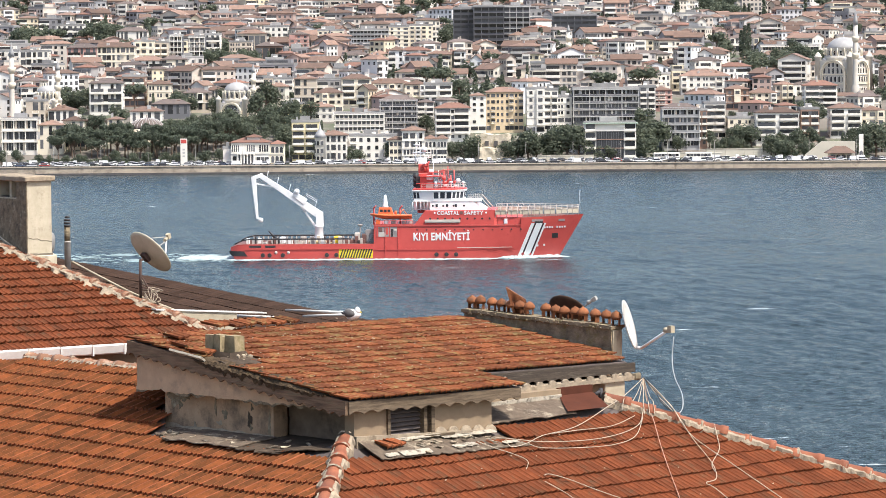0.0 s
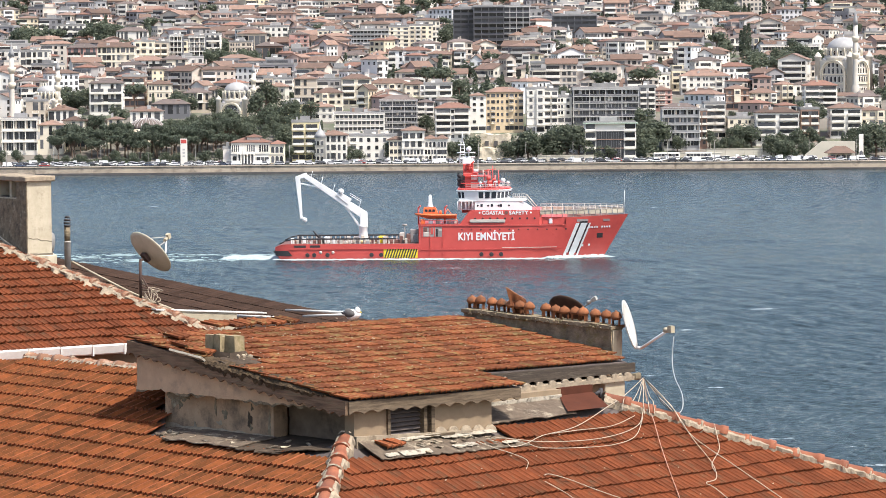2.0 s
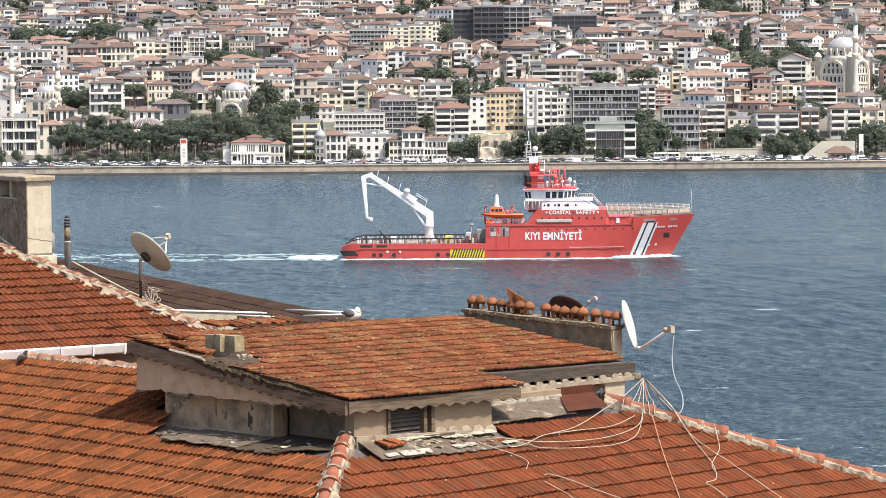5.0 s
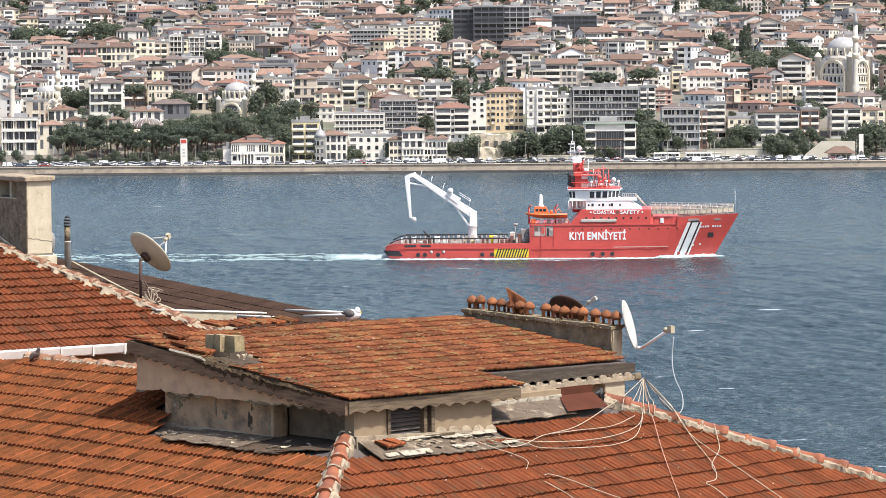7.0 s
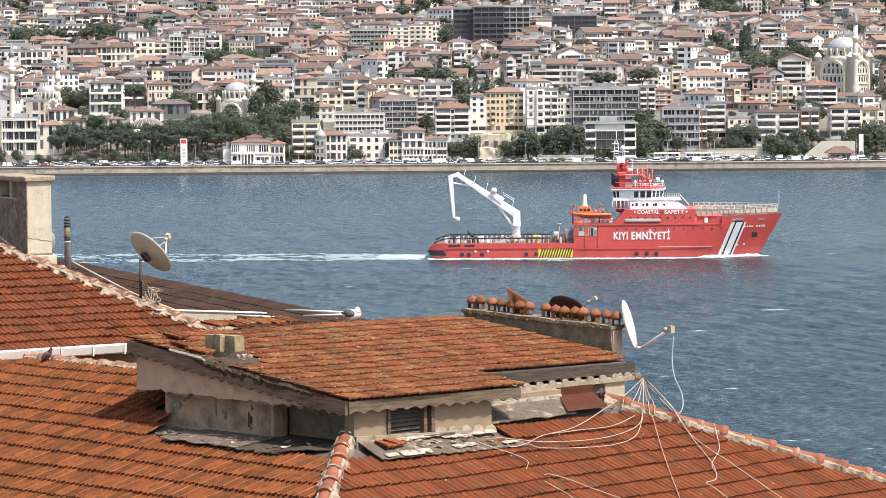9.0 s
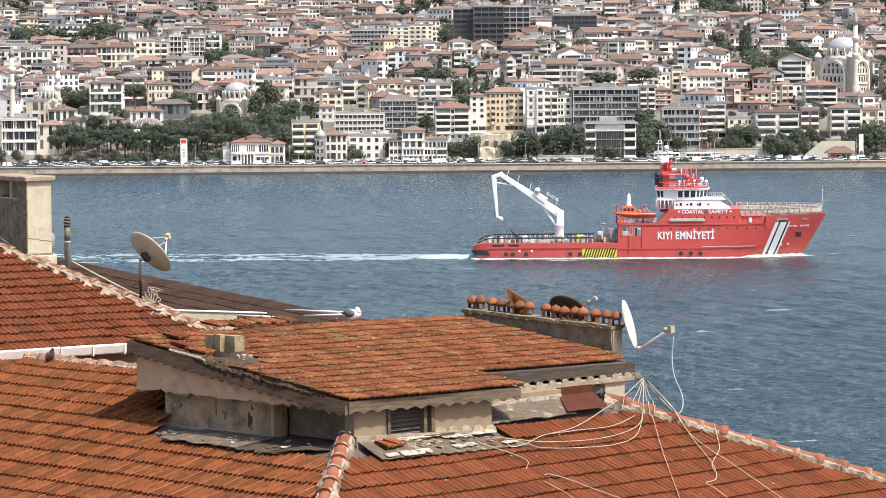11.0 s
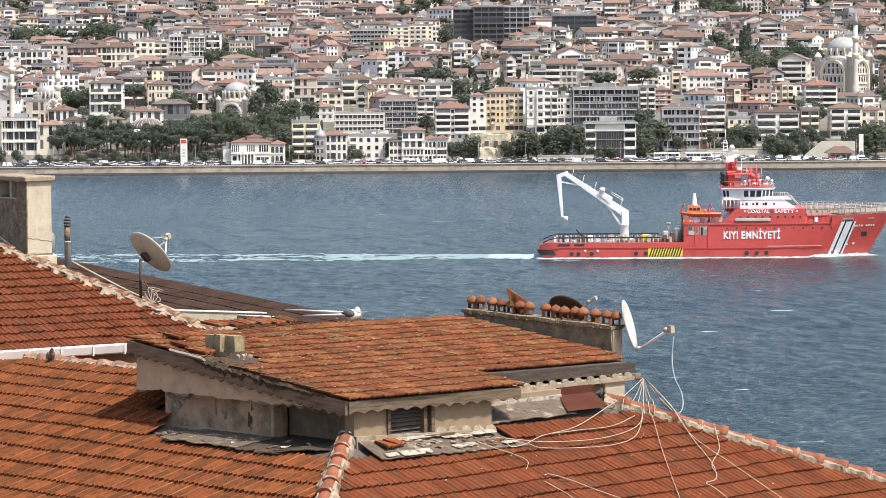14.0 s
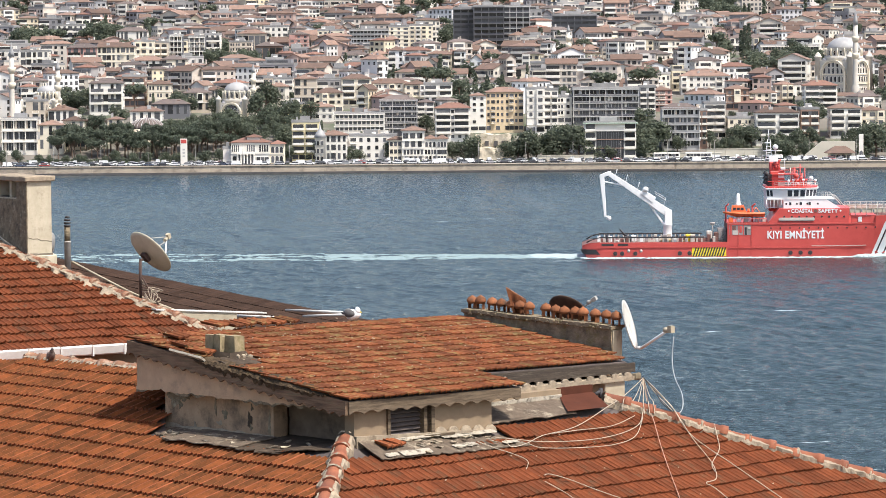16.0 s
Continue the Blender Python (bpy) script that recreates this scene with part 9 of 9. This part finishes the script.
def shore_pavilion():
    t = thing("pavilion", pose(166.5, 1414, 3.3), "small pavilion with a low tiled hip roof by the shore road", "pavilion")
    block(t, -4.6, 4.6, 1, 8, 0, 2.6, "cream")
    ob = part("roof", roof_bm(10.8, 8.5, 0, "hip", 0.8, 2.9), ROOFS["hip"], t)
    ob.matrix_basis = pose(0, 0, 2.7)
    row(t, "plain", -4.4, 4.4, 4, 0.98, 0.6, 1.0, 0.9)
    for k in range(6):
        bm = bmesh.new()
        box(bm, -5.2 + k * 2.08 - 0.12, -5.2 + k * 2.08 + 0.12, -0.4, -0.15, 0, 2.7)
        part("post", bm, WALLS["brown"], t)
    p = thing("pylon_sign", pose(175.0, 1416, 3.3), "white upright sign board with a dark round mark", "sign")
    bm = bmesh.new()
    box(bm, -0.95, 0.95, -0.3, 0.3, 0, 10.6)
    bevel(bm, 0.08)
    part("panel", bm, WALLS["white"], p)
    bm = bmesh.new()
    lathe(bm, [(0.8, -0.04), (0.8, 0.04)], 16)
    ob = part("round_mark", bm, WALLS["dark"], p)
    ob.matrix_basis = pose(0, -0.31, 2.4, 90) @ Matrix.Diagonal((1, 1.7, 1, 1))


M_AWNING = mat("green_awning", (0.42, 0.52, 0.42), (0.34, 0.42, 0.34), 1, 0.8)
waterside_mansion()
waterside_school()
twin_block()
shore_pavilion()

# mosques and minarets
mosque(-93.2, 1535, 13.5, 36.1, -18)
minaret(-85.2, 1535, 44.7, 1.15)
mosque(191.2, 1605, 18.7, 54.4, -38)
minaret(192.9, 1582, 67.4, 1.5)
minaret(-192.5, 1520, 55.0, 1.5)
minaret(-177.4, 1569, 46.2, 1.4)
minaret(65.2, 1742, 61.8, 1.3)
mosque(-181.8, 1556, 10.4, 35.0, -12)

# umbrella pines of the shore park, with a few round trees before them
park_rnd = random.Random(12)
for k in range(52):
    px, py = -164 + 74 * (k + park_rnd.random()) / 52, 1433 + 34 * park_rnd.random()
    if abs(px + 127.5) < 8 and py > 1450:
        py = 1447
    tree(px, py, park_rnd.uniform(0.72, 0.98), "pine", 1.0)
for k in range(30):
    tree(-122 + 53 * (k + park_rnd.random()) / 30, park_rnd.uniform(1470, 1512), park_rnd.uniform(0.55, 0.9))
for k in range(16):
    tree(-184 + 6.0 * k + park_rnd.uniform(-2, 2), park_rnd.uniform(1421, 1430), park_rnd.uniform(0.35, 0.7))

# trees
tree(-97.6, 1497, 0.99, "broad")
tree(-75.8, 1506, 1.02, "broad")
tree(-96.1, 1476, 0.81, "broad")
tree(-89.1, 1475, 0.93, "broad")
tree(-92.9, 1482, 0.85, "broad")
tree(-84.6, 1500, 0.85, "broad")
tree(-92.6, 1500, 0.99, "broad")
tree(-105.3, 1504, 0.79, "broad")
tree(-109.9, 1485, 0.76, "broad")
tree(-95.1, 1506, 0.98, "broad")
tree(-70.0, 1476, 0.86, "broad")
tree(-112.4, 1478, 0.97, "broad")
tree(-78.0, 1509, 0.97, "broad")
tree(145.7, 1444, 0.6, "broad")
tree(144.6, 1455, 0.77, "broad")
tree(128.1, 1444, 0.68, "broad")
tree(124.0, 1449, 0.54, "broad")
tree(104.8, 1455, 0.75, "broad")
tree(156.3, 1441, 0.56, "broad")
tree(118.9, 1440, 0.62, "broad")
tree(118.4, 1440, 0.55, "broad")
tree(100.4, 1447, 0.76, "broad")
tree(-21.7, 1435, 0.9, "broad")
tree(118.3, 1441, 0.84, "broad")
tree(121.8, 1440, 0.9, "broad")
tree(141.1, 1436, 0.96, "broad")
tree(146.5, 1435, 0.9, "broad")
tree(89.1, 1455, 1.44, "broad")
tree(85.7, 1438, 1.2, "broad")
tree(66.3, 1434, 0.72, "broad")
tree(70.6, 1434, 0.78, "broad")
tree(114.5, 1455, 0.84, "broad")
tree(152.5, 1447, 0.96, "broad")
tree(157.5, 1455, 0.84, "broad")
tree(153.8, 1436, 0.72, "broad")
tree(107.4, 1490, 0.84, "broad")
tree(178.7, 1434, 1.08, "broad")
tree(175.2, 1455, 0.84, "broad")
tree(28.0, 1434, 0.96, "broad")
tree(24.7, 1434, 0.72, "broad")
tree(-38.9, 1434, 0.72, "broad")
tree(-35.1, 1434, 0.66, "broad")
tree(-53.2, 1434, 0.9, "broad")
tree(-66.4, 1435, 0.96, "broad")
tree(-67.1, 1455, 1.2, "broad")
tree(-58.8, 1455, 1.2, "broad")
tree(-63.7, 1485, 1.08, "broad")
tree(8.9, 1434, 0.96, "broad")
tree(12.5, 1436, 1.08, "broad")
tree(4.1, 1435, 0.84, "broad")
tree(32.3, 1434, 1.2, "broad")
tree(36.4, 1434, 1.38, "broad")
tree(40.0, 1435, 1.2, "broad")
tree(48.4, 1434, 1.38, "broad")
tree(53.1, 1434, 1.56, "broad")
tree(57.9, 1435, 1.38, "broad")
tree(44.4, 1436, 1.2, "broad")
tree(52.7, 1455, 1.2, "broad")
tree(87.1, 1441, 1.32, "broad")
tree(90.5, 1447, 1.44, "broad")
tree(87.3, 1434, 1.08, "broad")
tree(87.2, 1485, 1.2, "broad")
tree(127.9, 1455, 1.08, "broad")
tree(132.7, 1455, 1.14, "broad")
tree(125.7, 1457, 0.96, "broad")
tree(134.2, 1485, 1.08, "broad")
tree(139.3, 1435, 0.96, "broad")
tree(144.0, 1434, 1.02, "broad")
tree(183.6, 1435, 1.5, "broad")
tree(181.1, 1444, 1.32, "broad")
tree(187.9, 1447, 1.44, "broad")
tree(160.0, 1506, 0.96, "broad")
tree(165.2, 1496, 1.08, "broad")
tree(166.6, 1520, 0.96, "broad")
tree(55.7, 1535, 1.08, "broad")
tree(55.7, 1569, 0.84, "broad")
tree(-121.4, 1544, 1.08, "broad")
tree(-116.3, 1544, 1.08, "broad")
tree(-102.5, 1569, 1.08, "broad")
tree(-103.4, 1544, 0.96, "broad")
tree(-80.3, 1544, 1.32, "broad")
tree(-81.6, 1520, 1.32, "broad")
tree(-75.1, 1516, 1.2, "broad")
tree(-66.0, 1510, 1.2, "broad")
tree(-58.8, 1520, 1.08, "broad")
tree(-6.8, 1492, 0.84, "broad")
tree(-5.1, 1510, 0.84, "broad")
tree(-175.9, 1596, 1.2, "broad")
tree(-169.2, 1582, 1.2, "broad")
tree(-163.1, 1575, 1.2, "broad")
tree(-178.4, 1582, 1.08, "broad")
tree(-159.4, 1590, 1.08, "broad")
tree(-108.8, 1760, 1.08, "broad")
tree(-102.3, 1749, 1.2, "broad")
tree(-110.6, 1742, 1.2, "broad")
tree(-96.1, 1742, 1.08, "broad")
tree(-207.2, 1973, 1.32, "broad")
tree(-202.1, 1988, 1.56, "broad")
tree(-197.2, 2006, 1.44, "broad")
tree(-190.5, 1988, 1.32, "broad")
tree(-207.0, 1940, 1.2, "broad")
tree(-188.1, 1998, 1.08, "broad")
tree(-239.2, 1927, 1.56, "broad")
tree(-241.6, 1973, 1.56, "broad")
tree(-235.2, 1882, 1.32, "broad")
tree(-229.9, 1895, 1.2, "broad")
tree(156.2, 1711, 1.2, "broad")
tree(163.3, 1726, 1.2, "broad")
tree(167.6, 1711, 1.32, "broad")
tree(174.8, 1726, 1.32, "broad")
tree(182.2, 1742, 1.44, "broad")
tree(184.9, 1726, 1.32, "broad")
tree(187.5, 1711, 1.2, "broad")
tree(183.1, 1779, 1.2, "broad")
tree(168.6, 2116, 1.56, "broad")
tree(175.6, 2137, 1.56, "broad")
tree(179.9, 2124, 1.44, "broad")
tree(166.7, 2137, 1.44, "broad")
tree(180.9, 2075, 1.2, "broad")
tree(158.2, 2095, 1.08, "broad")
tree(158.6, 1950, 0.96, "broad")
tree(73.9, 1787, 1.08, "broad")
tree(77.4, 1799, 1.08, "broad")
tree(6.0, 1927, 1.32, "broad")
tree(2.7, 1882, 1.32, "broad")
tree(220.3, 1711, 1.2, "broad")
tree(219.2, 1680, 1.2, "broad")
tree(-129.8, 1787, 0.96, "broad")
tree(-123.2, 1799, 1.08, "broad")
tree(-117.9, 1811, 1.08, "broad")
tree(-184.0, 1779, 1.08, "broad")
tree(-176.8, 1760, 0.96, "broad")
tree(142.6, 2055, 1.4, "cypress")
tree(181.8, 2036, 1.2, "cypress")
tree(185.3, 2044, 1.1, "cypress")
tree(197.1, 2075, 1.3, "cypress")
tree(210.5, 2095, 1.2, "cypress")
tree(164.5, 1819, 1.4, "cypress")
tree(159.9, 1811, 1.2, "cypress")
tree(159.6, 1787, 1.3, "cypress")
tree(-45.1, 2158, 1.2, "cypress")
tree(94.3, 1998, 0.9, "cypress")
tree(-43.7, 1435, 0.6, "cypress")
tree(-66.4, 1434, 0.6, "cypress")
tree(263.8, 2036, 1.0, "cypress")


def build_hillside():
    """The crowded hillside between and behind the houses placed above: the nearest as things, the far ones joined."""
    rnd = random.Random(42)
    kinds = hill_kinds(60, 8)
    mats = HILL_WALLS + [M_PANE, WALLS["white"], M_ROOF_FAR, M_ROOF_RED, M_ROOF_BROWN, M_ROOF_FLAT]
    slot = {m.name: i for i, m in enumerate(mats)}
    data = {}
    vs, fs, ms = [], [], []
    tvs, tfs, tms = [], [], []

    def plant(x, y, size, sorts):
        r = np.array(pose(x, y, ground_z(x, y), 0, 0, rnd.uniform(0, 360))) @ np.diag((size, size, size, 1))
        for i, me in enumerate(rnd.choice(FAR_TREES[rnd.choice(sorts)])):
            first = sum(len(c) for c in tvs)
            co = np.array([v.co[:] for v in me.vertices])
            tvs.append(co @ r[:3, :3].T + r[:3, 3])
            tfs.extend(tuple(first + q for q in p.vertices) for p in me.polygons)
            tms.extend([i] * len(me.polygons))
    # groves on the hill: middle, half width and depth, number, size
    for gx, gy, rx, ry, n, size in ((-239, 1950, 7, 8, 8, 1.5), (-198, 2018, 13, 9, 12, 1.15), (-167, 1592, 13, 5, 9, 0.85), (-103, 1792, 5, 5, 4, 1.1), (-119, 1882, 14, 6, 8, 1.0), (160, 1692, 9, 7, 8, 0.95), (180, 1692, 9, 8, 10, 1.2), (175, 2090, 11, 8, 9, 1.1), (193, 2194, 8, 6, 5, 1.2)):
        for _ in range(n):
            plant(gx + rnd.uniform(-rx, rx), gy + rnd.uniform(-ry, ry), size * rnd.uniform(0.8, 1.15), ("broad",))
        PLACED.append((gx - rx - 3, gx + rx + 3, gy - ry - 8, gy + ry + 3))
    count, base = 0, 0
    y = 1452.0
    while y < 2560:
        x = -0.135 * y - 30 + rnd.uniform(0, 12)
        while x < 0.135 * y + 40:
            k = rnd.randrange(len(kinds))
            w, d, h, kind, wall_me, roof_me = kinds[k]
            yy = y + rnd.uniform(-6, 6)
            x += w / 2 + rnd.uniform(0.2, 3.0)
            park = y < 1520 and -185 < x < -78
            clash = park or any(x + w / 2 > a - 0.5 and x - w / 2 < b + 0.5 and yy + d > c - 26 and yy < e + 1 for a, b, c, e in PLACED)
            apart = not park and not any(x + w / 2 > a - 0.5 and x - w / 2 < b + 0.5 and yy + d > c - 3 and yy < e + 1 for a, b, c, e in PLACED)
            if clash and apart and rnd.random() < 0.55:
                plant(x, yy, rnd.uniform(0.45, 0.85), ("broad", "broad", "broad", "cypress"))
                x -= w * 0.25
            if not clash:
                m = pose(x, yy, ground_z(x, yy + d / 2) - rnd.uniform(0, 3), 0, 0, rnd.gauss(0, 24))
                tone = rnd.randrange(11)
                # cloud shade over the left hill, put into darker wall tones
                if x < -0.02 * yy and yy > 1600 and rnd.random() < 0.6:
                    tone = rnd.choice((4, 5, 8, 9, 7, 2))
                grove = noise.noise((x * 0.013, yy * 0.006, 7.7))
                if rnd.random() < (0.95 if grove > 0.36 else 0.10):
                    plant(x, yy + 4, rnd.uniform(0.7, 1.25), ("broad", "broad", "pine", "cypress"))
                    PLACED.append((x - 3.5, x + 3.5, yy + 2, yy + 8))
                elif count < 110:
                    t = thing("hillside_house", m, f"plain hillside house with a {ROOF_WORDS[kind]}", "house", "houses of the far hillside")
                    shared("wall", wall_me, t)
                    shared("roof", roof_me, t)
                    count += 1
                else:
                    for me, own in ((wall_me, True), (roof_me, False)):
                        if me.name not in data:
                            co = np.array([v.co[:] for v in me.vertices])
                            data[me.name] = (co, [tuple(p.vertices) for p in me.polygons], [p.material_index for p in me.polygons])
                        co, polys, idx = data[me.name]
                        r = np.array(m)
                        vs.append(co @ r[:3, :3].T + r[:3, 3])
                        fs += [tuple(base + i for i in p) for p in polys]
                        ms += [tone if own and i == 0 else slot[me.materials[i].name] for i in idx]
                        base += len(co)
            x += w / 2
        y += 17 if y < 1700 else 13.5
    me = bpy.data.meshes.new("far_town")
    me.from_pydata(np.concatenate(vs).tolist(), [], fs)
    for m in mats:
        me.materials.append(m)
    me.polygons.foreach_set("material_index", ms)
    wood = bpy.data.meshes.new("far_trees")
    wood.from_pydata(np.concatenate(tvs).tolist(), [], tfs)
    wood.materials.append(M_BARK)
    wood.materials.append(M_LEAF)
    wood.polygons.foreach_set("material_index", tms)
    tagged(new("far_trees", wood), "scattered green trees between the houses on the hillside", "trees", kind="stuff")
    tagged(new("far_town", me), "crowded pale houses with tiled roofs on the hillside", "houses", kind="stuff")


build_hillside()


def build_shore_things():
    # white pylon with a red head
    p = thing("pylon_sign", pose(-107.0, 1404, 3.3), "tall white pylon with a red panel on top", "sign")
    bm = bmesh.new()
    prism(bm, [(-1.4, -0.5), (1.4, -0.5), (1.4, 0.5), (-1.4, 0.5)], 0, 11.2)
    bevel(bm, 0.06)
    part("panel", bm, WALLS["white"], p)
    bm = bmesh.new()
    box(bm, -1.15, 1.15, -0.56, 0.56, 9.3, 10.9)
    bevel(bm, 0.05)
    part("head", bm, M_RED, p)
    for k, z in enumerate((6.4, 5.0, 3.6)):
        bm = bmesh.new()
        box(bm, -0.5, 0.5, -0.56, -0.5, z, z + 0.7)
        part("panel_mark", bm, WALLS["grey"], p)
    # lattice dome in the park
    d = thing("dome_hall", pose(-127.5, 1466, 11.2), "low ribbed grey dome roof among the trees", "hall")
    bm = bmesh.new()
    dome_bm(bm, 7.6, 6.0, (0, 0), 0.62, 24)
    part("dome", bm, M_ROOF_BROWN, d)
    bm = bmesh.new()
    lathe(bm, [(7.6, -6), (7.6, 6.0)], 24)
    part("wall", bm, WALLS["cream"], d)
    for k in range(24):
        a = 2 * math.pi * k / 24
        bm = bmesh.new()
        last = None
        for j in range(7):
            b = j / 7 * math.pi / 2
            q = Vector((math.cos(a) * math.cos(b) * 7.66, math.sin(a) * math.cos(b) * 7.66, 6.0 + 7.66 * 0.62 * math.sin(b)))
            if last:
                rod(bm, last, q, 0.13, seg=4)
            last = q
        part("rib", bm, WALLS["grey"], d)
    # turret with a pointed cap, colonnade of the waterside mansion
    t = thing("turret", pose(-51.0, 1418, 3.5), "round pale corner turret with a pointed grey cap", "turret")
    bm = bmesh.new()
    lathe(bm, [(2.3, -2), (2.3, 10.5), (2.7, 10.7)], 16)
    part("wall", bm, WALLS["white"], t)
    for k in range(3):
        for a in (-60, -20, 20):
            q = radians(a - 90)
            shared("window", WIN["plain"], t, pose(math.cos(q) * 2.3, math.sin(q) * 2.3, 1.2 + k * 3.2, 0, 0, a) @ Matrix.Diagonal((0.7, 1, 1, 1)))
    bm = bmesh.new()
    lathe(bm, [(2.8, 10.7), (2.0, 12.2), (0.6, 14.2), (0.05, 16.4)], 16)
    part("cap", bm, M_LEADROOF, t)
    # terrace walls above the road
    for x0, x1, y0, z in ((86, 118, 1431, 6.2), (112, 150, 1436, 7.6), (40, 66, 1430, 5.6)):
        bm = bmesh.new()
        for k in range(int((x1 - x0) / 4)):
            box(bm, x0 + k * 4 + 0.03, x0 + k * 4 + 3.97, y0, y0 + 1.2, 1.5, z - 0.25)
            box(bm, x0 + k * 4, x0 + k * 4 + 4, y0 - 0.15, y0 + 1.3, z - 0.25, z)
        solid("wall_terrace", bm, WALLS["stone"], Matrix(), "grey stone terrace wall above the shore road", "wall", kind="structure")
    # retaining wall by the little pavilion
    bm = bmesh.new()
    prism(bm, [(153, 1428), (160, 1428), (174, 1428), (174, 1430), (160, 1430), (153, 1430)], 2, lambda x, y: 10.6 if x > 156 else 5.0)
    solid("wall_garden", bm, WALLS["stone"], Matrix(), "beige garden wall above the shore road", "wall", kind="structure")

    # ruined stone terrace with a recess and a lower wall before it
    ruin = thing("ruined_wall", pose(21.6, 1436, 2.5), "crumbling pale stone wall with a dark recess on the shore", "ruin")
    for x0, x1, y0, y1, z1, name in ((-7.4, 7.4, 0.0, 7.0, 11.6, "upper_wall"), (-6.0, 6.8, -3.0, 0.0, 6.2, "lower_wall")):
        bm = bmesh.new()
        box(bm, x0, x1, y0, y1, -1, z1)
        bmesh.ops.subdivide_edges(bm, edges=list(bm.edges), cuts=11, use_grid_fill=True)
        for v in bm.verts:
            v.co += Vector((0.6 * noise.noise(v.co * 0.4), 0.7 * noise.noise(v.co * 0.35 + Vector((9, 0, 0))), 1.1 * noise.noise(v.co * 0.3 + Vector((0, 7, 0))) if v.co.z > z1 - 1 else 0))
        part(name, bm, M_RUIN, ruin)
    # dark blocks set on the wall in place of shaded recesses
    for x in (-3.4, 0.4, 3.6):
        bm = bmesh.new()
        box(bm, x, x + 1.5, -0.9, 0.4, 7.0, 9.2)
        part("recess", bm, M_WETSTONE, ruin)
    # clipped hedges and shrubs on the terraces
    rnd = random.Random(63)
    vs, fs = [], []
    for x0, x1, y0, hgt in ((84, 150, 1424, 1.3), (100, 186, 1432, 1.7), (126, 152, 1441, 2.0), (60, 84, 1426, 1.4), (-50, 40, 1418, 1.2), (156, 186, 1445, 2.2), (-175, -95, 1427, 2.4), (-170, -95, 1433, 3.0)):
        for k in range(int((x1 - x0) * 14)):
            x = rnd.uniform(x0, x1)
            if noise.noise((x * 0.13, y0, 0.5)) < -0.12:
                continue
            y = y0 + rnd.uniform(-0.8, 0.8)
            z = max(3.3, ground_z(x, y)) + rnd.random() ** 0.6 * hgt * (0.75 + 0.5 * noise.noise((x * 0.3, y0, 2)))
            b = len(vs)
            a = rnd.uniform(0, 6.28)
            for q in range(4):
                ang = a + q * math.pi / 2
                vs.append((x + math.cos(ang) * 0.4, y + rnd.uniform(-0.3, 0.3), z + math.sin(ang) * 0.35))
            fs.append((b, b + 1, b + 2, b + 3))
    me = bpy.data.meshes.new("hedge")
    me.from_pydata(vs, [], fs)
    me.materials.append(M_LEAF)
    tagged(new("hedge", me), "uneven green hedges along the terraces above the shore road", "hedge", kind="stuff")
    # coaches parked on the terrace road
    for x, y, word, m in ((94.5, 1428.5, "white", WALLS["white"]), (108, 1428.5, "white", WALLS["white"]), (130.5, 1437.5, "yellow", M_YELLOW)):
        c = thing("coach", pose(x, y, max(3.3, ground_z(x, y))), f"long {word} coach parked above the shore road", "bus", "parked coaches")
        bm = bmesh.new()
        box(bm, -5.5, 5.5, -1.25, 1.25, 0.4, 3.1)
        bevel(bm, 0.18)
        part("body", bm, m, c)
        for k in range(7):
            bm = bmesh.new()
            box(bm, -5.1 + k * 1.46, -3.75 + k * 1.46, -1.275, -1.245, 1.5, 2.6)
            part("window", bm, M_PANE, c)
        for wx in (-3.6, 3.2):
            bm = bmesh.new()
            rod(bm, (wx, -1.29, 0.5), (wx, -1.0, 0.5), 0.5, seg=14)
            part("wheel", bm, M_BLACK, c)


build_shore_things()


# ship's path: seconds, stern on the waterline, heading
SHIP_ROWS = [(t, pose(x, y, 0, 0, 0, -2.14)) for t, x, y in ((0, -53.05, 854.2), (4, -30.75, 852.6), (8, -8.8, 851.4), (12, 13.05, 850.6), (16, 34.76, 850.2))]

# the pigeon's way along the ridge tiles: seconds, place of its feet, heading
PIGEON_ROWS = [(t, pose(x, y, z, 0, 0, a)) for t, x, y, z, a in ((0, -7.0, 51.28, 49.631, -46), (2.8, -6.94, 51.23, 49.635, -46), (3.2, -6.71, 51.08, 49.656, -46), (3.5, -6.6, 51.03, 49.677, -46), (4, -6.49, 50.95, 49.684, -46), (6.5, -6.19, 50.81, 49.729, -46), (7.5, -6.11, 50.77, 49.74, -46), (8, -6.09, 50.76, 49.742, -46), (9, -5.94, 50.63, 49.748, -46), (11.5, -5.89, 50.57, 49.749, -62), (16, -5.88, 50.56, 49.75, -70))]


# ---------- what moves ----------
def motions():
    walk(SHIP, SHIP_ROWS)
    for strip, rows in WAKE:
        walk(strip, rows)
    walk(WATER, [(0, pose(-2, 2, 0)), (16, pose(3, -3, 0))])
    walk(PIGEON, PIGEON_ROWS)


motions()
